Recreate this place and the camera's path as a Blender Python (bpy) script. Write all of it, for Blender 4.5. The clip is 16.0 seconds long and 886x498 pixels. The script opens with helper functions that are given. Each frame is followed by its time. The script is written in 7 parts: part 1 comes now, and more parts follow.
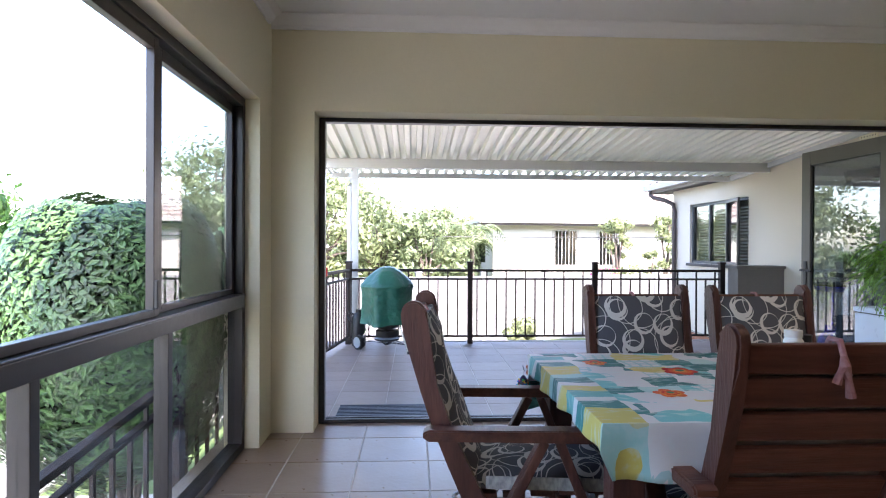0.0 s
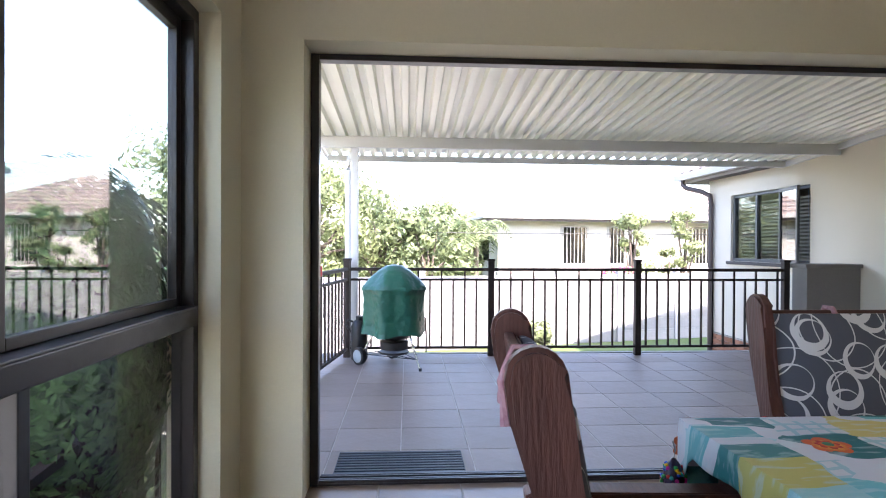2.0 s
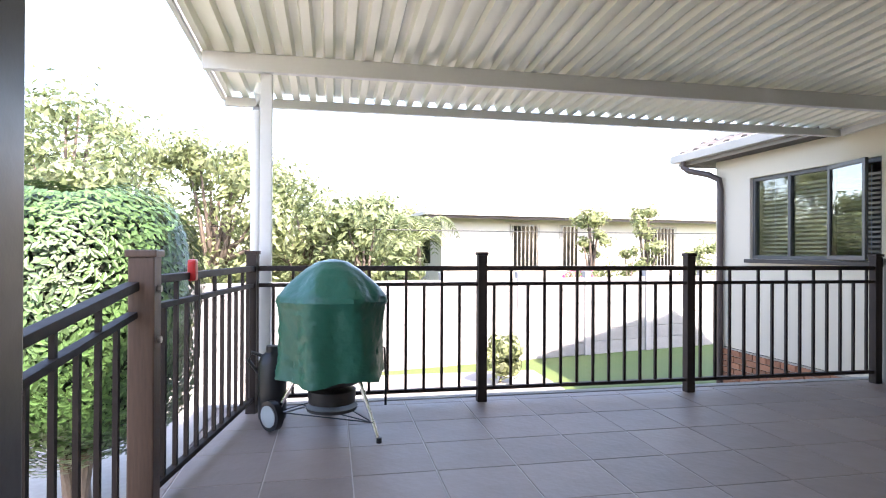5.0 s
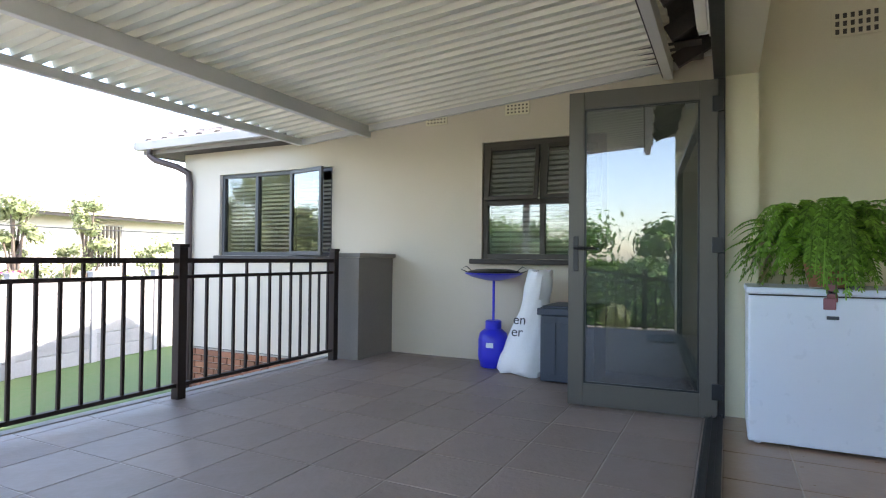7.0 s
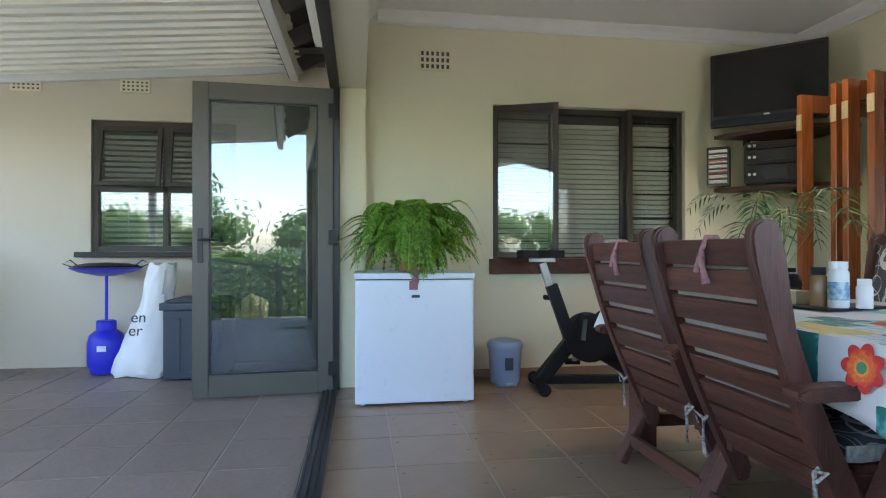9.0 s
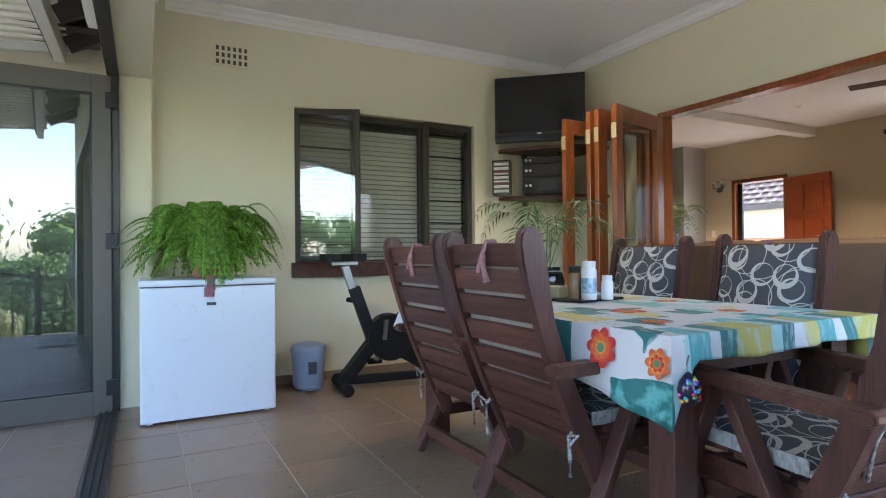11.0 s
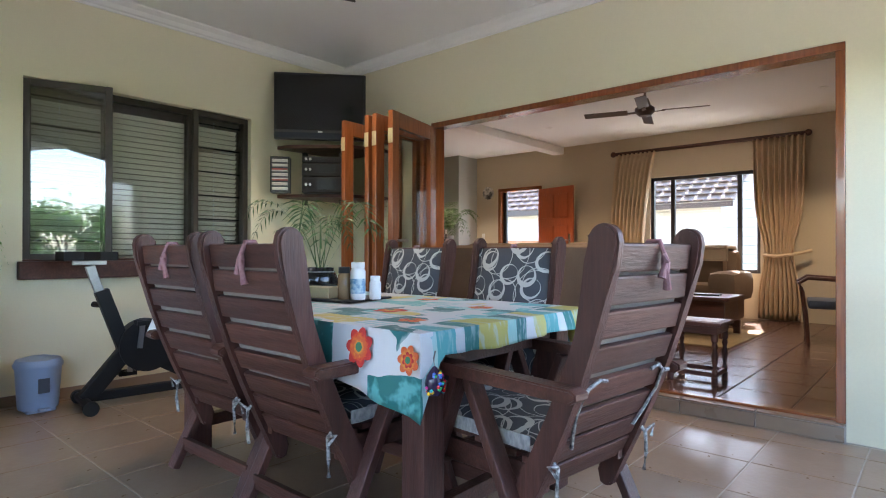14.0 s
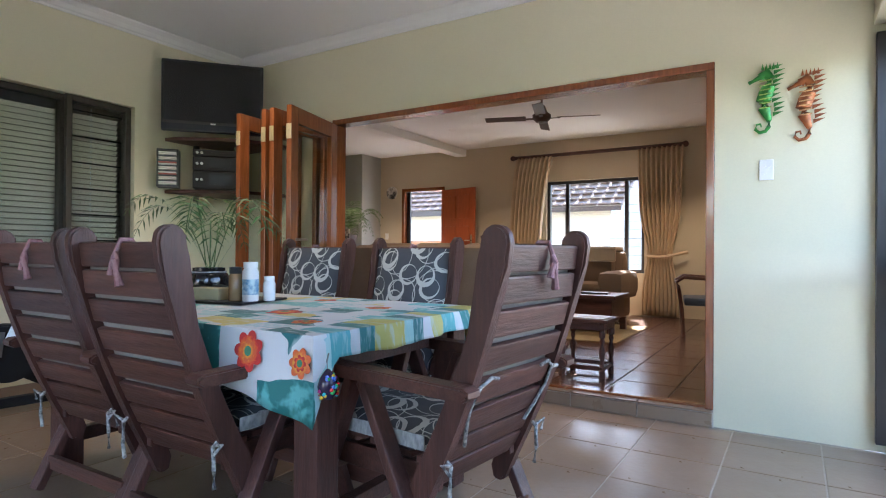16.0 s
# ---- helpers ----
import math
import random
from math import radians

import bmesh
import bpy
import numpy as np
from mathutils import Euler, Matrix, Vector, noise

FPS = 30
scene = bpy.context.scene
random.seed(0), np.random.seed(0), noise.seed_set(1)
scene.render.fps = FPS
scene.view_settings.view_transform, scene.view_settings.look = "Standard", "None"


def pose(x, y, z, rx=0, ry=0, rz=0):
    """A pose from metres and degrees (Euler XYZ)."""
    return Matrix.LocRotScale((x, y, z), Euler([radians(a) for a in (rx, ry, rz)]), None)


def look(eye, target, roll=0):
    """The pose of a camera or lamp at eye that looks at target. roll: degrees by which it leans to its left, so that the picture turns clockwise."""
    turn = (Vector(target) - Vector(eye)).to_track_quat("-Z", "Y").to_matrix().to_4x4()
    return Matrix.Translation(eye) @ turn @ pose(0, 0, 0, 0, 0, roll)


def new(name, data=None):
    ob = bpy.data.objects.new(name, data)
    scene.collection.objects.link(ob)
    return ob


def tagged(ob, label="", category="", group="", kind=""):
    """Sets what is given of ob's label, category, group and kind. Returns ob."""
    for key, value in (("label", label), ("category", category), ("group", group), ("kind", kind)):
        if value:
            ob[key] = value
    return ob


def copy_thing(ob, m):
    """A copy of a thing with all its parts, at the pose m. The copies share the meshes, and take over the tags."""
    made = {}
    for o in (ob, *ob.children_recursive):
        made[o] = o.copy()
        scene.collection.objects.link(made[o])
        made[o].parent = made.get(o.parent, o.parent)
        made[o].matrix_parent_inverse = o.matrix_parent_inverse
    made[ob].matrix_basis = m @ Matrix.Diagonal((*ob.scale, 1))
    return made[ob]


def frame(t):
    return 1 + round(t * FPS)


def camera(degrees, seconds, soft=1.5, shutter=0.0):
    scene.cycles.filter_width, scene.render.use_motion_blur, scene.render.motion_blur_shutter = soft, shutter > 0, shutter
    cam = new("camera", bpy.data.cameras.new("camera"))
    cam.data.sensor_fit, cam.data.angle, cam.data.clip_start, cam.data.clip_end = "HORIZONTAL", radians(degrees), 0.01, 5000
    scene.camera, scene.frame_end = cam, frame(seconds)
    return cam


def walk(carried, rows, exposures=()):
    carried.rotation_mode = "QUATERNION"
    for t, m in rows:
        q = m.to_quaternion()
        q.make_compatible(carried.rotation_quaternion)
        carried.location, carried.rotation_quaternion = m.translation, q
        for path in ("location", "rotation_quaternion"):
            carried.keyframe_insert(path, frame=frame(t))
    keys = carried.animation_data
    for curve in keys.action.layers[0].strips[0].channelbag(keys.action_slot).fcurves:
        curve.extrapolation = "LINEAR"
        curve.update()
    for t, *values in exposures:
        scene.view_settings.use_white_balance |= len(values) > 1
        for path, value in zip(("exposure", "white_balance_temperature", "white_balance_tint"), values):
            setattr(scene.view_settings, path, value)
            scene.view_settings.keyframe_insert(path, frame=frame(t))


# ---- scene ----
cam = camera(75.7, 16.0, soft=1.1)
PATH = [
    (0, (0.645, -4.215, 1.285), (0.747, -2.218, 1.276), 0.25),
    (0.5, (0.592, -4.085, 1.29), (0.708, -2.088, 1.278), 0.35),
    (1, (0.535, -3.782, 1.256), (0.665, -1.787, 1.242), 0.45),
    (1.5, (0.523, -3.404, 1.243), (0.646, -1.408, 1.228), 0.4),
    (2, (0.457, -3.005, 1.239), (0.580, -1.009, 1.225), 0.3),
    (2.5, (0.416, -2.597, 1.239), (0.545, -0.601, 1.225), 0.25),
    (3, (0.353, -2.170, 1.233), (0.504, -0.176, 1.220), 0.3),
    (5.3, (0.32, -0.471, 1.083), (0.814, 1.467, 1.096), 0.3),
    (5.5, (0.341, -0.346, 1.08), (0.968, 1.553, 1.088), 0.4),
    (6, (0.393, -0.152, 1.048), (1.442, 1.551, 1.062), 0.7),
    (6.5, (0.349, -0.086, 1.025), (1.823, 1.266, 1.045), 0.8),
    (7, (0.295, -0.082, 1.0), (2.084, 0.81, 1.033), 0.6),
    (7.5, (0.254, -0.13, 0.99), (2.18, 0.406, 1.02), 0.3),
    (8, (0.227, -0.203, 1.012), (2.205, 0.09, 1.027), 0.0),
    (8.5, (0.205, -0.203, 0.99), (2.205, -0.193, 1.006), 0.0),
    (9, (0.171, -0.21, 1.003), (2.15, -0.502, 1.011), 0.0),
    (9.5, (0.147, -0.194, 1.005), (2.08, -0.707, 1.013), -0.0),
    (11.8, (0.08, -0.214, 1.009), (1.741, -1.328, 1.02), -0.2),
    (12, (0.081, -0.221, 1.011), (1.71, -1.381, 1.02), 0.0),
    (12.5, (0.071, -0.227, 1.017), (1.624, -1.486, 1.024), 0.0),
    (13, (0.062, -0.24, 1.017), (1.54, -1.587, 1.024), 0.1),
    (13.5, (0.045, -0.254, 1.017), (1.445, -1.682, 1.025), 0.1),
    (14, (0.03, -0.268, 1.015), (1.349, -1.771, 1.024), 0.1),
    (14.5, (0.017, -0.272, 1.015), (1.259, -1.84, 1.023), 0.2),
    (15, (0.011, -0.278, 1.014), (1.184, -1.898, 1.023), 0.3),
    (15.5, (0.012, -0.286, 1.015), (1.123, -1.949, 1.025), 0.4),
    (16, (0.014, -0.293, 1.016), (1.066, -1.994, 1.026), 0.4),
]
EXPOSURES = [(0, 3.35, 6350, 22), (3, 3.27, 6700, 22), (5.5, 3.0, 7000, 21), (6.5, 3.14, 6950, 19), (7.5, 3.32, 6750, 15), (8.5, 3.54, 6450, 13), (12, 3.82, 6350, 16), (14.5, 3.84, 6250, 16), (16, 3.72, 6150, 16)]
walk(cam, [(t, look(eye, target, roll)) for t, eye, target, roll in PATH], EXPOSURES)

# ---- light ----
SUN_AZ, SUN_EL = 165.0, 46.0      # compass degrees clockwise from +y, height above the horizon
world = bpy.data.worlds.new("sky")
scene.world = world
world.use_nodes = True
_n = world.node_tree.nodes
_sky = _n.new("ShaderNodeTexSky")
_sky.sky_type = "NISHITA"
_sky.sun_disc = False
_sky.sun_elevation, _sky.sun_rotation = radians(SUN_EL), radians(SUN_AZ)
_sky.dust_density = 1.2
_n["Background"].inputs["Strength"].default_value = 0.15
world.node_tree.links.new(_sky.outputs["Color"], _n["Background"].inputs["Color"])
sun = new("sun", bpy.data.lights.new("sun", "SUN"))
sun.data.energy, sun.data.angle, sun.data.color = 2.6, radians(0.55), (1.0, 0.95, 0.87)
_to_sun = Vector((math.sin(radians(SUN_AZ)) * math.cos(radians(SUN_EL)), math.cos(radians(SUN_AZ)) * math.cos(radians(SUN_EL)), math.sin(radians(SUN_EL))))
sun.matrix_world = look(_to_sun * 40, (0, 0, 0))

# ---- materials ----
def mat(name, col, rough=0.6, metal=0.0, grain=0.0, gscale=40.0, stain=0.0, sscale=1.5, bump=0.0, bscale=None, col2=None, stretch=None, spec=0.5, island=0.0, rand=0.0, coat=0.0, sub=0.0):
    m = bpy.data.materials.new(name)
    m.use_nodes = True
    nt = m.node_tree
    N, L = nt.nodes, nt.links
    b = N["Principled BSDF"]
    b.inputs["Roughness"].default_value = rough
    b.inputs["Metallic"].default_value = metal
    b.inputs["Specular IOR Level"].default_value = spec
    b.inputs["Coat Weight"].default_value = coat
    base = N.new("ShaderNodeRGB"); base.outputs[0].default_value = (*col, 1)
    out = base.outputs[0]
    tc = N.new("ShaderNodeTexCoord")
    vec = tc.outputs["Object"]
    if stretch:
        mp = N.new("ShaderNodeMapping"); mp.inputs["Scale"].default_value = stretch
        L.new(vec, mp.inputs["Vector"]); vec = mp.outputs["Vector"]
    def noisy(scale, detail=4):
        t = N.new("ShaderNodeTexNoise"); t.inputs["Scale"].default_value = scale; t.inputs["Detail"].default_value = detail
        L.new(vec, t.inputs["Vector"]); return t.outputs["Fac"]
    def mixed(fac, a, bcol, amount, lo=0.35, hi=0.65):
        r = N.new("ShaderNodeMapRange"); r.inputs[1].default_value, r.inputs[2].default_value = lo, hi
        r.inputs[4].default_value = amount
        L.new(fac, r.inputs[0])
        x = N.new("ShaderNodeMix"); x.data_type = "RGBA"
        L.new(r.outputs[0], x.inputs["Factor"]); L.new(a, x.inputs[6]); x.inputs[7].default_value = (*bcol, 1)
        return x.outputs[2]
    dark = col2 or tuple(c * 0.55 for c in col)
    if stain:
        out = mixed(noisy(sscale, 3), out, dark, stain)
    if grain:
        out = mixed(noisy(gscale), out, dark, grain)
    if island or rand:
        g = N.new("ShaderNodeNewGeometry") if island else N.new("ShaderNodeObjectInfo")
        src = g.outputs["Random Per Island"] if island else g.outputs["Random"]
        hs = N.new("ShaderNodeHueSaturation")
        r = N.new("ShaderNodeMapRange"); k = island or rand
        r.inputs[3].default_value, r.inputs[4].default_value = 1 - k, 1 + k
        L.new(src, r.inputs[0]); L.new(r.outputs[0], hs.inputs["Value"]); L.new(out, hs.inputs["Color"]); out = hs.outputs[0]
    L.new(out, b.inputs["Base Color"])
    if bump:
        bp = N.new("ShaderNodeBump"); bp.inputs["Strength"].default_value = bump; bp.inputs["Distance"].default_value = 0.01
        L.new(noisy(bscale or gscale), bp.inputs["Height"]); L.new(bp.outputs[0], b.inputs["Normal"])
        rr = N.new("ShaderNodeMapRange"); rr.inputs[3].default_value, rr.inputs[4].default_value = max(0.02, rough - 0.08), min(1, rough + 0.08)
        L.new(noisy((bscale or gscale) * 0.3), rr.inputs[0]); L.new(rr.outputs[0], b.inputs["Roughness"])
    if sub:
        b.inputs["Transmission Weight"].default_value = 0
        b.inputs["Subsurface Weight"].default_value = sub
        b.inputs["Subsurface Radius"].default_value = (0.02, 0.02, 0.01)
    return m


def glass(name, tint=(0.95, 0.97, 0.96), gloss=0.04, rough=0.0, slant=0.8):
    """Thin window glass: clear straight on, mirror-like at a slant."""
    m = bpy.data.materials.new(name)
    m.use_nodes = True
    nt = m.node_tree
    nt.nodes.remove(nt.nodes["Principled BSDF"])
    t = nt.nodes.new("ShaderNodeBsdfTransparent"); t.inputs[0].default_value = (*tint, 1)
    g = nt.nodes.new("ShaderNodeBsdfGlossy"); g.inputs["Roughness"].default_value = rough
    f = nt.nodes.new("ShaderNodeLayerWeight"); f.inputs["Blend"].default_value = 0.5
    p = nt.nodes.new("ShaderNodeMath"); p.operation = "POWER"; p.inputs[1].default_value = 5.0
    a = nt.nodes.new("ShaderNodeMath"); a.operation = "MULTIPLY_ADD"; a.inputs[1].default_value = slant; a.inputs[2].default_value = gloss; a.use_clamp = True
    x = nt.nodes.new("ShaderNodeMixShader")
    nt.links.new(f.outputs["Facing"], p.inputs[0]); nt.links.new(p.outputs[0], a.inputs[0]); nt.links.new(a.outputs[0], x.inputs[0])
    nt.links.new(t.outputs[0], x.inputs[1]); nt.links.new(g.outputs[0], x.inputs[2])
    nt.links.new(x.outputs[0], nt.nodes["Material Output"].inputs[0])
    return m


def lamp_mat(name, col, strength):
    m = bpy.data.materials.new(name)
    m.use_nodes = True
    b = m.node_tree.nodes["Principled BSDF"]
    b.inputs["Emission Color"].default_value, b.inputs["Emission Strength"].default_value = (*col, 1), strength
    return m


M = {}
M["wall"] = mat("cream_plaster", (0.745, 0.69, 0.495), 0.85, grain=0.05, gscale=90, stain=0.05, sscale=1.2, bump=0.12, bscale=220)
M["wall_out"] = mat("outdoor_cream_plaster", (0.60, 0.53, 0.42), 0.9, grain=0.06, gscale=70, stain=0.10, sscale=0.8, bump=0.2, bscale=160)
M["ceil"] = mat("white_ceiling_paint", (0.82, 0.82, 0.80), 0.8, stain=0.03, sscale=0.8, bump=0.04, bscale=150)
M["cornice"] = mat("cornice_paint", (0.80, 0.79, 0.76), 0.7, bump=0.03)
M["grout"] = mat("grout", (0.50, 0.43, 0.36), 0.95, grain=0.3, gscale=60, bump=0.2)
M["tile"] = mat("beige_floor_tile", (0.29, 0.20, 0.135), 0.30, grain=0.16, gscale=26, stain=0.22, sscale=3.0, bump=0.10, bscale=30, rand=0.07, col2=(0.21, 0.15, 0.105))
M["ptile"] = mat("patio_stone_tile", (0.28, 0.215, 0.186), 0.5, grain=0.3, gscale=14, stain=0.55, sscale=2.6, bump=0.3, bscale=24, rand=0.09, col2=(0.25, 0.20, 0.17))
M["ltile"] = mat("terracotta_floor_tile", (0.115, 0.058, 0.040), 0.22, grain=0.2, gscale=20, stain=0.3, sscale=3, bump=0.1, bscale=30, rand=0.12)
M["bronze"] = mat("dark_bronze_aluminium", (0.026, 0.022, 0.021), 0.34, spec=0.5, grain=0.1, gscale=120, bump=0.02)
M["bronze_w"] = mat("worn_bronze_window_paint", (0.062, 0.052, 0.042), 0.5, spec=0.35, grain=0.2, gscale=90, bump=0.03)
M["bronze2"] = mat("grey_bronze_aluminium", (0.105, 0.095, 0.08), 0.45, metal=0.25, grain=0.1, gscale=120, bump=0.02)
M["greyframe"] = mat("grey_aluminium", (0.075, 0.075, 0.075), 0.45, metal=0.2, grain=0.1, gscale=120, bump=0.02)
M["rail"] = mat("brown_steel_paint", (0.028, 0.018, 0.015), 0.6, spec=0.3, grain=0.2, gscale=60, bump=0.05)
M["rail_wood"] = mat("brown_timber_post", (0.10, 0.055, 0.035), 0.5, grain=0.4, gscale=12, stretch=(8, 8, 0.8), bump=0.1)
M["sheet"] = mat("cream_roof_sheeting", (0.82, 0.80, 0.67), 0.33, metal=0.0, spec=0.8, stain=0.08, sscale=1.5, bump=0.03)
M["beam"] = mat("white_steel_beam", (0.66, 0.65, 0.63), 0.5, stain=0.06, grain=0.05, bump=0.03)
M["soffit"] = mat("dark_eave_timber", (0.055, 0.045, 0.04), 0.75, grain=0.4, gscale=14, stretch=(1, 8, 8), bump=0.1)
M["hard"] = mat("dark_hardwood", (0.130, 0.051, 0.035), 0.42, grain=0.5, gscale=7, stretch=(1.0, 10, 10), stain=0.6, sscale=1.6, bump=0.25, bscale=16, col2=(0.045, 0.019, 0.014), rand=0.22, spec=0.35)
M["hardv"] = mat("dark_hardwood_upright", (0.112, 0.045, 0.034), 0.42, grain=0.5, gscale=7, stretch=(10, 10, 1.2), stain=0.6, sscale=1.6, bump=0.25, bscale=16, col2=(0.042, 0.018, 0.014), rand=0.18, spec=0.35)
M["orange"] = mat("varnished_red_meranti", (0.30, 0.095, 0.03), 0.22, grain=0.5, gscale=8, stretch=(10, 10, 0.7), stain=0.3, sscale=2.5, bump=0.05, bscale=12, col2=(0.13, 0.038, 0.013), coat=0.4, rand=0.12)
M["white"] = mat("white_enamel", (0.72, 0.78, 0.87), 0.3, bump=0.01, bscale=60)
M["ivory"] = mat("white_plastic", (0.78, 0.77, 0.74), 0.35, bump=0.01, bscale=60)
M["black"] = mat("black_plastic", (0.012, 0.012, 0.013), 0.38, grain=0.1, bump=0.03)
M["stereo"] = mat("matt_black_metal", (.010, .010, .011), .55, spec=.25)
M["screen"] = mat("dark_screen", (0.006, 0.006, 0.007), 0.12, spec=0.6)
M["brass"] = mat("dull_brass", (0.78, 0.66, 0.42), 0.38, metal=0.7, grain=0.2, gscale=90)
M["pan"] = mat("sooty_ash_pan", (.07, .065, .06), .5, metal=.6, grain=.3, gscale=30)
M["hub"] = mat("grey_hub_plastic", (.34, .38, .38), .4, bump=.02)
M["chrome"] = mat("chrome", (0.75, 0.75, 0.76), 0.16, metal=1.0)
M["steel"] = mat("brushed_steel", (0.36, 0.35, 0.33), 0.34, metal=1.0, grain=0.2, gscale=80)
M["grass"] = mat("lawn", (0.075, 0.13, 0.03), 0.9, grain=0.5, gscale=8, stain=0.5, sscale=0.6, bump=0.5, bscale=30, col2=(0.11, 0.13, 0.04))
M["paving"] = mat("pale_concrete_paving", (0.41, 0.38, 0.34), 0.85, grain=0.2, gscale=20, stain=0.3, sscale=0.7, bump=0.2, bscale=40)
M["gwall"] = mat("grey_painted_wall", (0.22, 0.20, 0.18), 0.8, grain=0.1, gscale=50, stain=0.12, bump=0.12, bscale=120)
M["precast"] = mat("pale_precast_concrete", (0.34, 0.33, 0.33), 0.9, grain=0.15, gscale=25, stain=0.3, sscale=0.9, bump=0.25, bscale=30, rand=0.08)
M["brick"] = mat("terracotta_brick", (0.33, 0.14, 0.075), 0.85, grain=0.3, gscale=30, bump=0.3, bscale=50, rand=0.25)
M["mortar"] = mat("mortar", (0.36, 0.33, 0.28), 0.95, grain=0.2, bump=0.2)
M["rtile"] = mat("grey_roof_tile", (0.12, 0.105, 0.10), 0.75, grain=0.25, gscale=15, stain=0.4, sscale=1.2, bump=0.2, rand=0.15, island=0.12)
M["ntile"] = mat("pale_concrete_roof_tile", (0.42, 0.33, 0.28), 0.85, grain=0.25, gscale=12, stain=0.4, sscale=0.6, island=0.12)
M["gutter"] = mat("brown_gutter_paint", (0.06, 0.04, 0.035), 0.45, stain=0.15)
M["nwall"] = mat("pale_neighbour_plaster", (0.60, 0.56, 0.50), 0.9, stain=0.12, sscale=0.5, grain=0.05, bump=0.1)
M["fascia"] = mat("pale_fascia_paint", (0.46, 0.43, 0.39), 0.6, stain=0.15, sscale=2)
def thin_leaf(m, share=0.45):
    """Lets part of the light through a leaf."""
    N, L = m.node_tree.nodes, m.node_tree.links
    b = N["Principled BSDF"]
    tr = N.new("ShaderNodeBsdfTranslucent"); L.new(b.inputs["Base Color"].links[0].from_socket, tr.inputs[0])
    x = N.new("ShaderNodeMixShader"); x.inputs[0].default_value = share
    L.new(b.outputs[0], x.inputs[1]); L.new(tr.outputs[0], x.inputs[2]); L.new(x.outputs[0], N["Material Output"].inputs[0])
M["leaf_h"] = mat("hedge_leaf", (0.060, 0.120, 0.036), 0.42, island=0.6, spec=0.5)
M["leaf_t"] = mat("tree_leaf", (0.20, 0.24, 0.115), 0.5, island=0.6)
M["leaf_t2"] = mat("yellow_green_leaf", (0.25, 0.285, 0.135), 0.5, island=0.6)
M["leaf_g"] = mat("garden_hedge_leaf", (0.10, 0.19, 0.045), 0.5, island=0.5)
M["leaf_f"] = mat("fern_leaf", (0.17, 0.34, 0.04), 0.5, island=0.5)
M["leaf_p"] = mat("palm_leaf", (0.06, 0.12, 0.03), 0.5, island=0.3)
for _k in ("leaf_t", "leaf_t2", "leaf_f", "leaf_g"):
    thin_leaf(M[_k])
M["bark"] = mat("grey_bark", (0.16, 0.125, 0.10), 0.9, grain=0.5, gscale=20, bump=0.5, stretch=(3, 3, 0.6))
M["blue"] = mat("blue_gas_enamel", (0.02, 0.025, 0.55), 0.35, stain=0.1, bump=0.02)
M["bluegrey"] = mat("blue_grey_plastic", (0.045, 0.055, 0.075), 0.5, bump=0.04, bscale=100)
M["bin"] = mat("pale_blue_plastic", (0.27, 0.35, 0.50), 0.45, bump=0.02)
M["bag"] = mat("white_woven_plastic", (0.74, 0.74, 0.74), 0.4, grain=0.08, gscale=60, bump=0.35, bscale=9)
M["cover"] = mat("green_vinyl_cover", (0.018, 0.13, 0.085), 0.36, stain=0.25, sscale=3, bump=0.8, bscale=16, grain=0.1)
M["curtain"] = mat("cream_curtain_fabric", (0.62, 0.47, 0.31), 0.9, grain=0.1, gscale=120, bump=0.1, stain=0.1)
M["sofa"] = mat("brown_suede", (0.20, 0.135, 0.09), 0.85, grain=0.2, gscale=60, stain=0.3, sscale=3, bump=0.2)
M["throw"] = mat("beige_knit_throw", (0.45, 0.36, 0.26), 0.95, grain=0.2, gscale=90, bump=0.4, bscale=90)
M["lwall"] = mat("warm_beige_wall", (0.57, 0.48, 0.34), 0.85, grain=0.04, stain=0.06, bump=0.08, bscale=200)
M["slat"] = mat("pale_blind_slat", (0.72, 0.68, 0.57), 0.5, rand=0.05)
M["slatd"] = mat("dark_blind_slat", (0.14, 0.12, 0.095), 0.45, rand=0.1)
M["glass"] = glass("clear_glass", gloss=0.02, slant=0.5)
M["glass_g"] = glass("smoky_sliding_glass", (.80, .84, .85), gloss=.10, slant=1.3)
M["glass_d"] = glass("mirror_like_door_glass", (.46, .52, .55), .15)
M["glass_r"] = glass("reflective_dark_glass", (0.80, 0.84, 0.84), 0.10)
M["pgrout"] = mat("pale_patio_grout", (0.52, 0.45, 0.40), 0.95, grain=0.3, gscale=60, bump=0.2)
# darker than the plaster: the dimness behind the windows is in this colour
M["dark_in"] = mat("interior_dimness_colour", (0.34, 0.31, 0.26), 0.9, stain=0.1)
M["lamp"] = lamp_mat("lit_lamp", (1.0, 0.82, 0.6), 25.0)

# ---- building helpers ----
def box(bm, x0, x1, y0, y1, z0, z1, bev=0.0):
    r = bmesh.ops.create_cube(bm, size=1.0)
    bmesh.ops.scale(bm, vec=(abs(x1 - x0), abs(y1 - y0), abs(z1 - z0)), verts=r["verts"])
    bmesh.ops.translate(bm, vec=((x0 + x1) / 2, (y0 + y1) / 2, (z0 + z1) / 2), verts=r["verts"])
    if bev:
        es = list({e for v in r["verts"] for e in v.link_edges})
        bmesh.ops.bevel(bm, geom=es, offset=bev, segments=2, affect="EDGES", profile=0.6)


def rod(bm, a, b, r0, r1=None, n=10):
    a, b = Vector(a), Vector(b)
    d = b - a
    res = bmesh.ops.create_cone(bm, cap_ends=True, segments=n, radius1=r0, radius2=r0 if r1 is None else r1, depth=d.length)
    bmesh.ops.transform(bm, matrix=Matrix.Translation((a + b) / 2) @ d.to_track_quat("Z", "Y").to_matrix().to_4x4(), verts=res["verts"])


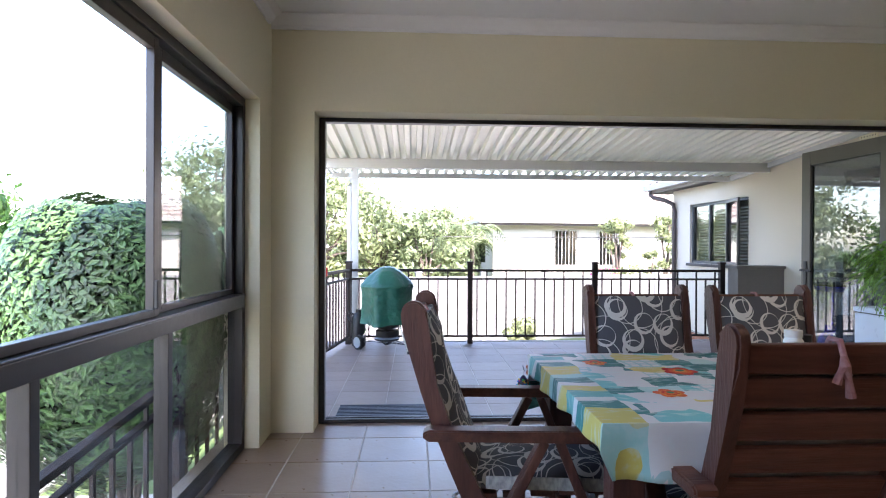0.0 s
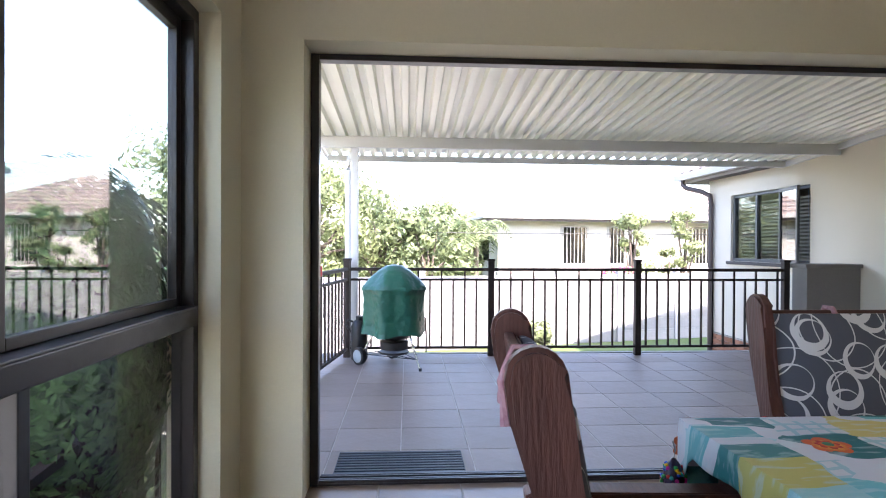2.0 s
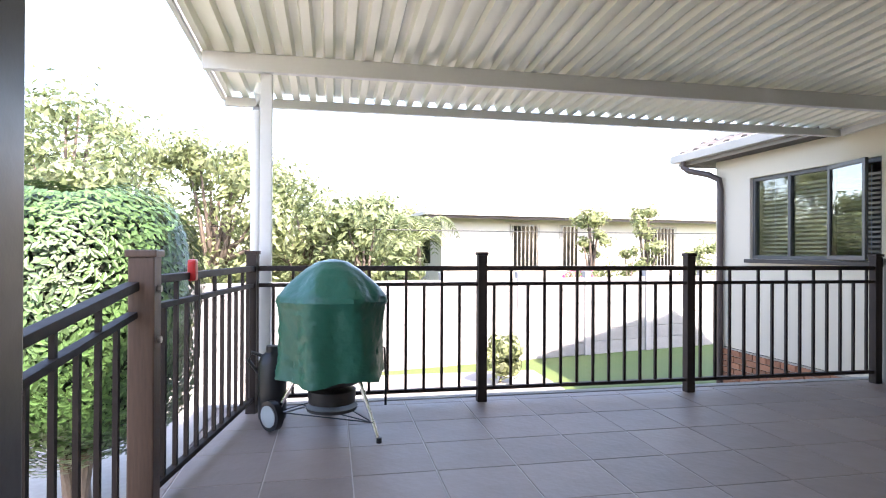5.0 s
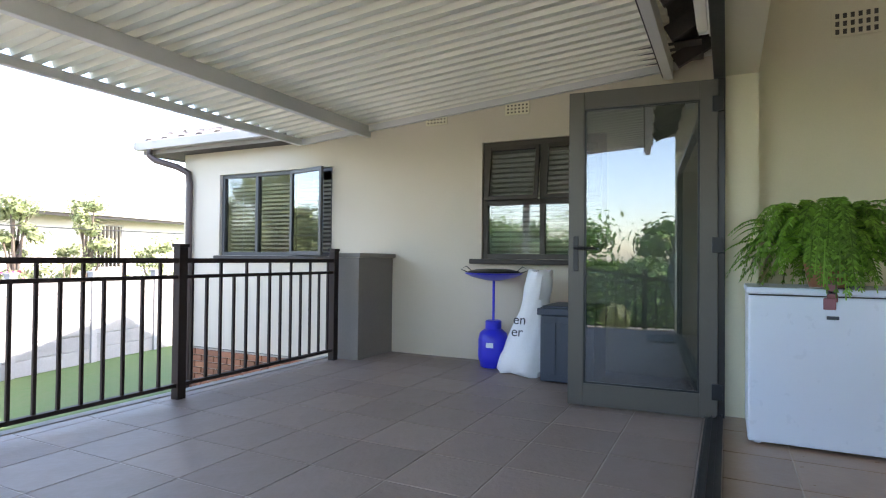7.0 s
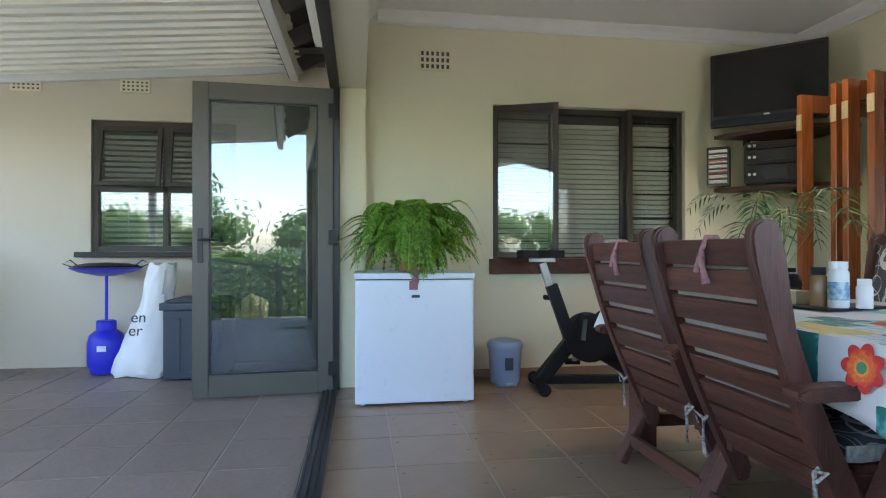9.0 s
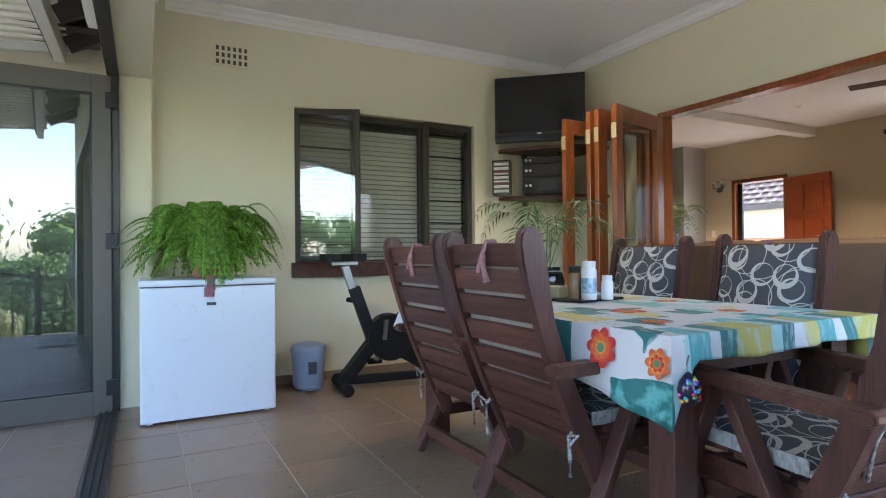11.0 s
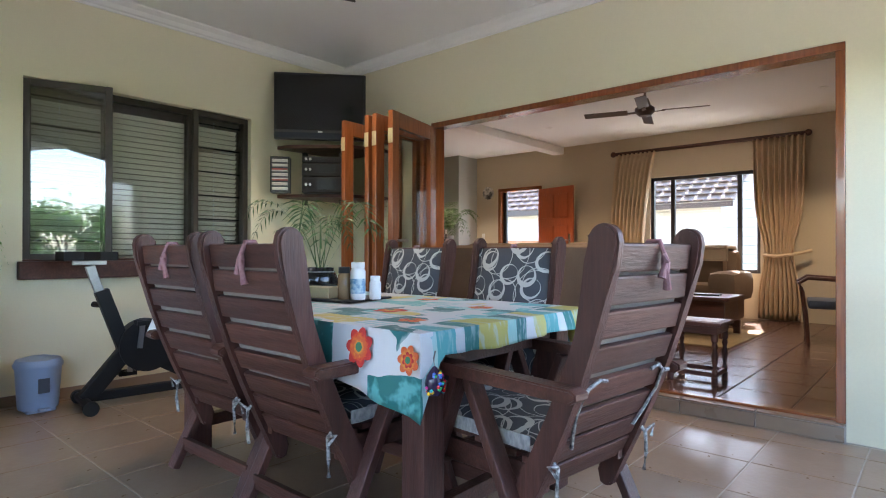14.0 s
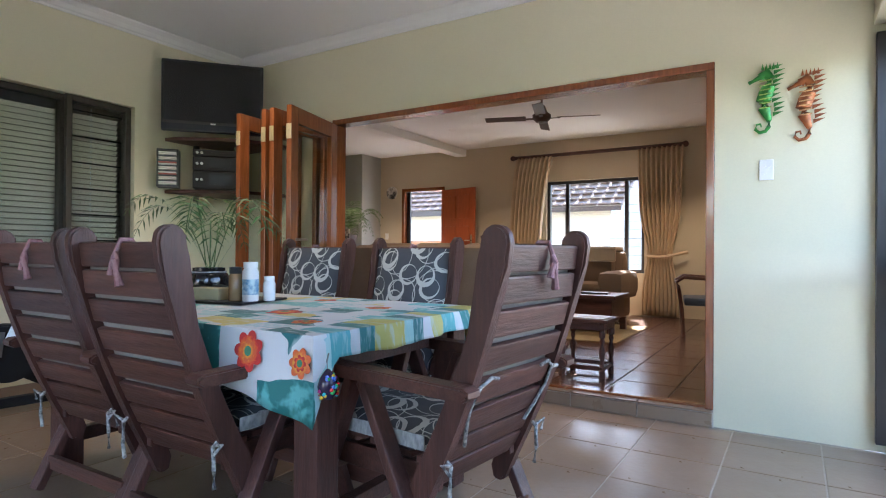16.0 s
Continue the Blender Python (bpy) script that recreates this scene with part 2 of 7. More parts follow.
def bar(bm, a, b, w, h, up=(0, 0, 1), bev=0.0):
    """A rectangular bar from a to b, w wide and h high."""
    a, b = Vector(a), Vector(b)
    d = (b - a)
    x = d.normalized()
    y = Vector(up).cross(x)
    if y.length < 1e-4:
        y = Vector((0, 1, 0))
    y.normalize()
    z = x.cross(y)
    r = bmesh.ops.create_cube(bm, size=1.0)
    m = Matrix(((x.x * d.length, y.x * w, z.x * h, 0), (x.y * d.length, y.y * w, z.y * h, 0), (x.z * d.length, y.z * w, z.z * h, 0), (0, 0, 0, 1)))
    bmesh.ops.transform(bm, matrix=Matrix.Translation((a + b) / 2) @ m, verts=r["verts"])
    if bev:
        es = list({e for v in r["verts"] for e in v.link_edges})
        bmesh.ops.bevel(bm, geom=es, offset=bev, segments=2, affect="EDGES", profile=0.6)


def lathe(bm, prof, n=24, at=(0, 0, 0)):
    """prof: (radius, height) pairs, turned about z."""
    rings = []
    for r, z in prof:
        rings.append([bm.verts.new((at[0] + r * math.cos(2 * math.pi * i / n), at[1] + r * math.sin(2 * math.pi * i / n), at[2] + z)) for i in range(n)])
    for p, q in zip(rings, rings[1:]):
        for i in range(n):
            bm.faces.new((p[i], p[(i + 1) % n], q[(i + 1) % n], q[i]))
    if prof[0][0] > 1e-4:
        bm.faces.new(rings[0][::-1])
    if prof[-1][0] > 1e-4:
        bm.faces.new(rings[-1])


def prism(bm, outline, t0, t1, axis="x"):
    """An outline of (u, v) pairs, drawn out along an axis from t0 to t1."""
    def P(u, v, t):
        return {"x": (t, u, v), "y": (u, t, v), "z": (u, v, t)}[axis]
    a = [bm.verts.new(P(u, v, t0)) for u, v in outline]
    b = [bm.verts.new(P(u, v, t1)) for u, v in outline]
    bm.faces.new(a[::-1]); bm.faces.new(b)
    for i in range(len(a)):
        j = (i + 1) % len(a)
        bm.faces.new((a[i], a[j], b[j], b[i]))


def tube(bm, pts, r, n=8):
    """A round tube through points."""
    pts = [Vector(p) for p in pts]
    rings = []
    for i, p in enumerate(pts):
        d = (pts[min(i + 1, len(pts) - 1)] - pts[max(i - 1, 0)]).normalized()
        u = d.cross(Vector((0, 0, 1)))
        if u.length < 0.05:
            u = d.cross(Vector((1, 0, 0)))
        u.normalize()
        w = d.cross(u)
        rr = r[i] if isinstance(r, (list, tuple)) else r
        rings.append([bm.verts.new(p + rr * (math.cos(2 * math.pi * k / n) * u + math.sin(2 * math.pi * k / n) * w)) for k in range(n)])
    for p, q in zip(rings, rings[1:]):
        for k in range(n):
            bm.faces.new((p[k], p[(k + 1) % n], q[(k + 1) % n], q[k]))
    bm.faces.new(rings[0][::-1]); bm.faces.new(rings[-1])


def mesh_of(name, bm, material, smooth=False):
    bmesh.ops.recalc_face_normals(bm, faces=bm.faces)
    me = bpy.data.meshes.new(name)
    bm.to_mesh(me)
    bm.free()
    for m_ in (material if isinstance(material, (list, tuple)) else [material]):
        me.materials.append(m_)
    if smooth:
        for p in me.polygons:
            p.use_smooth = True
        try:
            me.set_sharp_from_angle(angle=radians(35))
        except AttributeError:
            pass
    return me


def part(name, bm, material, parent, label="", smooth=False):
    ob = new(name, mesh_of(name, bm, material, smooth))
    ob.parent = parent
    if label:
        tagged(ob, label)
    return ob


def solid(name, bm, material, label, category, kind="", group="", smooth=False, at=None):
    ob = new(name, mesh_of(name, bm, material, smooth))
    if at is not None:
        ob.matrix_basis = at
    return tagged(ob, label, category, group, kind)


def thing(name, at, label, category, group="", kind=""):
    e = new(name)
    e.matrix_basis = at
    e.empty_display_size = 0.1
    return tagged(e, label, category, group, kind)


def B(*boxes, bev=0.0):
    bm = bmesh.new()
    for b in boxes:
        box(bm, *b, bev=bev)
    return bm


def place(name, me, parent, x, y, z, rz=0.0):
    ob = new(name, me)
    ob.parent = parent
    ob.matrix_basis = pose(x, y, z, 0, 0, rz)
    return ob


# ---- the plan ----
XL, XR = -0.33, 4.60          # sunroom, inner faces
YB, YF = -3.98, -0.26
CEIL = 2.85
HEAD = 2.21                    # head of the large openings
OX1 = 4.40                     # far jamb of the patio opening
JX0, JX1 = 0.421, 3.42         # folding-door opening
JH = 2.145
LF, LY, LC = 0.10, -8.95, 2.80  # living room floor, far wall, ceiling
WX = 5.60                      # outer house wall beside the patio
GZ = -1.10                     # garden

# floors
solid("floor", B((XL - 0.3, XR + 0.3, YB - 0.0, 0.02, -0.16, -0.003)), M["grout"], "grout bed of the sunroom floor", "floor", "structure")
FLOOR = bpy.data.objects["floor"]
solid("floor_living", B((-0.3, 9.0, LY - 0.2, YB - 0.09, -0.16, LF - 0.012)), M["grout"], "grout bed of the living room floor", "floor", "structure")
FLOORL = bpy.data.objects["floor_living"]
solid("patio_floor", B((-0.46, WX, 0.021, 3.52, -0.25, -0.0150)), M["pgrout"], "grout bed of the raised patio", "floor", "structure")
PATIO = bpy.data.objects["patio_floor"]
# patio edge kerb and base wall
solid("patio_kerb", B((-0.54, -0.461, 0.0, 3.60, -1.1, -0.006), (-0.461, WX - 0.6, 3.521, 3.60, -1.1, -0.006)), M["paving"], "pale concrete kerb and base of the patio", "kerb", "structure")

# sunroom walls
bm = bmesh.new()
T = 0.22
box(bm, XL - T, -0.04, YF, 0.0, 0, HEAD)                # pier left of the opening
box(bm, XL - T, WX, YF, 0.0, HEAD, CEIL + 0.1)          # lintel
box(bm, OX1 + 0.03, WX, YF, 0.0, 0, HEAD)
solid("wall_front", bm, M["wall"], "cream plastered wall over the patio opening", "wall", "structure")
bm = bmesh.new()
box(bm, XL - T, XL, -0.55, YF - 0.001, 0, HEAD)
box(bm, XL - T, XL, YB, YF - 0.001, HEAD, CEIL + 0.1)
solid("wall_left", bm, M["wall"], "cream plastered wall over the garden windows", "wall", "structure")
IW = (-2.917, -1.265, 0.86, 2.177)   # kitchen-side window seen indoors: y0, y1, z0, z1
bm = bmesh.new()
box(bm, XR, XR + T, YB, IW[0], 0, CEIL + 0.1)
box(bm, XR, XR + T, IW[1], YF - 0.001, 0, CEIL + 0.1)
box(bm, XR, XR + T, IW[0], IW[1], 0, IW[2])
box(bm, XR, XR + T, IW[0], IW[1], IW[3], CEIL + 0.1)
solid("wall_right", bm, M["wall"], "cream plastered wall behind the freezer", "wall", "structure")
bm = bmesh.new()
box(bm, XL - T, JX0, YB - 0.12, YB - 0.001, 0, CEIL + 0.1)
box(bm, JX1, XR + T, YB - 0.12, YB - 0.001, 0, CEIL + 0.1)
box(bm, JX0, JX1, YB - 0.12, YB - 0.001, JH, CEIL + 0.1)
solid("wall_back", bm, M["wall"], "cream plastered wall with the folding-door opening", "wall", "structure")
solid("ceiling", B((XL, XR, YB, YF, CEIL, CEIL + 0.08)), M["ceil"], "white painted sunroom ceiling", "ceiling", "structure")

# cornice all round
def cornice(name, runs, z, mt):
    bm = bmesh.new()
    prof = [(0.0, -0.085), (0.012, -0.085), (0.018, -0.07), (0.03, -0.062), (0.05, -0.035), (0.075, -0.018), (0.085, -0.012), (0.09, 0.0), (0.0, 0.0)]
    for (ax, fixed, sgn, t0, t1) in runs:
        o = [(fixed + sgn * u, z + v) for u, v in prof]
        prism(bm, o, t0, t1, ax)
    return solid(name, bm, mt, "moulded white plaster cornice", "cornice", "structure")
cornice("trim", [("x", YF, -1, XL, XR), ("x", YB, 1, XL, XR), ("y", XL, 1, YB + 0.09, YF - 0.09), ("y", XR, -1, YB + 0.09, YF - 0.09)], CEIL - 0.002, M["cornice"])
solid("baseboard", B((XR - 0.012, XR, YB, YF, 0.0, 0.07), (JX1, XR - 0.013, YB, YB + 0.012, 0, 0.07), (XL, XL + .001, YB, YB + 0.001, 0, 0.001)), M["tile"], "beige tile skirting", "skirting", "structure")
STEP = solid("step", B((JX0 + 0.002, JX1, YB - 0.118, YB + 0.02, -0.01, LF - 0.014)), M["grout"], "tiled step up to the living room", "step", "structure")
_n = 7
for i in range(_n):
    a_ = JX0 + .006 + i * (JX1 - JX0 - .008) / _n
    b_ = JX0 + .006 + (i + 1) * (JX1 - JX0 - .008) / _n - .008
    part("step_tile", B((a_, b_, YB - .116, YB + .034, LF - .013, LF - .003), bev=.003), M["tile"], STEP)
    part("riser_tile", B((a_, b_, YB + .021, YB + .031, .001, LF - .018), bev=.002), M["tile"], STEP)

# roof over the rooms
bm = bmesh.new()
prism(bm, [(-0.75, 2.95), (4.1, 4.6), (9.2, 2.95), (9.2, 2.9), (-0.75, 2.9)], LY - 0.6, 0.10, "y")
prism(bm, [(5.1, 2.72), (9.2, 4.55), (14.0, 2.72)], 0.1, 4.46, "y")
prism(bm, [(5.34, 2.49), (9.2, 4.30), (13.6, 2.49)], 4.461, 6.93, "y")
solid("house_roof", bm, M["rtile"], "tiled roof over the rooms", "roof", "structure")
solid("ceiling_living", B((-0.3, 9.0, LY, YB - 0.121, LC, LC + 0.06)), M["ceil"], "white living room ceiling", "ceiling", "structure")
solid("ceiling_beam", B((4.9, 5.1, LY, YB - 0.22, LC - 0.12, LC - 0.001), bev=0.01), M["cornice"], "white boxed ceiling beam in the living room", "beam", "structure")

# living room walls, with the front door and the window
LW = (1.90, 3.42, 0.72, 2.15)
LD = (5.34, 6.27, 2.18)
bm = bmesh.new()
y0, y1 = LY - 0.2, LY
box(bm, -0.3, LW[0], y0, y1, 0, LC + .06); box(bm, LW[1], LD[0], y0, y1, 0, LC + .06); box(bm, LD[1], 9.0, y0, y1, 0, LC + .06)
box(bm, LW[0], LW[1], y0, y1, 0, LW[2]); box(bm, LW[0], LW[1], y0, y1, LW[3], LC + .06)
box(bm, LD[0], LD[1], y0, y1, LD[2], LC + .06); box(bm, LD[0], LD[1], y0, y1, 0, LF - 0.013)
solid("wall_living_far", bm, M["lwall"], "warm beige living room wall with the front door and window", "wall", "structure")
solid("wall_living_side", B((-0.5, -0.3, LY - 0.2, YB - 0.12, 0, LC + .06), (9.0, 9.2, LY - 0.2, YB - 0.12, 0, LC + .06)), M["lwall"], "warm beige living room side walls", "wall", "structure")
solid("wall_living_return", B((6.78, 7.0, LY + 0.001, LY + 0.55, LF, LC - .001), (7.0, 8.99, LY + 0.35, LY + 0.55, LF, LC - .001)), mat("pale_grey_green_wall", (.36, .38, .35), .85, stain=.08), "grey wall of the kitchen corner", "wall", "structure")
solid("wall_living_inner", B((XR + T, 9.0, YB - 0.12, YB - 0.001, 0, LC)), M["lwall"], "warm beige wall beside the folding doors", "wall", "structure")
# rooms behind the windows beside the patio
solid("wall_rooms_inner", B((XR + 1.6, XR + 1.7, YB, YF - .27, 0, CEIL), (8.0, 8.1, 0, 6.4, GZ, CEIL), (WX + .2, 8.0, 3.3, 3.4, 0, CEIL), (XR + T, 8, YF - .28, YF - .27, 0, CEIL)), M["dark_in"], "walls of the rooms behind the windows, dimness put into their colour", "wall", "structure")
solid("ceiling_rooms", B((WX + 0.01, 8.1, 0.0, 6.4, 2.74, 2.8), (XR + T, XR + 1.7, YB, YF - .26, CEIL, CEIL + .05)), M["ceil"], "white ceilings of the rooms behind the windows", "ceiling", "structure")
solid("floor_rooms", B((WX + 0.2, 8.1, 0.0, 6.4, -0.1, 0.0), (XR + T, XR + 1.7, YB, YF - .26, -.1, 0)), M["ltile"], "floors of the rooms behind the windows", "floor", "structure")

# outer house wall beside the patio
KW = (0.90, 2.13, 1.00, 2.17)
PW = (4.0, 5.80, 1.01, 2.05)
bm = bmesh.new()
X0, X1 = WX, WX + 0.2
ZT = 2.74
HY = 6.46
box(bm, X0, X1, 0.0, KW[0], -.2, ZT); box(bm, X0, X1, KW[1], PW[0], -.2, ZT); box(bm, X0, X1, PW[1], HY, -.19, ZT)
box(bm, X0, X1, KW[0], KW[1], -.2, KW[2]); box(bm, X0, X1, KW[0], KW[1], KW[3], ZT)
box(bm, X0, X1, PW[0], PW[1], -.19, PW[2]); box(bm, X0, X1, PW[0], PW[1], PW[3], ZT)
box(bm, X1, 8.2, HY - 0.2, HY, -.35, ZT)
solid("wall_house", bm, M["wall_out"], "cream plastered house wall beside the patio", "wall", "structure")
# ground
bm = bmesh.new()
box(bm, -400, 400, -400, 600, GZ - 0.4, GZ)
solid("ground", bm, M["grass"], "lawn and ground round the houses", "ground", "structure")
solid("driveway", B((-30, -2.9, -30, 3.5, GZ, GZ + 0.03), (-2.899, -0.56, -12, 1.3, GZ, GZ + 0.03)), M["paving"], "pale sunlit concrete driveway", "driveway", "structure")

# ---- windows and doors ----
def quad_pane(name, parent, pts, material, th=0.006):
    """A glass pane through four corners, with thickness."""
    bm = bmesh.new()
    p = [Vector(q) for q in pts]
    n = (p[1] - p[0]).cross(p[3] - p[0]).normalized() * th / 2
    a = [bm.verts.new(q + n) for q in p]
    b = [bm.verts.new(q - n) for q in p]
    bm.faces.new(a); bm.faces.new(b[::-1])
    for i in range(4):
        j = (i + 1) % 4
        bm.faces.new((a[i], b[i], b[j], a[j]))
    ob = part(name, bm, material, parent, "clear glass pane")
    ob.visible_shadow = False
    return ob


# garden windows along the left side
gw = thing("window_1", pose(0, 0, 0), "dark bronze aluminium garden windows, floor to head, sliding panes above a transom", "window", kind="structure")
GX = -0.47
Y0, Y1 = YB + 0.002, -0.552
part("window_frame", B((GX - .04, XL - .006, Y0, Y0 + .055, .05, HEAD - .055), (GX - .04, GX + .05, Y0, Y1, 0.0, .05), (GX - .04, GX + .05, Y0, Y1, HEAD - .055, HEAD - .001), (GX - .04, GX + .05, Y1 - .055, Y1, .05, HEAD - .055), bev=.004), M["bronze"], gw)
part("transom", B((GX - .05, GX + .065, Y0 + .06, Y1 - .055, .905, .975), (GX - .03, GX + .070, Y0 + .06, Y1 - .055, .975, .985), bev=.004), M["bronze"], gw)
for y in (-1.62, -2.53, -3.3):
    part("mullion", B((GX - .03, GX + .035, y - .022, y + .022, .05, .905), bev=.003), M["bronze"], gw)
for i, (a, b_, dx) in enumerate(((-1.675, -0.61, -.018), (-3.92, -1.745, .02))):
    bm = B((GX + dx - .018, GX + dx + .018, a, a + .045, .986, HEAD - .056), (GX + dx - .018, GX + dx + .018, b_ - .045, b_, .986, HEAD - .056), (GX + dx - .018, GX + dx + .018, a + .045, b_ - .045, .986, 1.018), (GX + dx - .018, GX + dx + .018, a + .045, b_ - .045, HEAD - .11, HEAD - .056), bev=.003)
    sash = part("sliding_sash", bm, M["bronze"], gw)
    if i == 0:
        quad_pane("pane", sash, ((GX + dx, a + .04, 1.01), (GX + dx, b_ - .04, 1.01), (GX + dx, b_ - .04, HEAD - .1), (GX + dx, a + .04, HEAD - .1)), M["glass_g"])
part("latch", B((GX + .04, GX + .055, -1.795, -1.77, 1.02, 1.14), bev=.004), M["black"], gw)
for a, b_ in ((-3.92, -3.322), (-3.278, -2.552), (-2.508, -1.642), (-1.598, -.607)):
    quad_pane("pane", gw, ((GX, a, .05), (GX, b_, .05), (GX, b_, .905), (GX, a, .905)), M["glass"])

# patio opening: frame, track and the one open leaf
pd = thing("door_1", pose(0, 0, 0), "dark bronze frame and floor track of the wide folding patio door", "door frame", kind="structure")
part("door_frame", B((-0.038, 0.004, -.07, -.002, .002, HEAD - .001), (OX1 - .05, OX1 + .028, -.07, -.002, .002, HEAD - .001), (.004, OX1 - .05, -.07, -.002, HEAD - .032, HEAD - .001), bev=.004), M["bronze"], pd)
part("floor_track", B((.004, OX1 - .05, -.06, .04, .0, .012), (.004, OX1 - .05, -.058, -.048, .012, .028), (.004, OX1 - .05, -.030, -.020, .012, .024), (.004, OX1 - .05, 0.0, .01, .012, .026), (.004, OX1 - .05, .03, .04, .012, .022)), M["bronze"], pd)
leaf = thing("patio_door_leaf", pose(4.322, -0.028, 0.003, 0, 0, 3.5), "open grey-bronze aluminium door leaf with one tall glass pane", "door")
Wd, Hd = 0.94, 2.16
part("leaf_frame", B((-.022, .022, 0, .105, 0, Hd), (-.022, .022, Wd - .105, Wd, 0, Hd), (-.022, .022, .105, Wd - .105, 0, .15), (-.022, .022, .105, Wd - .105, Hd - .12, Hd), bev=.004), M["bronze2"], leaf)
part("bead", B((-.012, .012, .105, .118, .15, Hd - .12), (-.012, .012, Wd - .118, Wd - .105, .15, Hd - .12), (-.012, .012, .118, Wd - .118, .15, .163), (-.012, .012, .118, Wd - .118, Hd - .133, Hd - .12)), M["black"], leaf)
quad_pane("pane", leaf, ((0, .11, .155), (0, Wd - .11, .155), (0, Wd - .11, Hd - .125), (0, .11, Hd - .125)), M["glass_d"])
h = part("lock_plate", B((-.032, -.022, Wd - .07, Wd - .035, .92, 1.16), bev=.004), M["black"], leaf)
bm = bmesh.new(); tube(bm, [(-.03, Wd - .052, 1.08), (-.075, Wd - .052, 1.08), (-.08, Wd - .07, 1.08), (-.08, Wd - .19, 1.075)], .010)
part("door_handle", bm, M["black"], h, "black lever handle")
for z in (.12, 1.05, 1.95):
    part("hinge", B((-.036, -.018, -.03, .035, z, z + .1), bev=.004), M["black"], leaf)


def blind(parent, x, y0, y1, z0, z1, material, tilt=22, step=.042):
    me = None
    n = int((z1 - z0) / step)
    bm = bmesh.new()
    box(bm, -.021, .021, y0, y1, -.0015, .0015)
    bmesh.ops.rotate(bm, cent=(0, 0, 0), matrix=Matrix.Rotation(radians(tilt), 3, "Y"), verts=bm.verts)
    me = mesh_of("blind_slat", bm, material)
    for i in range(n):
        place("blind_slat", me, parent, x, 0, z0 + i * step)
    part("blind_cord", B((x - .002, x + .002, y0 + .2, y0 + .204, z0, z1), (x - .002, x + .002, y1 - .204, y1 - .2, z0, z1)), M["white"], parent)


# window beside the freezer
w = thing("window_2", pose(0, 0, 0), "dark bronze steel window with open side casements, burglar bars and blinds", "window", kind="structure")
y0, y1, z0, z1 = IW
fx = XR + .10
part("window_frame", B((fx - .03, fx + .04, y0, y0 + .045, z0, z1), (fx - .03, fx + .04, y1 - .045, y1, z0, z1), (fx - .03, fx + .04, y0 + .045, y1 - .045, z0, z0 + .05), (fx - .03, fx + .04, y0 + .045, y1 - .045, z1 - .045, z1), bev=.004), M["bronze_w"], w)
ya, yb = y0 + .50, y1 - .53
for y in (ya, yb):
    part("mullion", B((fx - .03, fx + .04, y - .025, y + .025, z0 + .05, z1 - .045), bev=.004), M["bronze_w"], w)
part("window_sill", B((XR - .055, fx - .031, y0 - .03, y1 + .03, z0 - .035, z0 + .085), (XR - .002, fx - .03, y0, y1, z0 + .085, z0 + .1), bev=.006), M["hard"], w, "dark varnished timber sill")
def casement(parent, hinge_y, width, sgn, ang, x, z0, z1, gl="glass_r", fm="bronze_w"):
    """A side-hung casement that opens towards -x."""
    e = new("casement"); e.parent = parent
    e.matrix_basis = pose(x, hinge_y, 0, 0, 0, ang)
    s = sgn
    def yy(a, b): return (min(s * a, s * b), max(s * a, s * b))
    fr = part("casement_frame", B((-.02, .015, *yy(0, .042), z0, z1), (-.02, .015, *yy(width - .042, width), z0, z1), (-.02, .015, *yy(.042, width - .042), z0, z0 + .045), (-.02, .015, *yy(.042, width - .042), z1 - .045, z1), bev=.004), M[fm], parent)
    fr.matrix_basis = e.matrix_basis.copy()
    bpy.data.objects.remove(e)
    quad_pane("pane", fr, ((0, s * .04, z0 + .04), (0, s * (width - .04), z0 + .04), (0, s * (width - .04), z1 - .04), (0, s * .04, z1 - .04)), M[gl])
    return fr
casement(w, y1 - .012, .52, -1, -22, fx - .045, z0 + .09, z1 - .005)
casement(w, y0 + .012, .50, 1, 4, fx - .045, z0 + .09, z1 - .005, "glass")
quad_pane("pane", w, ((fx, ya, z0 + .05), (fx, yb, z0 + .05), (fx, yb, z1 - .045), (fx, ya, z1 - .045)), M["glass"])
blind(w, fx + .075, y0 + .05, y1 - .05, z0 + .06, z1 - .05, M["slat"], 46)
for i in range(6):
    zz = z0 + .22 + i * .2
    part("burglar_bar", B((fx + .012, fx + .020, y0 + .045, ya - .025, zz, zz + .012), (fx + .012, fx + .020, yb + .025, y1 - .045, zz, zz + .012)), M["black"], w)

# kitchen window on the patio
w = thing("window_3", pose(0, 0, 0), "dark bronze patio window with a propped top-hung light and plain panes", "window", kind="structure")
y0, y1, z0, z1 = KW
fx = WX + .06
zm = z0 + .56
part("window_frame", B((fx - .03, fx + .04, y0, y0 + .05, z0, z1), (fx - .03, fx + .04, y1 - .05, y1, z0, z1), (fx - .03, fx + .04, y0 + .05, y1 - .05, z0, z0 + .05), (fx - .03, fx + .04, y0 + .05, y1 - .05, z1 - .05, z1), (fx - .03, fx + .04, y0 + .05, y1 - .05, zm - .025, zm + .025), bev=.004), M["bronze_w"], w)
ym = (y0 + y1) / 2
part("mullion", B((fx - .03, fx + .04, ym - .025, ym + .025, z0 + .05, z1 - .05), bev=.004), M["bronze_w"], w)
part("window_sill", B((WX - .09, WX + .03, y0 - .08, y1 + .1, z0 - .05, z0 - .002), bev=.008), M["soffit"], w, "dark painted timber sill")
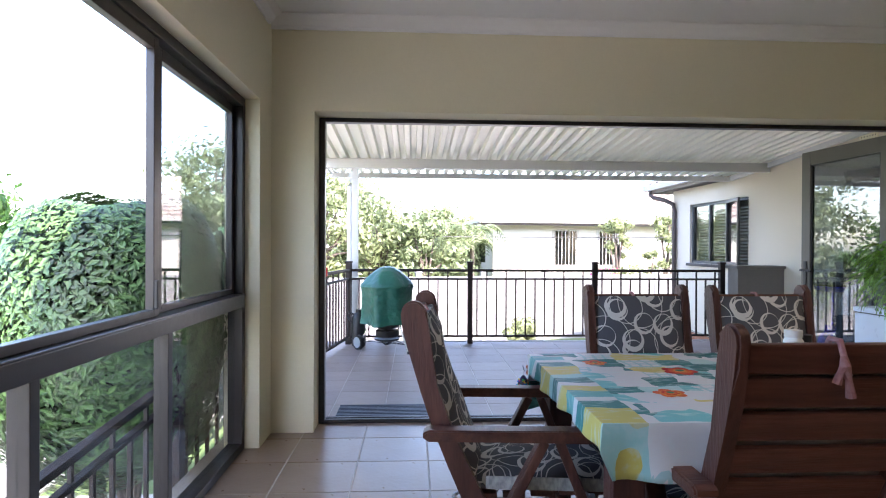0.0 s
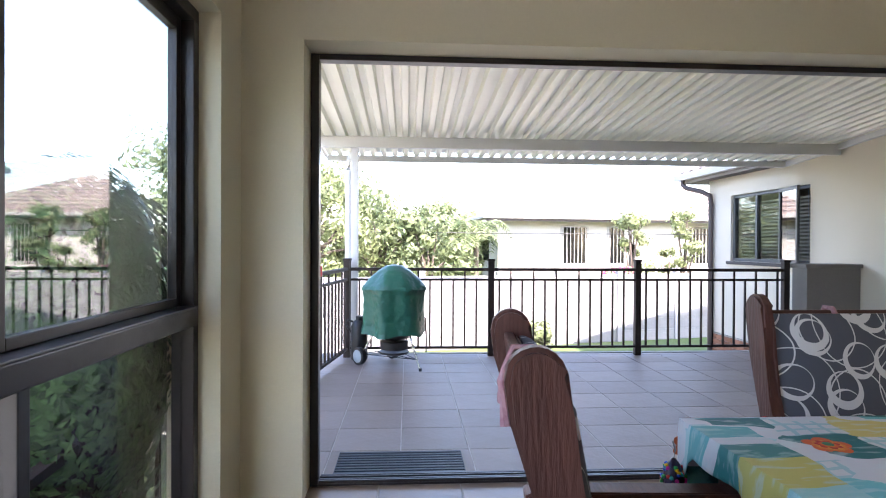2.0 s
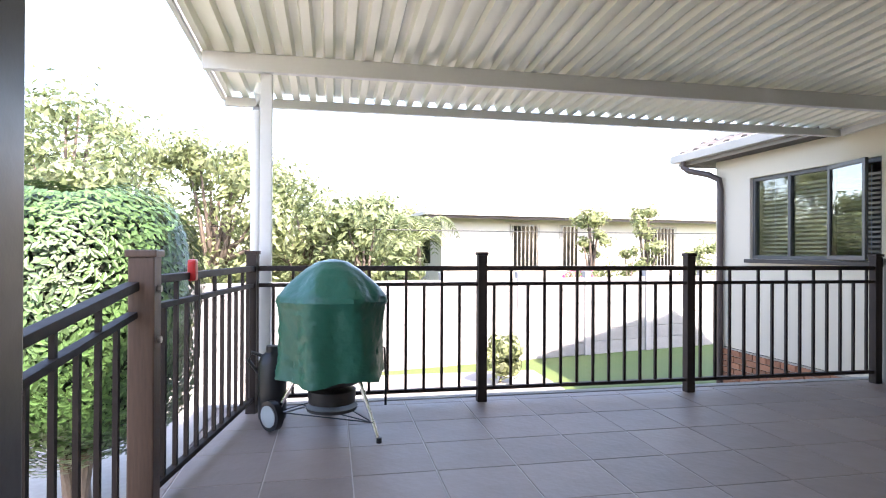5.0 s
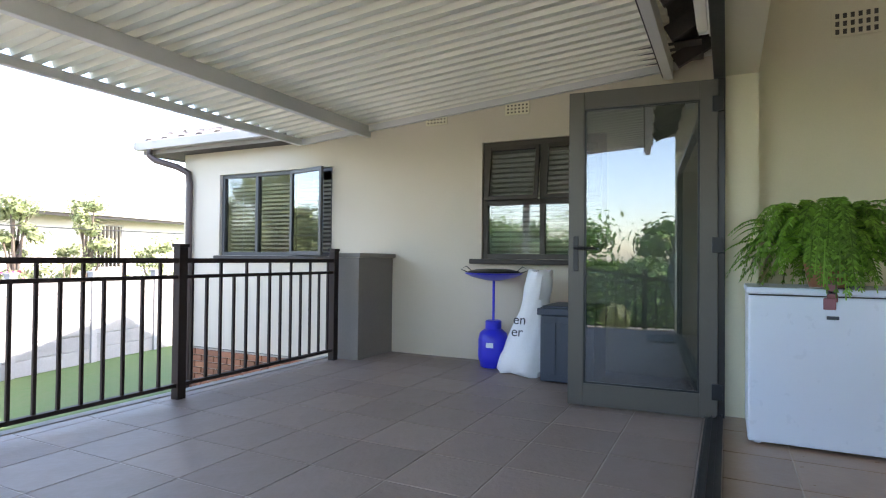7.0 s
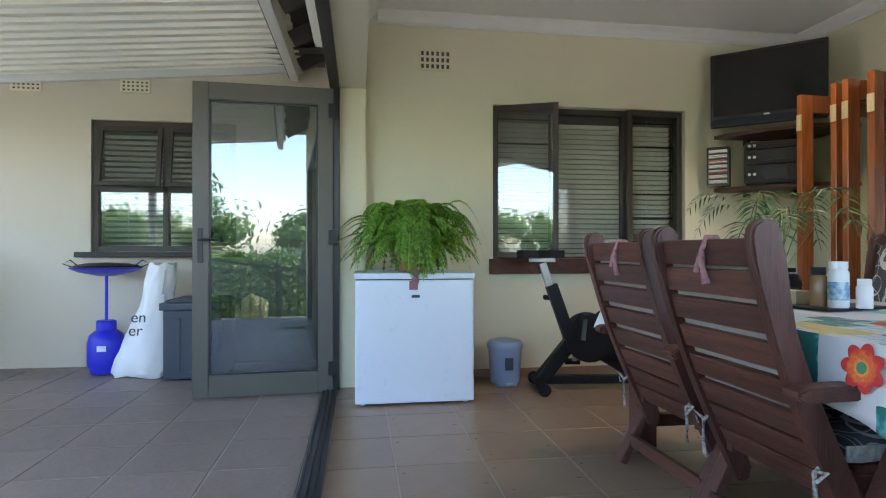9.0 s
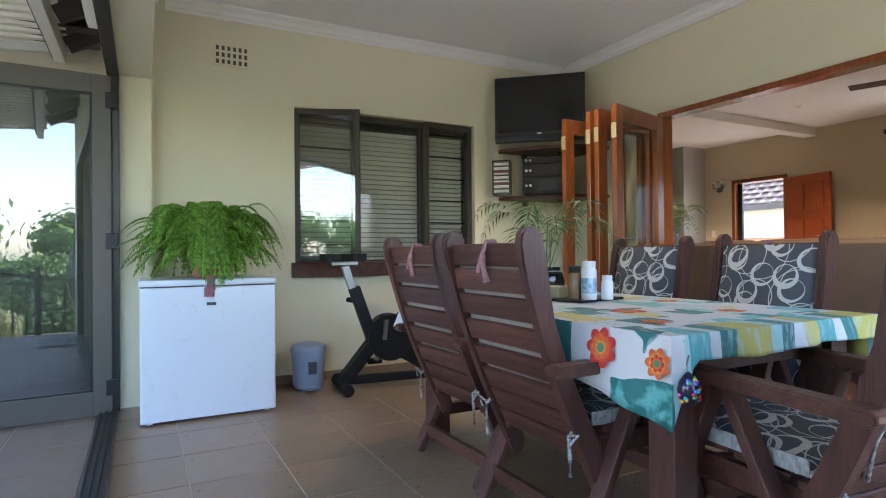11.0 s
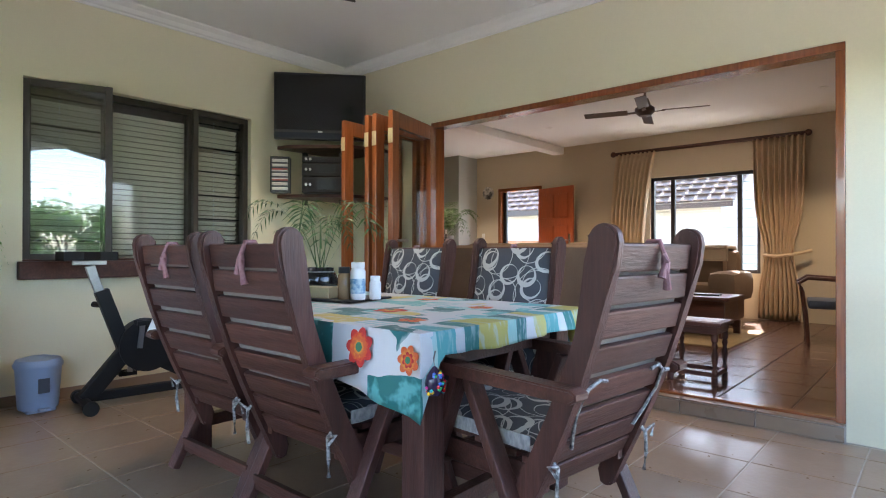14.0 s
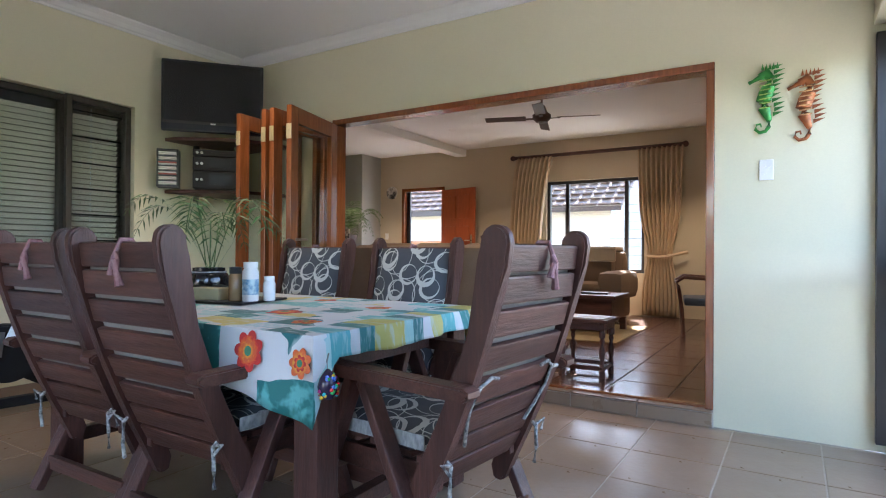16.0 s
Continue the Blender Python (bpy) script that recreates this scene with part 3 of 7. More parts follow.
for a, b_ in ((y0 + .05, ym - .025), (ym + .025, y1 - .05)):
    quad_pane("pane", w, ((fx, a, z0 + .05), (fx, b_, z0 + .05), (fx, b_, zm - .02), (fx, a, zm - .02)), M["glass_r"])
    s = part("top_light_frame", B((-.02, .016, a, a + .04, 0, .545), (-.02, .016, b_ - .04, b_, 0, .545), (-.02, .016, a + .04, b_ - .04, 0, .04), (-.02, .016, a + .04, b_ - .04, .505, .545), bev=.004), M["bronze_w"], w)
    s.matrix_basis = pose(fx - .10, 0, zm + .02, 0, 9, 0)
    quad_pane("pane", s, ((0, a + .03, .03), (0, b_ - .03, .03), (0, b_ - .03, .515), (0, a + .03, .515)), M["glass_r"])
blind(w, fx + .1, y0 + .05, y1 - .05, z0 + .05, z1 - .05, M["slat"], 35, .05)

# bedroom window further along the house wall
w = thing("window_4", pose(0, 0, 0), "dark grey aluminium window with one sash open and half-drawn blinds", "window", kind="structure")
y0, y1, z0, z1 = PW
fx = WX + .07
part("window_frame", B((fx - .03, fx + .04, y0, y0 + .045, z0, z1), (fx - .03, fx + .04, y1 - .045, y1, z0, z1), (fx - .03, fx + .04, y0 + .045, y1 - .045, z0, z0 + .045), (fx - .03, fx + .04, y0 + .045, y1 - .045, z1 - .045, z1), bev=.004), M["greyframe"], w)
ya, yb = y0 + .63, y0 + 1.2
for y in (ya, yb):
    part("mullion", B((fx - .03, fx + .04, y - .022, y + .022, z0 + .045, z1 - .045), bev=.004), M["greyframe"], w)
for a, b_ in ((ya + .02, yb - .02), (yb + .02, y1 - .045)):
    quad_pane("pane", w, ((fx, a, z0 + .04), (fx, b_, z0 + .04), (fx, b_, z1 - .04), (fx, a, z1 - .04)), M["glass_r"])
casement(w, ya, .60, -1, -14, fx - .045, z0 + .01, z1 - .01, "glass_d", "greyframe")
blind(w, fx + .09, y0 + .05, y1 - .05, z0 + .05, z1 - .05, M["slat"], 30, .05)
solid("window_sill_4", B((WX - .05, WX + .03, y0 - .05, y1 + .05, z0 - .05, z0 - .002), bev=.008), M["soffit"], "dark painted window sill on the house wall", "sill", "structure")

# ---- patio: roof, beams, eaves ----
def sheet(name, x0, x1, ya, za, yb, zb, pitch, depth, material, label):
    """Ribbed roof sheeting whose ribs run along y."""
    bm = bmesh.new()
    us = []
    x = x0
    while x < x1:
        us += [(x, 0), (x + pitch * .30, 0), (x + pitch * .42, depth), (x + pitch * .80, depth), (x + pitch * .92, 0)]
        x += pitch
    us = [(min(u, x1), v) for u, v in us]
    n = 6
    rows = []
    for i in range(n + 1):
        t = i / n
        rows.append([bm.verts.new((u, ya + (yb - ya) * t, za + (zb - za) * t + v)) for u, v in us])
    for r, s in zip(rows, rows[1:]):
        for i in range(len(r) - 1):
            if us[i + 1][0] > us[i][0]:
                bm.faces.new((r[i], r[i + 1], s[i + 1], s[i]))
    ob = solid(name, bm, material, label, "roof", "structure")
    sd = ob.modifiers.new("thick", "SOLIDIFY"); sd.thickness = 0.0015
    return ob
RY0, RZ0, RY1, RZ1 = 0.30, 2.72, 4.42, 2.39
def roof_z(y): return RZ0 + (RZ1 - RZ0) * (y - RY0) / (RY1 - RY0)
sheet("patio_roof", -0.57, WX - 0.02, RY0, RZ0, RY1, RZ1, 0.14, 0.046, M["sheet"], "cream ribbed metal patio roof")
BY = 3.50
bt = roof_z(BY) - .004
solid("patio_beam", B((-0.57, WX - .01, BY - .03, BY + .03, bt - .125, bt), bev=.006), M["beam"], "white painted steel beam under the patio roof", "beam", "structure")
solid("patio_column", B((-.19, -.11, BY + .032, BY + .11, GZ, bt + .0), bev=.006), M["beam"], "white square steel patio column", "column", "structure")
bm = bmesh.new(); tube(bm, [(-.20, BY + .16, 2.30), (-.22, BY + .16, 2.22), (-.235, BY + .16, 2.1), (-.235, BY + .16, GZ)], .036, 12)
solid("patio_downpipe", bm, M["beam"], "white round downpipe beside the patio column", "downpipe", "structure", smooth=True)
solid("patio_fascia", B((-.59, WX - .05, RY1 - .012, RY1 + .045, RZ1 - .075, RZ1 + .0), bev=.005), M["beam"], "white edge gutter of the patio roof", "gutter", "structure")
bm = bmesh.new()
bar(bm, (-.592, RY0, RZ0), (-.592, RY1 - .014, RZ1), .035, .07, bev=.004)
solid("patio_barge", bm, M["beam"], "white barge capping along the open roof edge", "barge board", "structure")
bm = bmesh.new()
bar(bm, (WX - .03, RY0, RZ0 - .035), (WX - .03, RY1, RZ1 - .035), .05, .065, bev=.004)
solid("patio_wall_plate", bm, M["beam"], "white wall plate carrying the patio roof", "beam", "structure")
solid("patio_eave_beam", B((-.62, WX - .06, .335, .41, 2.56, 2.705), bev=.006), M["beam"], "white beam along the house eave", "beam", "structure")
bm = bmesh.new()
for i in range(9):
    x = 0.3 + i * .62
    bar(bm, (x, .001, 2.78), (x, .30, 2.62), .045, .12)
box(bm, -.6, WX - .01, .001, .33, 2.80, 2.82)
box(bm, -.6, WX - .01, .412, .43, 2.60, 2.84)
box(bm, -.6, WX - .01, .30, .412, 2.815, 2.84)
solid("eave_soffit", bm, M["soffit"], "dark timber rafters and boards under the eave", "soffit", "structure")
lamp_ = thing("eave_light", pose(3.42, .004, 2.345), "long white tubular light mounted over the patio opening", "light")
part("diffuser", B((-.56, .56, .014, .078, .0, .085), bev=.028), M["ivory"], lamp_, "white plastic diffuser", True)
part("base_plate", B((-.585, .585, 0, .013, -.012, .097), bev=.004), M["ivory"], lamp_)
for x_ in (-1, 1):
    part("end_cap", B((x_ * .575 - .014, x_ * .575 + .014, .014, .07, .004, .08), bev=.006), M["ivory"], lamp_)

# air vents
def vent(name, x, y, z, wd, hg):
    v = thing(name, pose(x, y, z), "cream louvred plaster air vent set in the wall", "air vent", "air vents")
    part("backing", B((-.006, -.001, -wd / 2, wd / 2, -hg / 2, hg / 2)), mat("vent_recess", (.10, .09, .07), .9), v)
    bm = bmesh.new()
    for i in range(7):
        yy = -wd / 2 + i * wd / 6
        box(bm, -.014, -.001, yy - .009, yy + .009, -hg / 2 - .005, hg / 2 + .005)
    for i in range(4):
        zz = -hg / 2 + i * hg / 3
        box(bm, -.013, -.0015, -wd / 2, wd / 2, zz - .008, zz + .008)
    part("grille", bm, M["wall"], v)
vent("wall_vent", XR - .001, -.80, 2.50, .24, .15)
vent("wall_vent", WX - .001, 2.65, 2.455, .23, .10)
vent("wall_vent", WX - .001, 1.76, 2.475, .23, .10)

# ---- patio railing ----
def railing(name, a, b, posts, label, z_top=1.0, n_between=None, mid=True):
    """A steel railing from a to b with a post at each given fraction."""
    a, b = Vector(a), Vector(b)
    d = b - a
    L_ = d.length
    ang = math.degrees(math.atan2(d.y, d.x))
    slope = d.z / Vector((d.x, d.y)).length
    ex = Vector((d.x, d.y)).length
    r = thing(name, pose(a.x, a.y, a.z, 0, 0, ang), label, "railing", "patio railings")
    for nm, z, wd, hg in (("top_rail", .965, .05, .035), ("middle_rail", .85, .04, .026), ("bottom_rail", .085, .04, .026)):
        bm = bmesh.new(); bar(bm, (0, 0, z), (ex, 0, z + d.z), wd, hg, bev=.003); part(nm, bm, M["rail"], r)
    pm = mesh_of("post", B((-.034, .034, -.034, .034, -.02, 1.06), (-.042, .042, -.042, .042, 1.06, 1.085), bev=.004), M["rail"])
    for f in posts:
        place("post", pm, r, f * ex, 0, f * d.z)
    bmh = .87 - .085 - .02
    bl = mesh_of("baluster", B((-.0095, .0095, -.0095, .0095, .085, .85)), M["rail"])
    sp = mesh_of("spacer", B((-.009, .009, -.009, .009, .85, .965)), M["rail"])
    n = n_between or int(ex / .128)
    for i in range(1, n):
        u = i / n
        if min(abs(u - f) * ex for f in posts) > .04:
            place("baluster", bl, r, u * ex, 0, u * d.z)
            if i % 2 == 0:
                place("spacer", sp, r, u * ex, 0, u * d.z)
    return r
railing("patio_railing", (-.21, 3.40, 0), (4.90, 3.40, 0), (0, .315, .647, .993), "dark brown steel patio railing with slim balusters")
railing("patio_railing", (-.21, 3.40, 0), (-.425, 1.90, 0), (0.02,), "dark brown steel side railing beside the covered barbecue", n_between=12)
railing("stair_railing", (-.46, 1.79, -.02), (-.78, -2.4, -.62), (.33, .66, .99), "dark brown steel handrail sloping down beside the garden windows", n_between=30)
bm = B((-.05, .05, -.05, .05, -1.1, 1.06), bev=.006)
gp = thing("newel_post", pose(-.435, 1.855, 0), "stout brown timber newel post at the head of the steps", "post")
part("post_shaft", bm, M["rail_wood"], gp)
part("post_cap", B((-.06, .06, -.06, .06, 1.06, 1.09), bev=.006), M["rail_wood"], gp)
for z in (.72, .93):
    bm = bmesh.new(); rod(bm, (.05, 0, z), (.065, 0, z), .014); part("bolt", bm, M["steel"], gp)
# small red clamp with a cord on the side rail; not a lamp
rc = thing("red_lamp_holder", pose(-.345, 2.27, .985), "small red plastic clamp with a cord, hung on the rail", "hook lamp")
part("body", B((-.02, .02, -.03, .03, -.045, .06), bev=.012), mat("red_plastic", (.5, .02, .02), .35), rc)
bm = bmesh.new(); tube(bm, [(.03, 0, -.04), (.035, 0, -.2), (.03, .01, -.42)], .004, 6); part("cord", bm, M["black"], rc)
# low wall where the railing ends
solid("low_wall", B((4.96, WX - .002, 3.17, 3.42, -.02, 1.0), bev=.006), M["gwall"], "grey painted low patio wall", "low wall", "structure")
solid("low_wall_cap", B((4.92, WX - .003, 3.13, 3.46, 1.001, 1.045), bev=.008), M["gwall"], "flat grey coping on the low patio wall", "coping", "structure")

# ---- covered barbecue ----
k = thing("kettle_barbecue", pose(.32, 2.86, 0, 0, 0, 12), "kettle barbecue under a creased green vinyl cover", "barbecue")
bm = bmesh.new()
n, rings = 110, []
prof = [(.02, 1.07), (.09, 1.055), (.16, 1.01), (.215, .96), (.27, .90), (.315, .845), (.325, .815), (.312, .78), (.305, .72), (.302, .66), (.30, .60), (.298, .54), (.296, .48), (.298, .43), (.302, .38), (.308, .335)]
fine = []
for (r0, z0), (r1, z1) in zip(prof, prof[1:]):
    for s in range(4):
        fine.append((r0 + (r1 - r0) * s / 4, z0 + (z1 - z0) * s / 4))
fine.append(prof[-1])
def crease(a, z, fa, fz, seed):
    """Sharp cloth creases: folded noise wrapped round the cover."""
    v = noise.noise(Vector((math.cos(a) * fa, math.sin(a) * fa, z * fz + seed)))
    return 1 - abs(v) * 2.4
for j, (r, z) in enumerate(fine):
    ring = []
    for i in range(n):
        a = 2 * math.pi * i / n
        f = min(1, max(0, (1.03 - z) / .12))
        low = min(1, max(0, (.80 - z) / .4))
        d = f * (.006 * crease(a, z, 3.2, 11, 2.0) + .006 * crease(a, z, 8, 26, 9.0)) + low * (.020 * math.sin(6 * a + 3 * z) + .016 * noise.noise(Vector((math.cos(a) * 2, math.sin(a) * 2, 3.0)))) + .010 * math.sin(8 * a) * f
        zz = z * .955 + .015 + (.016 * math.sin(4 * a + 1) if j == len(fine) - 1 else 0)
        ring.append(bm.verts.new(((r + d) * math.cos(a), (r + d) * math.sin(a), zz)))
    rings.append(ring)
bm.faces.new(rings[0])
for p, q in zip(rings, rings[1:]):
    for i in range(n):
        bm.faces.new((p[i], p[(i + 1) % n], q[(i + 1) % n], q[i]))
cv = part("cover", bm, M["cover"], k, "creased green vinyl cover", True)
bm = bmesh.new(); lathe(bm, [(.0, .255), (.06, .26), (.16, .29), (.2, .34), (.21, .40)], 24); part("bowl", bm, M["black"], k, smooth=True)
bm = bmesh.new(); lathe(bm, [(.13, .17), (.14, .175), (.145, .25), (.13, .255)], 24); part("ash_catcher", bm, M["pan"], k, smooth=True)
ax = radians(31)               # the axle, at right angles to the third leg
ac_ = Vector((-.28 * math.sin(ax), .28 * math.cos(ax), .09))
axd = Vector((math.cos(ax), math.sin(ax), 0))
wa, wb = ac_ - axd * .23, ac_ + axd * .23
legs = [((-.17, .02, .40), wa + axd * .03), ((.10, -.18, .40), (.20, -.33, .0)), ((.06, .17, .40), wb - axd * .03)]
for a, b_ in legs:
    bm = bmesh.new(); rod(bm, a, b_, .0125); part("leg", bm, M["chrome"], k)
bm = bmesh.new(); rod(bm, legs[1][1], (legs[1][1][0], legs[1][1][1], .03), .016); part("foot_cap", bm, M["black"], k)
bm = bmesh.new(); rod(bm, wa, wb, .006); part("axle", bm, M["steel"], k)
bm = bmesh.new(); tube(bm, [wa + Vector((.03, 0, .02)), (.17, -.30, .11), wb + Vector((0, 0, .02)), wa + Vector((.03, 0, .02))], .004); tube(bm, [ac_ + Vector((0, 0, .02)), (.17, -.30, .11)], .004); part("wire_shelf", bm, M["black"], k)
bm = bmesh.new(); lathe(bm, [(.0, .115), (.10, .115), (.15, .13), (.155, .15), (.10, .125), (.0, .12)], 24); part("ash_pan", bm, M["pan"], k, "dull metal ash pan", True)
for w_ in (wa, wb):
    wl = bmesh.new(); rod(wl, w_ - axd * .022, w_ + axd * .022, .09, n=28)
    wh = part("wheel", wl, M["black"], k, "black rubber wheel", True)
    bm = bmesh.new(); rod(bm, w_ - axd * .028, w_ + axd * .028, .066, .05, n=24); part("hub_cap", bm, M["hub"], wh, "grey plastic hub cap", True)
bm = bmesh.new(); tube(bm, [(.28, .0, .50), (.33, 0, .48), (.34, 0, .3), (.34, .0, .12)], .008); part("tool_hook", bm, M["black"], k)
# black gas cylinder stand behind it
c = thing("black_canister", pose(-.06, 3.18, 0), "black canister with a handle behind the barbecue", "canister")
bm = bmesh.new(); lathe(bm, [(.0, .0), (.085, .0), (.09, .02), (.09, .36), (.07, .41), (.04, .43), (.04, .47), (.0, .47)], 20); part("body", bm, M["black"], c, smooth=True)
bm = bmesh.new(); tube(bm, [(-.05, 0, .40), (-.13, 0, .43), (-.15, 0, .38), (-.09, 0, .30)], .012); part("handle", bm, M["black"], c)

# ---- things by the patio wall ----
g = thing("gas_cooker", pose(5.28, 1.87, 0), "blue gas cylinder with a tall burner pan on top", "gas cooker")
bm = bmesh.new(); lathe(bm, [(.0, .01), (.115, .01), (.118, .0), (.122, .04), (.135, .06), (.14, .10), (.14, .25), (.125, .31), (.085, .345), (.075, .35), (.075, .42), (.065, .43), (.0, .43)], 28); part("cylinder", bm, M["blue"], g, smooth=True)
part("label", B((-.1435, -.1405, -.055, .015, .19, .235)), M["white"], g, "small white printed label")
bm = bmesh.new(); rod(bm, (0, 0, .43), (0, 0, .80), .012); part("pole", bm, M["blue"], g)
bm = bmesh.new(); lathe(bm, [(.0, .80), (.06, .80), (.2, .83), (.265, .86), (.27, .87), (.255, .868), (.19, .845), (.0, .82)], 32); part("pan", bm, M["blue"], g, smooth=True)
bm = bmesh.new()
lathe(bm, [(.0, .86), (.25, .872), (.24, .885), (.15, .905), (.0, .91)], 28); part("lid", bm, M["black"], g, smooth=True)
for s in (-1, 1):
    bm = bmesh.new(); tube(bm, [(0, s * .22, .88), (0, s * .28, .93), (0, s * .34, .90), (0, s * .26, .87)], .005); part("wire_handle", bm, M["black"], g)

bg = thing("sack", pose(5.22, 1.50, 0, 0, 0, 0), "slumped white plastic sack with black lettering", "sack")
bm = bmesh.new()
n = 40
prof = [(.23, .28, .0), (.25, .30, .04), (.24, .28, .14), (.20, .225, .28), (.16, .165, .42), (.13, .13, .55), (.12, .115, .66), (.125, .125, .75), (.10, .115, .84), (.08, .10, .90)]
rings = []
rnd = random.Random(9)
for j, (rx, ry, z) in enumerate(prof):
    ring = []
    for i in range(n):
        a = 2 * math.pi * i / n
        f = 1 + .05 * math.sin(6 * a + j * .9) + .04 * math.sin(11 * a - j * 1.7) + .03 * rnd.uniform(-1, 1)
        ring.append(bm.verts.new((rx * f * math.cos(a) - .02 * j * .2, ry * f * math.sin(a) - .012 * j, z + .012 * math.sin(5 * a + j))))
    rings.append(ring)
for p, q in zip(rings, rings[1:]):
    for i in range(n):
        bm.faces.new((p[i], p[(i + 1) % n], q[(i + 1) % n], q[i]))
bm.faces.new(rings[0][::-1]); bm.faces.new(rings[-1])
part("body", bm, M["bag"], bg, smooth=True)

def words(name, text, size, material, parent, m, label=""):
    cu = bpy.data.curves.new(name, "FONT")
    cu.body, cu.size, cu.extrude, cu.align_x = text, size, .0012, "CENTER"
    cu.materials.append(material)
    ob = new(name, cu)
    ob.parent = parent
    ob.matrix_basis = m
    dg = bpy.context.evaluated_depsgraph_get()
    me = bpy.data.meshes.new_from_object(ob.evaluated_get(dg))
    bpy.data.objects.remove(ob)
    ob2 = new(name, me); ob2.parent = parent; ob2.matrix_basis = m
    if label:
        tagged(ob2, label)
    return ob2
words("lettering", "en", .12, M["black"], bg, pose(-.225, .02, .44, 76, 0, -90), "black printed letters")
words("lettering", "er", .12, M["black"], bg, pose(-.262, .03, .34, 76, 0, -90), "black printed letters")

sb = thing("storage_box", pose(5.13, 1.08, 0), "dark blue-grey plastic storage box with a lid", "storage box")
part("body", B((-.25, .25, -.22, .22, 0, .54), bev=.012), M["bluegrey"], sb)
part("lid", B((-.27, .27, -.245, .245, .541, .60), (-.24, .24, -.21, .21, .60, .62), bev=.012), M["bluegrey"], sb)
for y in (-.14, 0.0, .14):
    part("panel_rib", B((-.258, -.2505, y - .05, y + .05, .06, .48), bev=.003), M["bluegrey"], sb)

# ---- boot mat in the doorway ----
mt = thing("door_mat", pose(.42, .22, 0), "dark blue-grey ribbed rubber door mat", "door mat")
part("mat_base", B((-.36, .36, -.17, .17, .0, .006), bev=.002), M["bluegrey"], mt)
rib = mesh_of("rib", B((-.355, .355, -.009, .009, .006, .014)), M["bluegrey"])
for i in range(9):
    place("rib", rib, mt, 0, -.15 + i * .0375, 0)

# ---- freezer and fern ----
fz = thing("chest_freezer", pose(4.19, -.575, 0), "white upright-lidded chest freezer against the wall", "freezer")
part("cabinet", B((-.31, .31, -.39, .39, .014, .816), bev=.012), M["white"], fz)
part("lid", B((-.315, .31, -.398, .398, .822, .862), bev=.012), M["white"], fz)
part("gasket", B((-.305, .30, -.385, .385, .816, .822)), M["black"], fz)
part("badge", B((-.3135, -.3105, -.03, .025, .70, .718)), M["bluegrey"], fz, "small dark maker's badge")
for x in (-.26, .26):
    for y in (-.34, .34):
        bm = bmesh.new(); rod(bm, (x, y, 0), (x, y, .014), .018); part("foot", bm, M["white"], fz)

def frond(vs, fs, base, az, length, lift, droop, leaf_len, nl=16, leaf_w=.012, seg=10, t0=.12):
    """Adds an arching frond with paired leaflets to vertex and face lists."""
    d = Vector((math.cos(az), math.sin(az), 0)); side = Vector((-math.sin(az), math.cos(az), 0))
    pts = []
    for i in range(seg + 1):
        t = i / seg
        pts.append(Vector(base) + d * (length * (t - .12 * t * t)) + Vector((0, 0, lift * math.sin(min(t * 2.2, 2.2)) - droop * t * t)))
    def at(t):
        f = t * seg; i = min(int(f), seg - 1); return pts[i].lerp(pts[i + 1], f - i)
    for i in range(seg):
        w_ = .003
        k0 = len(vs); vs += [pts[i] - side * w_, pts[i] + side * w_, pts[i + 1] + side * w_, pts[i + 1] - side * w_]; fs.append((k0, k0 + 1, k0 + 2, k0 + 3))
    for i in range(nl):
        t = t0 + (1 - t0) * i / nl
        p = at(t); tang = (at(min(1, t + .03)) - p).normalized()
        ll = leaf_len * (math.sin(math.pi * min(1, t * .9 + .08)) ** .6)
        for s in (-1, 1):
            tip = p + side * s * ll * .8 + tang * ll * .45 + Vector((0, 0, -.25 * ll))
            wv = tang * leaf_w
            mid = (p + tip) / 2 + Vector((0, 0, .12 * ll))
            k0 = len(vs); vs += [p, mid + wv, tip, mid - wv]; fs.append((k0, k0 + 1, k0 + 2, k0 + 3))

def leafy(name, vs, fs, material, parent, label=""):
    me = bpy.data.meshes.new(name)
    me.from_pydata([tuple(v) for v in vs], [], fs)
    me.materials.append(material)
    ob = new(name, me)
    ob.parent = parent
    if label:
        tagged(ob, label)
    return ob

fn = thing("potted_fern", pose(4.10, -.58, .862), "bushy bright green fern in a small pot on the freezer", "fern")
bm = bmesh.new(); lathe(bm, [(.0, .0), (.085, .0), (.11, .12), (.115, .14), (.10, .14), (.09, .12), (.0, .12)], 20); part("pot", bm, M["brick"], fn, smooth=True)
rnd = random.Random(3)
vs, fs = [], []
for i in range(190):
    az = rnd.uniform(0, 6.283)
    sy = abs(math.sin(az))
    ln = rnd.uniform(.30, .46) + .14 * sy - (.10 if math.cos(az) > .5 else 0)
    lift = rnd.uniform(.10, .52)
    frond(vs, fs, (rnd.uniform(-.05, .05), rnd.uniform(-.05, .05), .12), az, ln, lift, lift * .81 + rnd.uniform(-.16, .13 + .05 * (1 - sy)), rnd.uniform(.045, .068), 26, .010)
leafy("fronds", vs, fs, M["leaf_f"], fn, "arching bright green fronds")
part("ribbon", B((-.225, -.215, -.02, .03, -.07, .03), (-.235, -.222, -.01, .045, -.11, -.05), bev=.004), mat("mauve_ribbon", (.30, .13, .15), .8), fn, "faded mauve ribbon")

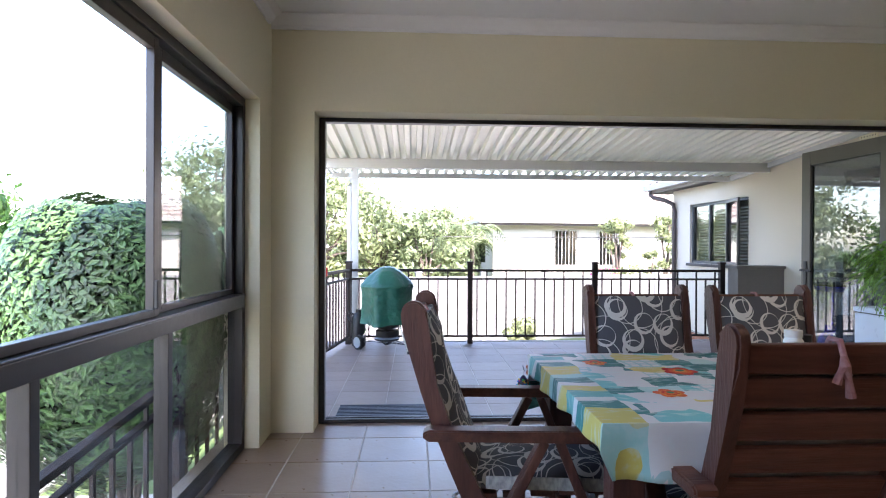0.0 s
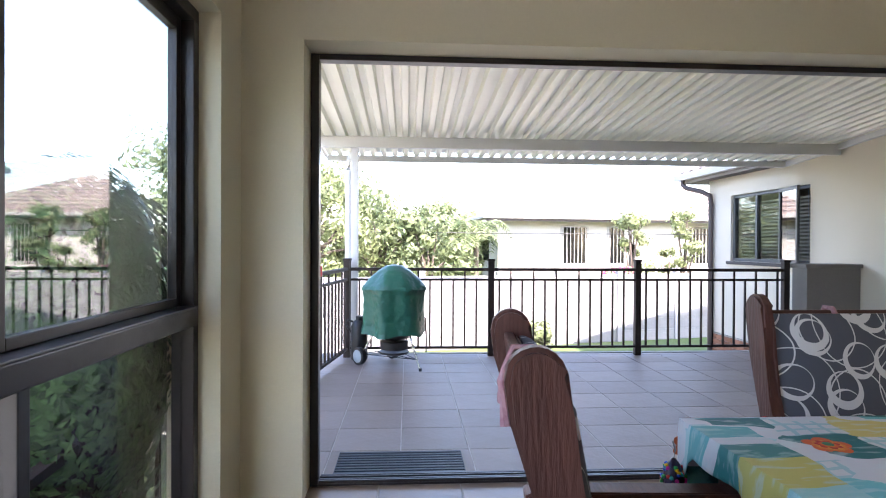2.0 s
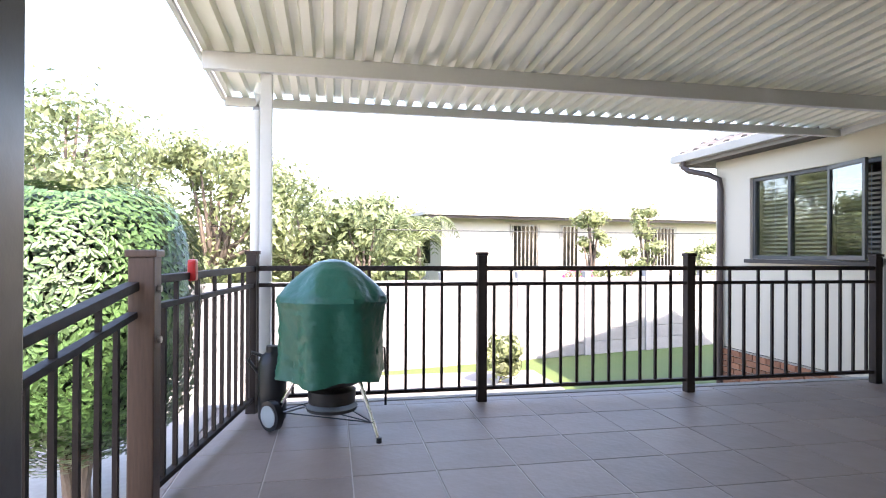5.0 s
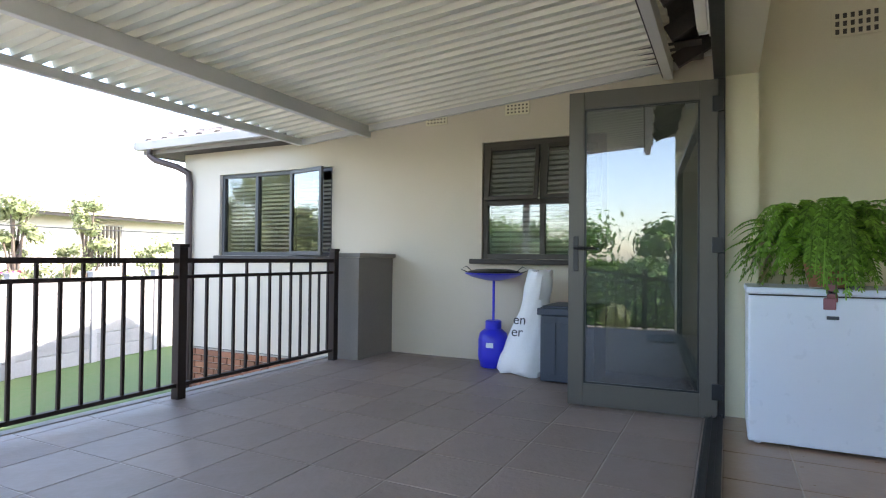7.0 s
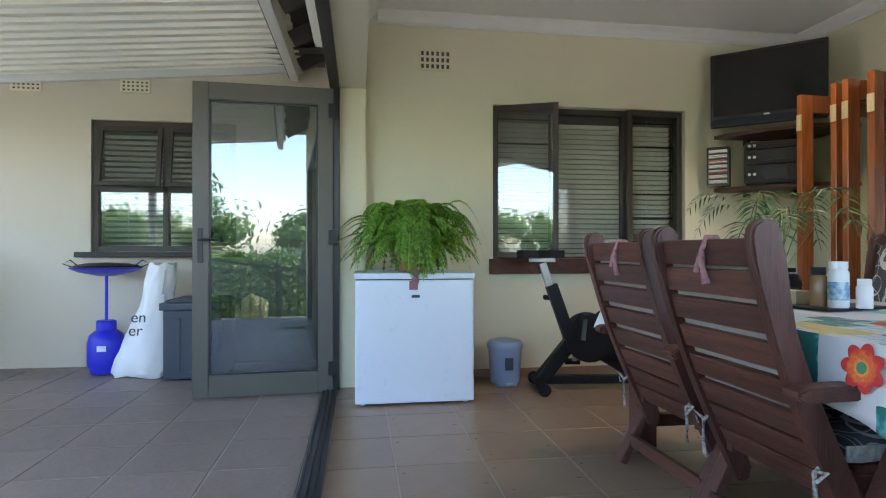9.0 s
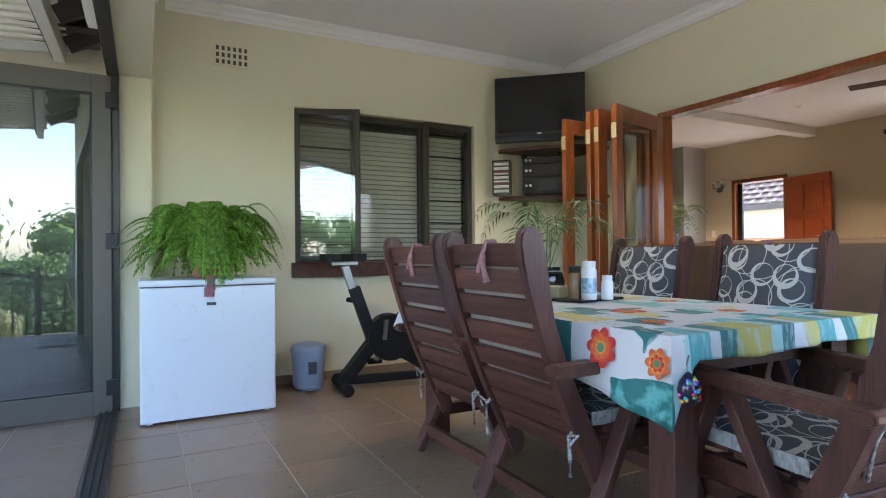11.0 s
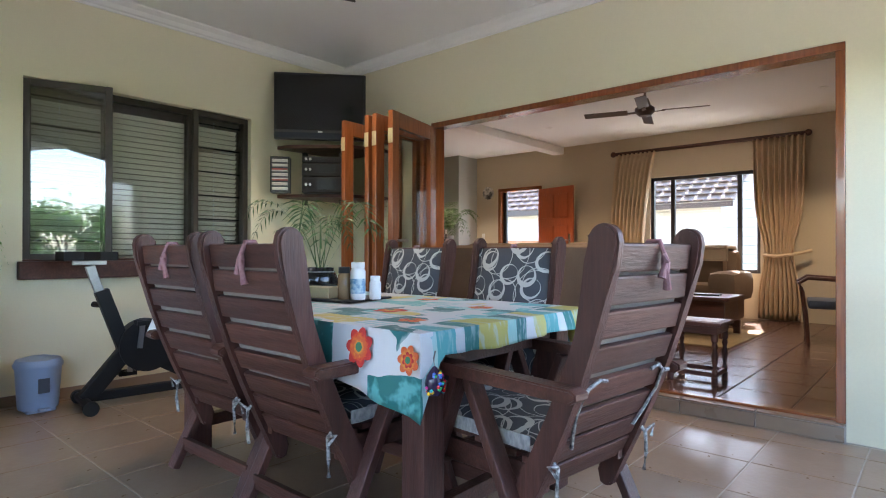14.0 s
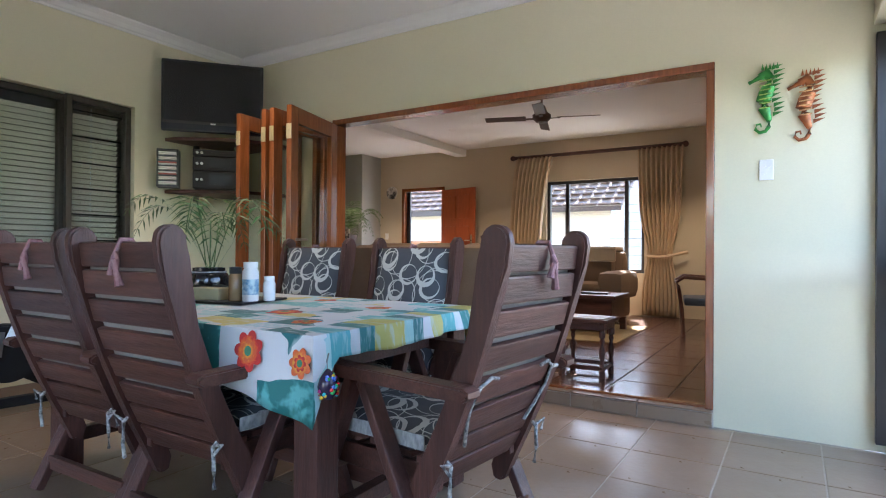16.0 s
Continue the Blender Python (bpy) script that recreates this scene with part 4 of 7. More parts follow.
# ---- bin ----
bn = thing("pedal_bin", pose(4.36, -1.30, 0), "small pale blue plastic pedal bin", "bin")
bm = bmesh.new(); lathe(bm, [(.0, .02), (.105, .02), (.11, .03), (.125, .28), (.0, .28)], 28); part("body", bm, M["bin"], bn, smooth=True)
bm = bmesh.new(); lathe(bm, [(.132, .28), (.135, .30), (.12, .33), (.06, .345), (.0, .348)], 28); part("lid", bm, M["bin"], bn, smooth=True)
part("pedal", B((-.16, -.10, -.03, .03, .02, .035), bev=.004), M["bin"], bn)
part("sticker", B((-.128, -.118, -.03, .03, .13, .22)), M["bluegrey"], bn, "dark printed sticker")
part("foot_ring", B((-.08, .08, -.08, .08, 0, .02), bev=.008), M["bin"], bn)

# ---- exercise bike ----
bk = thing("exercise_bike", pose(4.14, -1.70, 0, 0, 0, -97), "black upright exercise bike with a grey seat post", "exercise bike")
bm = bmesh.new(); rod(bm, (-.20, -.20, .05), (-.20, .20, .05), .03, n=14); part("rear_foot", bm, M["stereo"], bk)
bm = bmesh.new(); rod(bm, (.56, -.20, .05), (.56, .20, .05), .03, n=14); part("front_foot", bm, M["stereo"], bk)
for x in (-.20, .56):
    for y in (-.2, .2):
        bm = bmesh.new(); rod(bm, (x - .0, y - .02, .045), (x, y + .02, .045), .045, n=16); part("roller", bm, M["stereo"], bk)
bm = bmesh.new(); bar(bm, (-.20, 0, .06), (.06, 0, .38), .08, .10, bev=.012); bar(bm, (.08, 0, .36), (.56, 0, .07), .06, .08, bev=.01); bar(bm, (-.2, 0, .075), (.56, 0, .075), .06, .06, bev=.01); part("main_frame", bm, M["stereo"], bk)
bm = bmesh.new(); bar(bm, (.04, 0, .33), (-.11, 0, .76), .075, .085, up=(1, 0, 0), bev=.01); part("seat_tube", bm, M["stereo"], bk)
bm = bmesh.new(); bar(bm, (-.11, 0, .72), (-.175, 0, .92), .045, .055, up=(1, 0, 0), bev=.006); part("seat_post", bm, M["steel"], bk, "grey steel seat post")
bm = bmesh.new(); bar(bm, (-.27, 0, .94), (-.08, 0, .94), .03, .03, bev=.004); part("seat_slider", bm, M["steel"], bk)
bm = bmesh.new(); prism(bm, [(-.33, -.11), (-.36, 0), (-.33, .11), (-.22, .09), (-.12, .035), (-.02, .025), (-.01, 0), (-.02, -.025), (-.12, -.035), (-.22, -.09)], .955, 1.01, "z")
part("saddle", bm, M["stereo"], bk)
bm = bmesh.new(); rod(bm, (.16, -.06, .38), (.16, .06, .38), .175, n=32); part("drive_case", bm, M["stereo"], bk, smooth=True)
bm = bmesh.new(); rod(bm, (.36, -.03, .40), (.36, .03, .40), .20, n=40); part("flywheel", bm, M["stereo"], bk, smooth=True)
bm = bmesh.new(); bar(bm, (.10, .045, .45), (.36, .045, .56), .015, .05, bev=.004); bar(bm, (.10, .045, .29), (.36, .045, .24), .015, .05, bev=.004); part("chain_guard", bm, M["stereo"], bk)
bm = bmesh.new()
for i in range(6):
    a = i * 1.047; rod(bm, (.10 + .095 * math.cos(a), .054, .37 + .095 * math.sin(a)), (.10 + .095 * math.cos(a), .060, .37 + .095 * math.sin(a)), .006)
part("case_screws", bm, M["steel"], bk)
bm = bmesh.new(); bar(bm, (.1, .085, .37), (.08, .085, .19), .02, .03); part("crank", bm, M["steel"], bk)
bm = bmesh.new(); bar(bm, (.1, -.085, .37), (.12, -.085, .55), .02, .03); part("crank", bm, M["steel"], bk)
part("pedal", B((.02, .13, .10, .115, .16, .19), (.02, .13, .175, .19, .16, .19), (.02, .035, .115, .175, .165, .185), (.115, .13, .115, .175, .165, .185), (.06, .09, .115, .175, .165, .185), bev=.003), M["stereo"], bk)
part("pedal", B((.06, .17, -.115, -.10, .53, .56), (.06, .17, -.19, -.175, .53, .56), (.10, .13, -.175, -.115, .535, .555), bev=.003), M["stereo"], bk)
bm = bmesh.new(); bar(bm, (.34, 0, .5), (.44, 0, .98), .05, .06, up=(1, 0, 0), bev=.008); part("handle_tube", bm, M["stereo"], bk)
bm = bmesh.new(); tube(bm, [(.30, -.2, 1.03), (.42, -.2, 1.05), (.45, -.05, 1.02), (.45, .05, 1.02), (.42, .2, 1.05), (.30, .2, 1.03)], .016); part("handlebar", bm, M["stereo"], bk)
bm = bmesh.new(); rod(bm, (-.07, .0, .66), (-.13, .12, .66), .02); part("clamp_knob", bm, M["stereo"], bk)
TX0, TX1, TY0, TY1, TZ = 1.21, 2.98, -2.57, -1.51, .765

# ---- patterned cloth materials ----
def ring_cloth(name, base, line, scale, axes="XZ"):
    """Dark cloth printed with overlapping pale rings of uneven width."""
    m = bpy.data.materials.new(name); m.use_nodes = True
    N, L = m.node_tree.nodes, m.node_tree.links
    b = N["Principled BSDF"]; b.inputs["Roughness"].default_value = .85
    tc = N.new("ShaderNodeTexCoord")
    sep = N.new("ShaderNodeSeparateXYZ"); L.new(tc.outputs["Object"], sep.inputs[0])
    com = N.new("ShaderNodeCombineXYZ"); L.new(sep.outputs["X"], com.inputs[0]); L.new(sep.outputs[axes[1]], com.inputs[1])
    def math_(op, a, k_):
        n_ = N.new("ShaderNodeMath"); n_.operation = op; L.new(a, n_.inputs[0])
        if isinstance(k_, float): n_.inputs[1].default_value = k_
        else: L.new(k_, n_.inputs[1])
        return n_.outputs[0]
    def dist(sc, rot, lx, ly):
        mp = N.new("ShaderNodeMapping"); mp.inputs["Scale"].default_value = (sc, sc, 1); mp.inputs["Rotation"].default_value = (0, 0, rot); mp.inputs["Location"].default_value = (lx, ly, 0)
        L.new(com.outputs[0], mp.inputs[0])
        v = N.new("ShaderNodeTexVoronoi"); v.voronoi_dimensions = "2D"; v.inputs["Scale"].default_value = 1; v.inputs["Randomness"].default_value = 0
        L.new(mp.outputs[0], v.inputs["Vector"]); return v.outputs["Distance"]
    acc = None
    for sc, rot, lx, ly, r, wd, ecc in ((scale, .3, .1, .2, .43, .020, .0), (scale * 1.35, 1.1, .43, .3, .36, .065, .045), (scale * .80, .75, .7, .1, .46, .014, .0), (scale * 1.1, 2.0, .2, .6, .30, .075, .05)):
        inside = math_("LESS_THAN", dist(sc, rot, lx, ly), r)
        hole = math_("GREATER_THAN", dist(sc, rot, lx + ecc, ly + ecc * .6), r - wd)
        ring = math_("MULTIPLY", inside, hole)
        acc = ring if acc is None else math_("MAXIMUM", acc, ring)
    x = N.new("ShaderNodeMix"); x.data_type = "RGBA"; x.inputs[6].default_value = (*base, 1); x.inputs[7].default_value = (*line, 1)
    L.new(acc, x.inputs[0]); L.new(x.outputs[2], b.inputs["Base Color"])
    n_ = N.new("ShaderNodeTexNoise"); n_.inputs["Scale"].default_value = 14; L.new(tc.outputs["Object"], n_.inputs["Vector"])
    bp = N.new("ShaderNodeBump"); bp.inputs["Strength"].default_value = .3; bp.inputs["Distance"].default_value = .02
    L.new(n_.outputs[0], bp.inputs["Height"]); L.new(bp.outputs[0], b.inputs["Normal"])
    return m
M["rings"] = ring_cloth("ring_cushion_cloth", (.075, .08, .092), (.58, .57, .54), 5.0)
M["rings_flat"] = ring_cloth("flat_ring_cushion_cloth", (.075, .08, .088), (.55, .54, .50), 5.0, "XY")
M["backing"] = mat("grey_beige_lining", (.30, .275, .245), .9, grain=.2, gscale=80, bump=.1)
M["edging"] = mat("grey_lettered_cloth", (.24, .25, .25), .9, grain=.9, gscale=70, stretch=(1, 1, .5), col2=(.44, .44, .41))

def print_cloth(name):
    """White cloth with painted teal, aqua and yellow blocks."""
    m = bpy.data.materials.new(name); m.use_nodes = True
    N, L = m.node_tree.nodes, m.node_tree.links
    b = N["Principled BSDF"]; b.inputs["Roughness"].default_value = .55
    tc = N.new("ShaderNodeTexCoord")
    nz = N.new("ShaderNodeTexNoise"); nz.inputs["Scale"].default_value = 5; L.new(tc.outputs["Object"], nz.inputs["Vector"])
    ad = N.new("ShaderNodeMix"); ad.data_type = "RGBA"; ad.blend_type = "LINEAR_LIGHT"; ad.inputs[0].default_value = .035
    L.new(tc.outputs["Object"], ad.inputs[6]); L.new(nz.outputs["Color"], ad.inputs[7])
    mp = N.new("ShaderNodeMapping"); mp.inputs["Scale"].default_value = (7.0, 8.5, 6.0); L.new(ad.outputs[2], mp.inputs[0])
    v = N.new("ShaderNodeTexVoronoi"); v.distance = "CHEBYCHEV"; v.inputs["Scale"].default_value = 1; v.inputs["Randomness"].default_value = .75
    L.new(mp.outputs[0], v.inputs["Vector"])
    sp = N.new("ShaderNodeSeparateColor"); L.new(v.outputs["Color"], sp.inputs[0])
    r = N.new("ShaderNodeValToRGB"); r.color_ramp.interpolation = "CONSTANT"
    cols = [(0, (.64, .655, .67)), (.34, (.015, .16, .17)), (.42, (.15, .50, .52)), (.54, (.64, .655, .67)), (.70, (.62, .52, .16)), (.79, (.64, .655, .67)), (.90, (.02, .20, .21)), (.95, (.40, .62, .62))]
    r.color_ramp.elements[0].color = (*cols[0][1], 1)
    r.color_ramp.elements[1].position = cols[1][0]; r.color_ramp.elements[1].color = (*cols[1][1], 1)
    for p, c in cols[2:]:
        e = r.color_ramp.elements.new(p); e.color = (*c, 1)
    L.new(sp.outputs[0], r.inputs[0])
    # brush strokes
    mp2 = N.new("ShaderNodeMapping"); mp2.inputs["Scale"].default_value = (8, 30, 8); mp2.inputs["Rotation"].default_value = (0, 0, .6); L.new(ad.outputs[2], mp2.inputs[0])
    n2 = N.new("ShaderNodeTexNoise"); n2.inputs["Scale"].default_value = 1.6; n2.inputs["Detail"].default_value = 3; L.new(mp2.outputs[0], n2.inputs["Vector"])
    mr = N.new("ShaderNodeMapRange"); mr.inputs[1].default_value, mr.inputs[2].default_value, mr.inputs[4].default_value = .52, .62, .45; L.new(n2.outputs[0], mr.inputs[0])
    x = N.new("ShaderNodeMix"); x.data_type = "RGBA"; L.new(mr.outputs[0], x.inputs[0]); L.new(r.outputs[0], x.inputs[6]); x.inputs[7].default_value = (.62, .72, .72, 1)
    se = N.new("ShaderNodeSeparateXYZ"); L.new(ad.outputs[2], se.inputs[0])
    def mt(op, a, k_):
        n_ = N.new("ShaderNodeMath"); n_.operation = op; L.new(a, n_.inputs[0])
        if isinstance(k_, float): n_.inputs[1].default_value = k_
        else: L.new(k_, n_.inputs[1])
        return n_.outputs[0]
    # painted aqua squares on some white blocks
    gx = mt("LESS_THAN", mt("FRACT", mt("MULTIPLY", se.outputs[0], 21.0), 0.0), .28)
    gy = mt("LESS_THAN", mt("FRACT", mt("MULTIPLY", se.outputs[1], 21.0), 0.0), .28)
    band = mt("MULTIPLY", mt("GREATER_THAN", sp.outputs[0], .54), mt("LESS_THAN", sp.outputs[0], .70))
    gm = mt("MULTIPLY", mt("MULTIPLY", band, mt("MAXIMUM", gx, gy)), .6)
    x2 = N.new("ShaderNodeMix"); x2.data_type = "RGBA"; L.new(gm, x2.inputs[0]); L.new(x.outputs[2], x2.inputs[6]); x2.inputs[7].default_value = (.16, .50, .54, 1)
    # the hem's teal corner and block
    hem = mt("GREATER_THAN", se.outputs[1], TY1 + .008)
    tip = mt("MULTIPLY", mt("LESS_THAN", se.outputs[0], TX0 + .20), mt("LESS_THAN", se.outputs[2], TZ - .135))
    blk = mt("MULTIPLY", mt("GREATER_THAN", se.outputs[0], TX0 + .40), mt("LESS_THAN", se.outputs[0], TX0 + .62))
    paint = mt("MAXIMUM", tip, blk)
    hm = mt("MULTIPLY", hem, mt("LESS_THAN", se.outputs[0], TX0 + .62))
    te = N.new("ShaderNodeMix"); te.data_type = "RGBA"; L.new(mr.outputs[0], te.inputs[0]); te.inputs[6].default_value = (.015, .17, .16, 1); te.inputs[7].default_value = (.25, .75, .75, 1)
    x3 = N.new("ShaderNodeMix"); x3.data_type = "RGBA"; L.new(hm, x3.inputs[0]); L.new(x2.outputs[2], x3.inputs[6]); 
    wt = N.new("ShaderNodeMix"); wt.data_type = "RGBA"; L.new(paint, wt.inputs[0]); wt.inputs[6].default_value = (.64, .655, .67, 1); L.new(te.outputs[2], wt.inputs[7]); L.new(wt.outputs[2], x3.inputs[7])
    # blocks along the table's end
    end = mt("LESS_THAN", se.outputs[0], TX0 + .13)
    r2 = N.new("ShaderNodeValToRGB"); r2.color_ramp.interpolation = "CONSTANT"
    r2.color_ramp.elements[0].color = (.50, .46, .12, 1)
    r2.color_ramp.elements[1].position = .24; r2.color_ramp.elements[1].color = (.025, .20, .20, 1)
    for p, c in ((.36, (.60, .63, .64)), (.44, (.10, .40, .42)), (.58, (.56, .50, .16)), (.70, (.62, .64, .66)), (.78, (.02, .17, .18)), (.9, (.30, .58, .58))):
        e = r2.color_ramp.elements.new(p); e.color = (*c, 1)
    L.new(mt("FRACT", mt("MULTIPLY", se.outputs[1], 1.55), 0.0), r2.inputs[0])
    xs = N.new("ShaderNodeMix"); xs.data_type = "RGBA"; L.new(mr.outputs[0], xs.inputs[0]); L.new(r2.outputs[0], xs.inputs[6]); xs.inputs[7].default_value = (.45, .62, .62, 1)
    x4 = N.new("ShaderNodeMix"); x4.data_type = "RGBA"; L.new(mt("MULTIPLY", end, mt("LESS_THAN", se.outputs[1], TY1 - .06)), x4.inputs[0]); L.new(x3.outputs[2], x4.inputs[6]); L.new(xs.outputs[2], x4.inputs[7])
    L.new(x4.outputs[2], b.inputs["Base Color"])
    bp = N.new("ShaderNodeBump"); bp.inputs["Strength"].default_value = .15; bp.inputs["Distance"].default_value = .02
    L.new(nz.outputs[0], bp.inputs["Height"]); L.new(bp.outputs[0], b.inputs["Normal"])
    return m
M["cloth"] = print_cloth("painted_print_tablecloth")
def flower_print(name, stops):
    """Painted petals: colours run from the heart to the rim."""
    m = mat(name, stops[-1][1], .6)
    N, L = m.node_tree.nodes, m.node_tree.links
    tc = N.new("ShaderNodeTexCoord")
    s_ = N.new("ShaderNodeMapping"); s_.inputs["Location"].default_value = (-1, -1, 0); s_.inputs["Scale"].default_value = (2, 2, 0); L.new(tc.outputs["Generated"], s_.inputs[0])
    nz = N.new("ShaderNodeTexNoise"); nz.inputs["Scale"].default_value = 9; L.new(tc.outputs["Generated"], nz.inputs["Vector"])
    ln = N.new("ShaderNodeVectorMath"); ln.operation = "LENGTH"; L.new(s_.outputs[0], ln.inputs[0])
    ad = N.new("ShaderNodeMath"); ad.operation = "MULTIPLY_ADD"; ad.inputs[1].default_value = .5; L.new(nz.outputs[0], ad.inputs[0]); L.new(ln.outputs["Value"], ad.inputs[2])
    r = N.new("ShaderNodeValToRGB")
    r.color_ramp.elements[0].position = stops[0][0]; r.color_ramp.elements[0].color = (*stops[0][1], 1)
    r.color_ramp.elements[1].position = stops[-1][0]; r.color_ramp.elements[1].color = (*stops[-1][1], 1)
    for p, c in stops[1:-1]:
        e = r.color_ramp.elements.new(p); e.color = (*c, 1)
    L.new(ad.outputs[0], r.inputs[0]); L.new(r.outputs[0], N["Principled BSDF"].inputs["Base Color"])
    return m
M["petal"] = flower_print("printed_red_orange", [(.35, (.80, .50, .06)), (.65, (.78, .24, .03)), (.95, (.66, .05, .03)), (1.0, (.52, .03, .03))])
M["petal2"] = flower_print("printed_orange", [(.35, (.80, .55, .09)), (.75, (.78, .32, .05)), (1.0, (.68, .13, .04))])
M["pistil"] = mat("printed_green_yellow", (.06, .22, .12), .6)
M["ribbon"] = mat("faded_pink_ribbon", (.36, .20, .20), .85, grain=.7, gscale=45, col2=(.22, .08, .09))
M["ribbon2"] = mat("grey_printed_tie", (.13, .13, .13), .85, grain=.9, gscale=70, col2=(.50, .49, .46))

# ---- dining table ----
tb = thing("dining_table", pose(0, 0, 0), "heavy dark hardwood dining table under a printed cloth", "table")
slw = (TY1 - TY0) / 7
for i in range(7):
    part("top_slat", B((TX0 + .01, TX1 - .01, TY0 + i * slw + .004, TY0 + (i + 1) * slw - .004, TZ - .04, TZ), bev=.004), M["hard"], tb)
for x in (TX0 + .10, TX1 - .10):
    for y in (TY0 + .12, TY1 - .12):
        part("leg", B((x - .05, x + .05, y - .05, y + .05, 0, TZ - .041), bev=.006), M["hardv"], tb)
for y in (TY0 + .12, TY1 - .12):
    part("apron", B((TX0 + .151, TX1 - .151, y - .018, y + .018, TZ - .14, TZ - .041), bev=.004), M["hard"], tb)
for x in (TX0 + .10, TX1 - .10):
    part("end_apron", B((x - .018, x + .018, TY0 + .171, TY1 - .171, TZ - .14, TZ - .041), bev=.004), M["hard"], tb)
part("stretcher", B((TX0 + .12, TX1 - .12, (TY0 + TY1) / 2 - .03, (TY0 + TY1) / 2 + .03, .12, .18), bev=.004), M["hard"], tb)
for x in (TX0 + .10, TX1 - .10):
    part("end_stretcher", B((x - .025, x + .025, TY0 + .171, TY1 - .171, .12, .18), bev=.004), M["hard"], tb)

cl = thing("tablecloth", pose(0, 0, 0), "white tablecloth printed with teal and yellow blocks and orange flowers", "tablecloth")
cx0, cx1, cy0, cy1, cz = TX0 - .012, TX1 + .012, TY0 - .012, TY1 + .012, TZ + .004
def cloth_drop(x, y):
    """How far the hem hangs at a point of the edge."""
    e = 0.0
    if x > cx1 - .001 or y < cy0 + .001: e = .16
    if x < cx0 + .001: e = .075 + .006 * math.sin(y * 9) + .165 * max(0, 1 - (cy1 - y) / .085)
    if y > cy1 - .001: e = max(e, .18 + .02 * math.sin(x * 6.0) + .07 * math.exp(-(x - cx0) / .16))
    return e
per = []
nx, ny = 70, 44
for i in range(nx): per.append((cx0 + (cx1 - cx0) * i / nx, cy0))
for i in range(ny): per.append((cx1, cy0 + (cy1 - cy0) * i / ny))
for i in range(nx): per.append((cx1 - (cx1 - cx0) * i / nx, cy1))
for i in range(ny): per.append((cx0, cy1 - (cy1 - cy0) * i / ny))
bm = bmesh.new()
cc = ((cx0 + cx1) / 2, (cy0 + cy1) / 2)
rings = []
for lev in range(8):
    f = lev / 7
    ring = []
    for j, (x, y) in enumerate(per):
        d = cloth_drop(x, y)
        nx_ = (-1 if x <= cx0 + 1e-4 else (1 if x >= cx1 - 1e-4 else 0)); ny_ = (-1 if y <= cy0 + 1e-4 else (1 if y >= cy1 - 1e-4 else 0))
        s_ = x + y * 1.3
        out = .006 + f * (.018 + .022 * math.sin(s_ * 19) + .014 * math.sin(s_ * 31 + 1))
        if nx_ < 0 or (ny_ > 0 and x < TX0 + .5): out *= .4
        zz = cz - f * d - (.004 if lev else 0)
        if lev == 0: out = 0
        if lev == 0: zz = cz
        ring.append(bm.verts.new((x + nx_ * out, y + ny_ * out, zz)))
    rings.append(ring)
for p, q in zip(rings, rings[1:]):
    n = len(p)
    for i in range(n):
        bm.faces.new((p[i], p[(i + 1) % n], q[(i + 1) % n], q[i]))
bm.faces.new(rings[0])
ob = part("cloth", bm, M["cloth"], cl, smooth=True)
sd = ob.modifiers.new("thick", "SOLIDIFY"); sd.thickness = .0015; sd.offset = 1

def flower_bm(r, petals, cz_=0):
    bm = bmesh.new()
    n = petals * 8
    c = bm.verts.new((0, 0, .0008))
    vs = [bm.verts.new((r * (.72 + .28 * abs(math.cos(petals * a / 2))) * math.cos(a), r * (.72 + .28 * abs(math.cos(petals * a / 2))) * math.sin(a), .0004)) for a in (2 * math.pi * i / n for i in range(n))]
    for i in range(n):
        bm.faces.new((c, vs[i], vs[(i + 1) % n]))
    return bm
def disc_bm(r, z):
    bm = bmesh.new(); bmesh.ops.create_circle(bm, cap_ends=True, segments=14, radius=r)
    bmesh.ops.translate(bm, vec=(0, 0, z), verts=bm.verts); return bm
fl = [(1.75, -1.9, M["petal"], .075), (1.55, -2.25, M["petal2"], .06), (2.35, -2.2, M["petal"], .07), (1.45, -1.72, M["petal2"], .055), (2.6, -1.8, M["petal2"], .06), (2.0, -2.4, M["petal"], .06)]
for x, y, mm, r in fl:
    o = part("printed_flower", flower_bm(r, 5), mm, cl, "printed orange-red flower"); o.matrix_basis = pose(x, y, cz + .002, 0, 0, x * 200)
    q = part("inner_petals", flower_bm(r * .55, 7), M["petal2"] if mm == M["petal"] else M["petal"], o); q.matrix_basis = pose(0, 0, .001, 0, 0, 25)
    q = part("flower_centre", disc_bm(r * .24, .0028), M["pistil"], o)
for x, z, mm, r in ((1.455, .705, M["petal"], .066), (1.232, .690, M["petal2"], .046), (2.1, .66, M["petal2"], .05)):
    o = part("printed_flower", flower_bm(r, 7), mm, cl, "printed orange-red flower"); o.matrix_basis = pose(x, cy1 + (.017 if x < TX0 + .5 else .05), z, -90 + 6, 0, 0)
    q = part("inner_petals", flower_bm(r * .55, 7), M["petal2"] if mm == M["petal"] else M["petal"], o); q.matrix_basis = pose(0, 0, .001, 0, 0, 25)
    q = part("flower_centre", disc_bm(r * .24, .0028), M["pistil"], o)
ts = thing("cloth_weight", pose(cx0 - .03, cy1 - .03, .635), "pear-shaped mosaic glass tablecloth weight on a clip", "cloth weight")
bm = bmesh.new(); tube(bm, [(0, 0, .035), (.004, 0, .06), (-.003, 0, .085)], .0025, 6); part("clip", bm, M["steel"], ts)
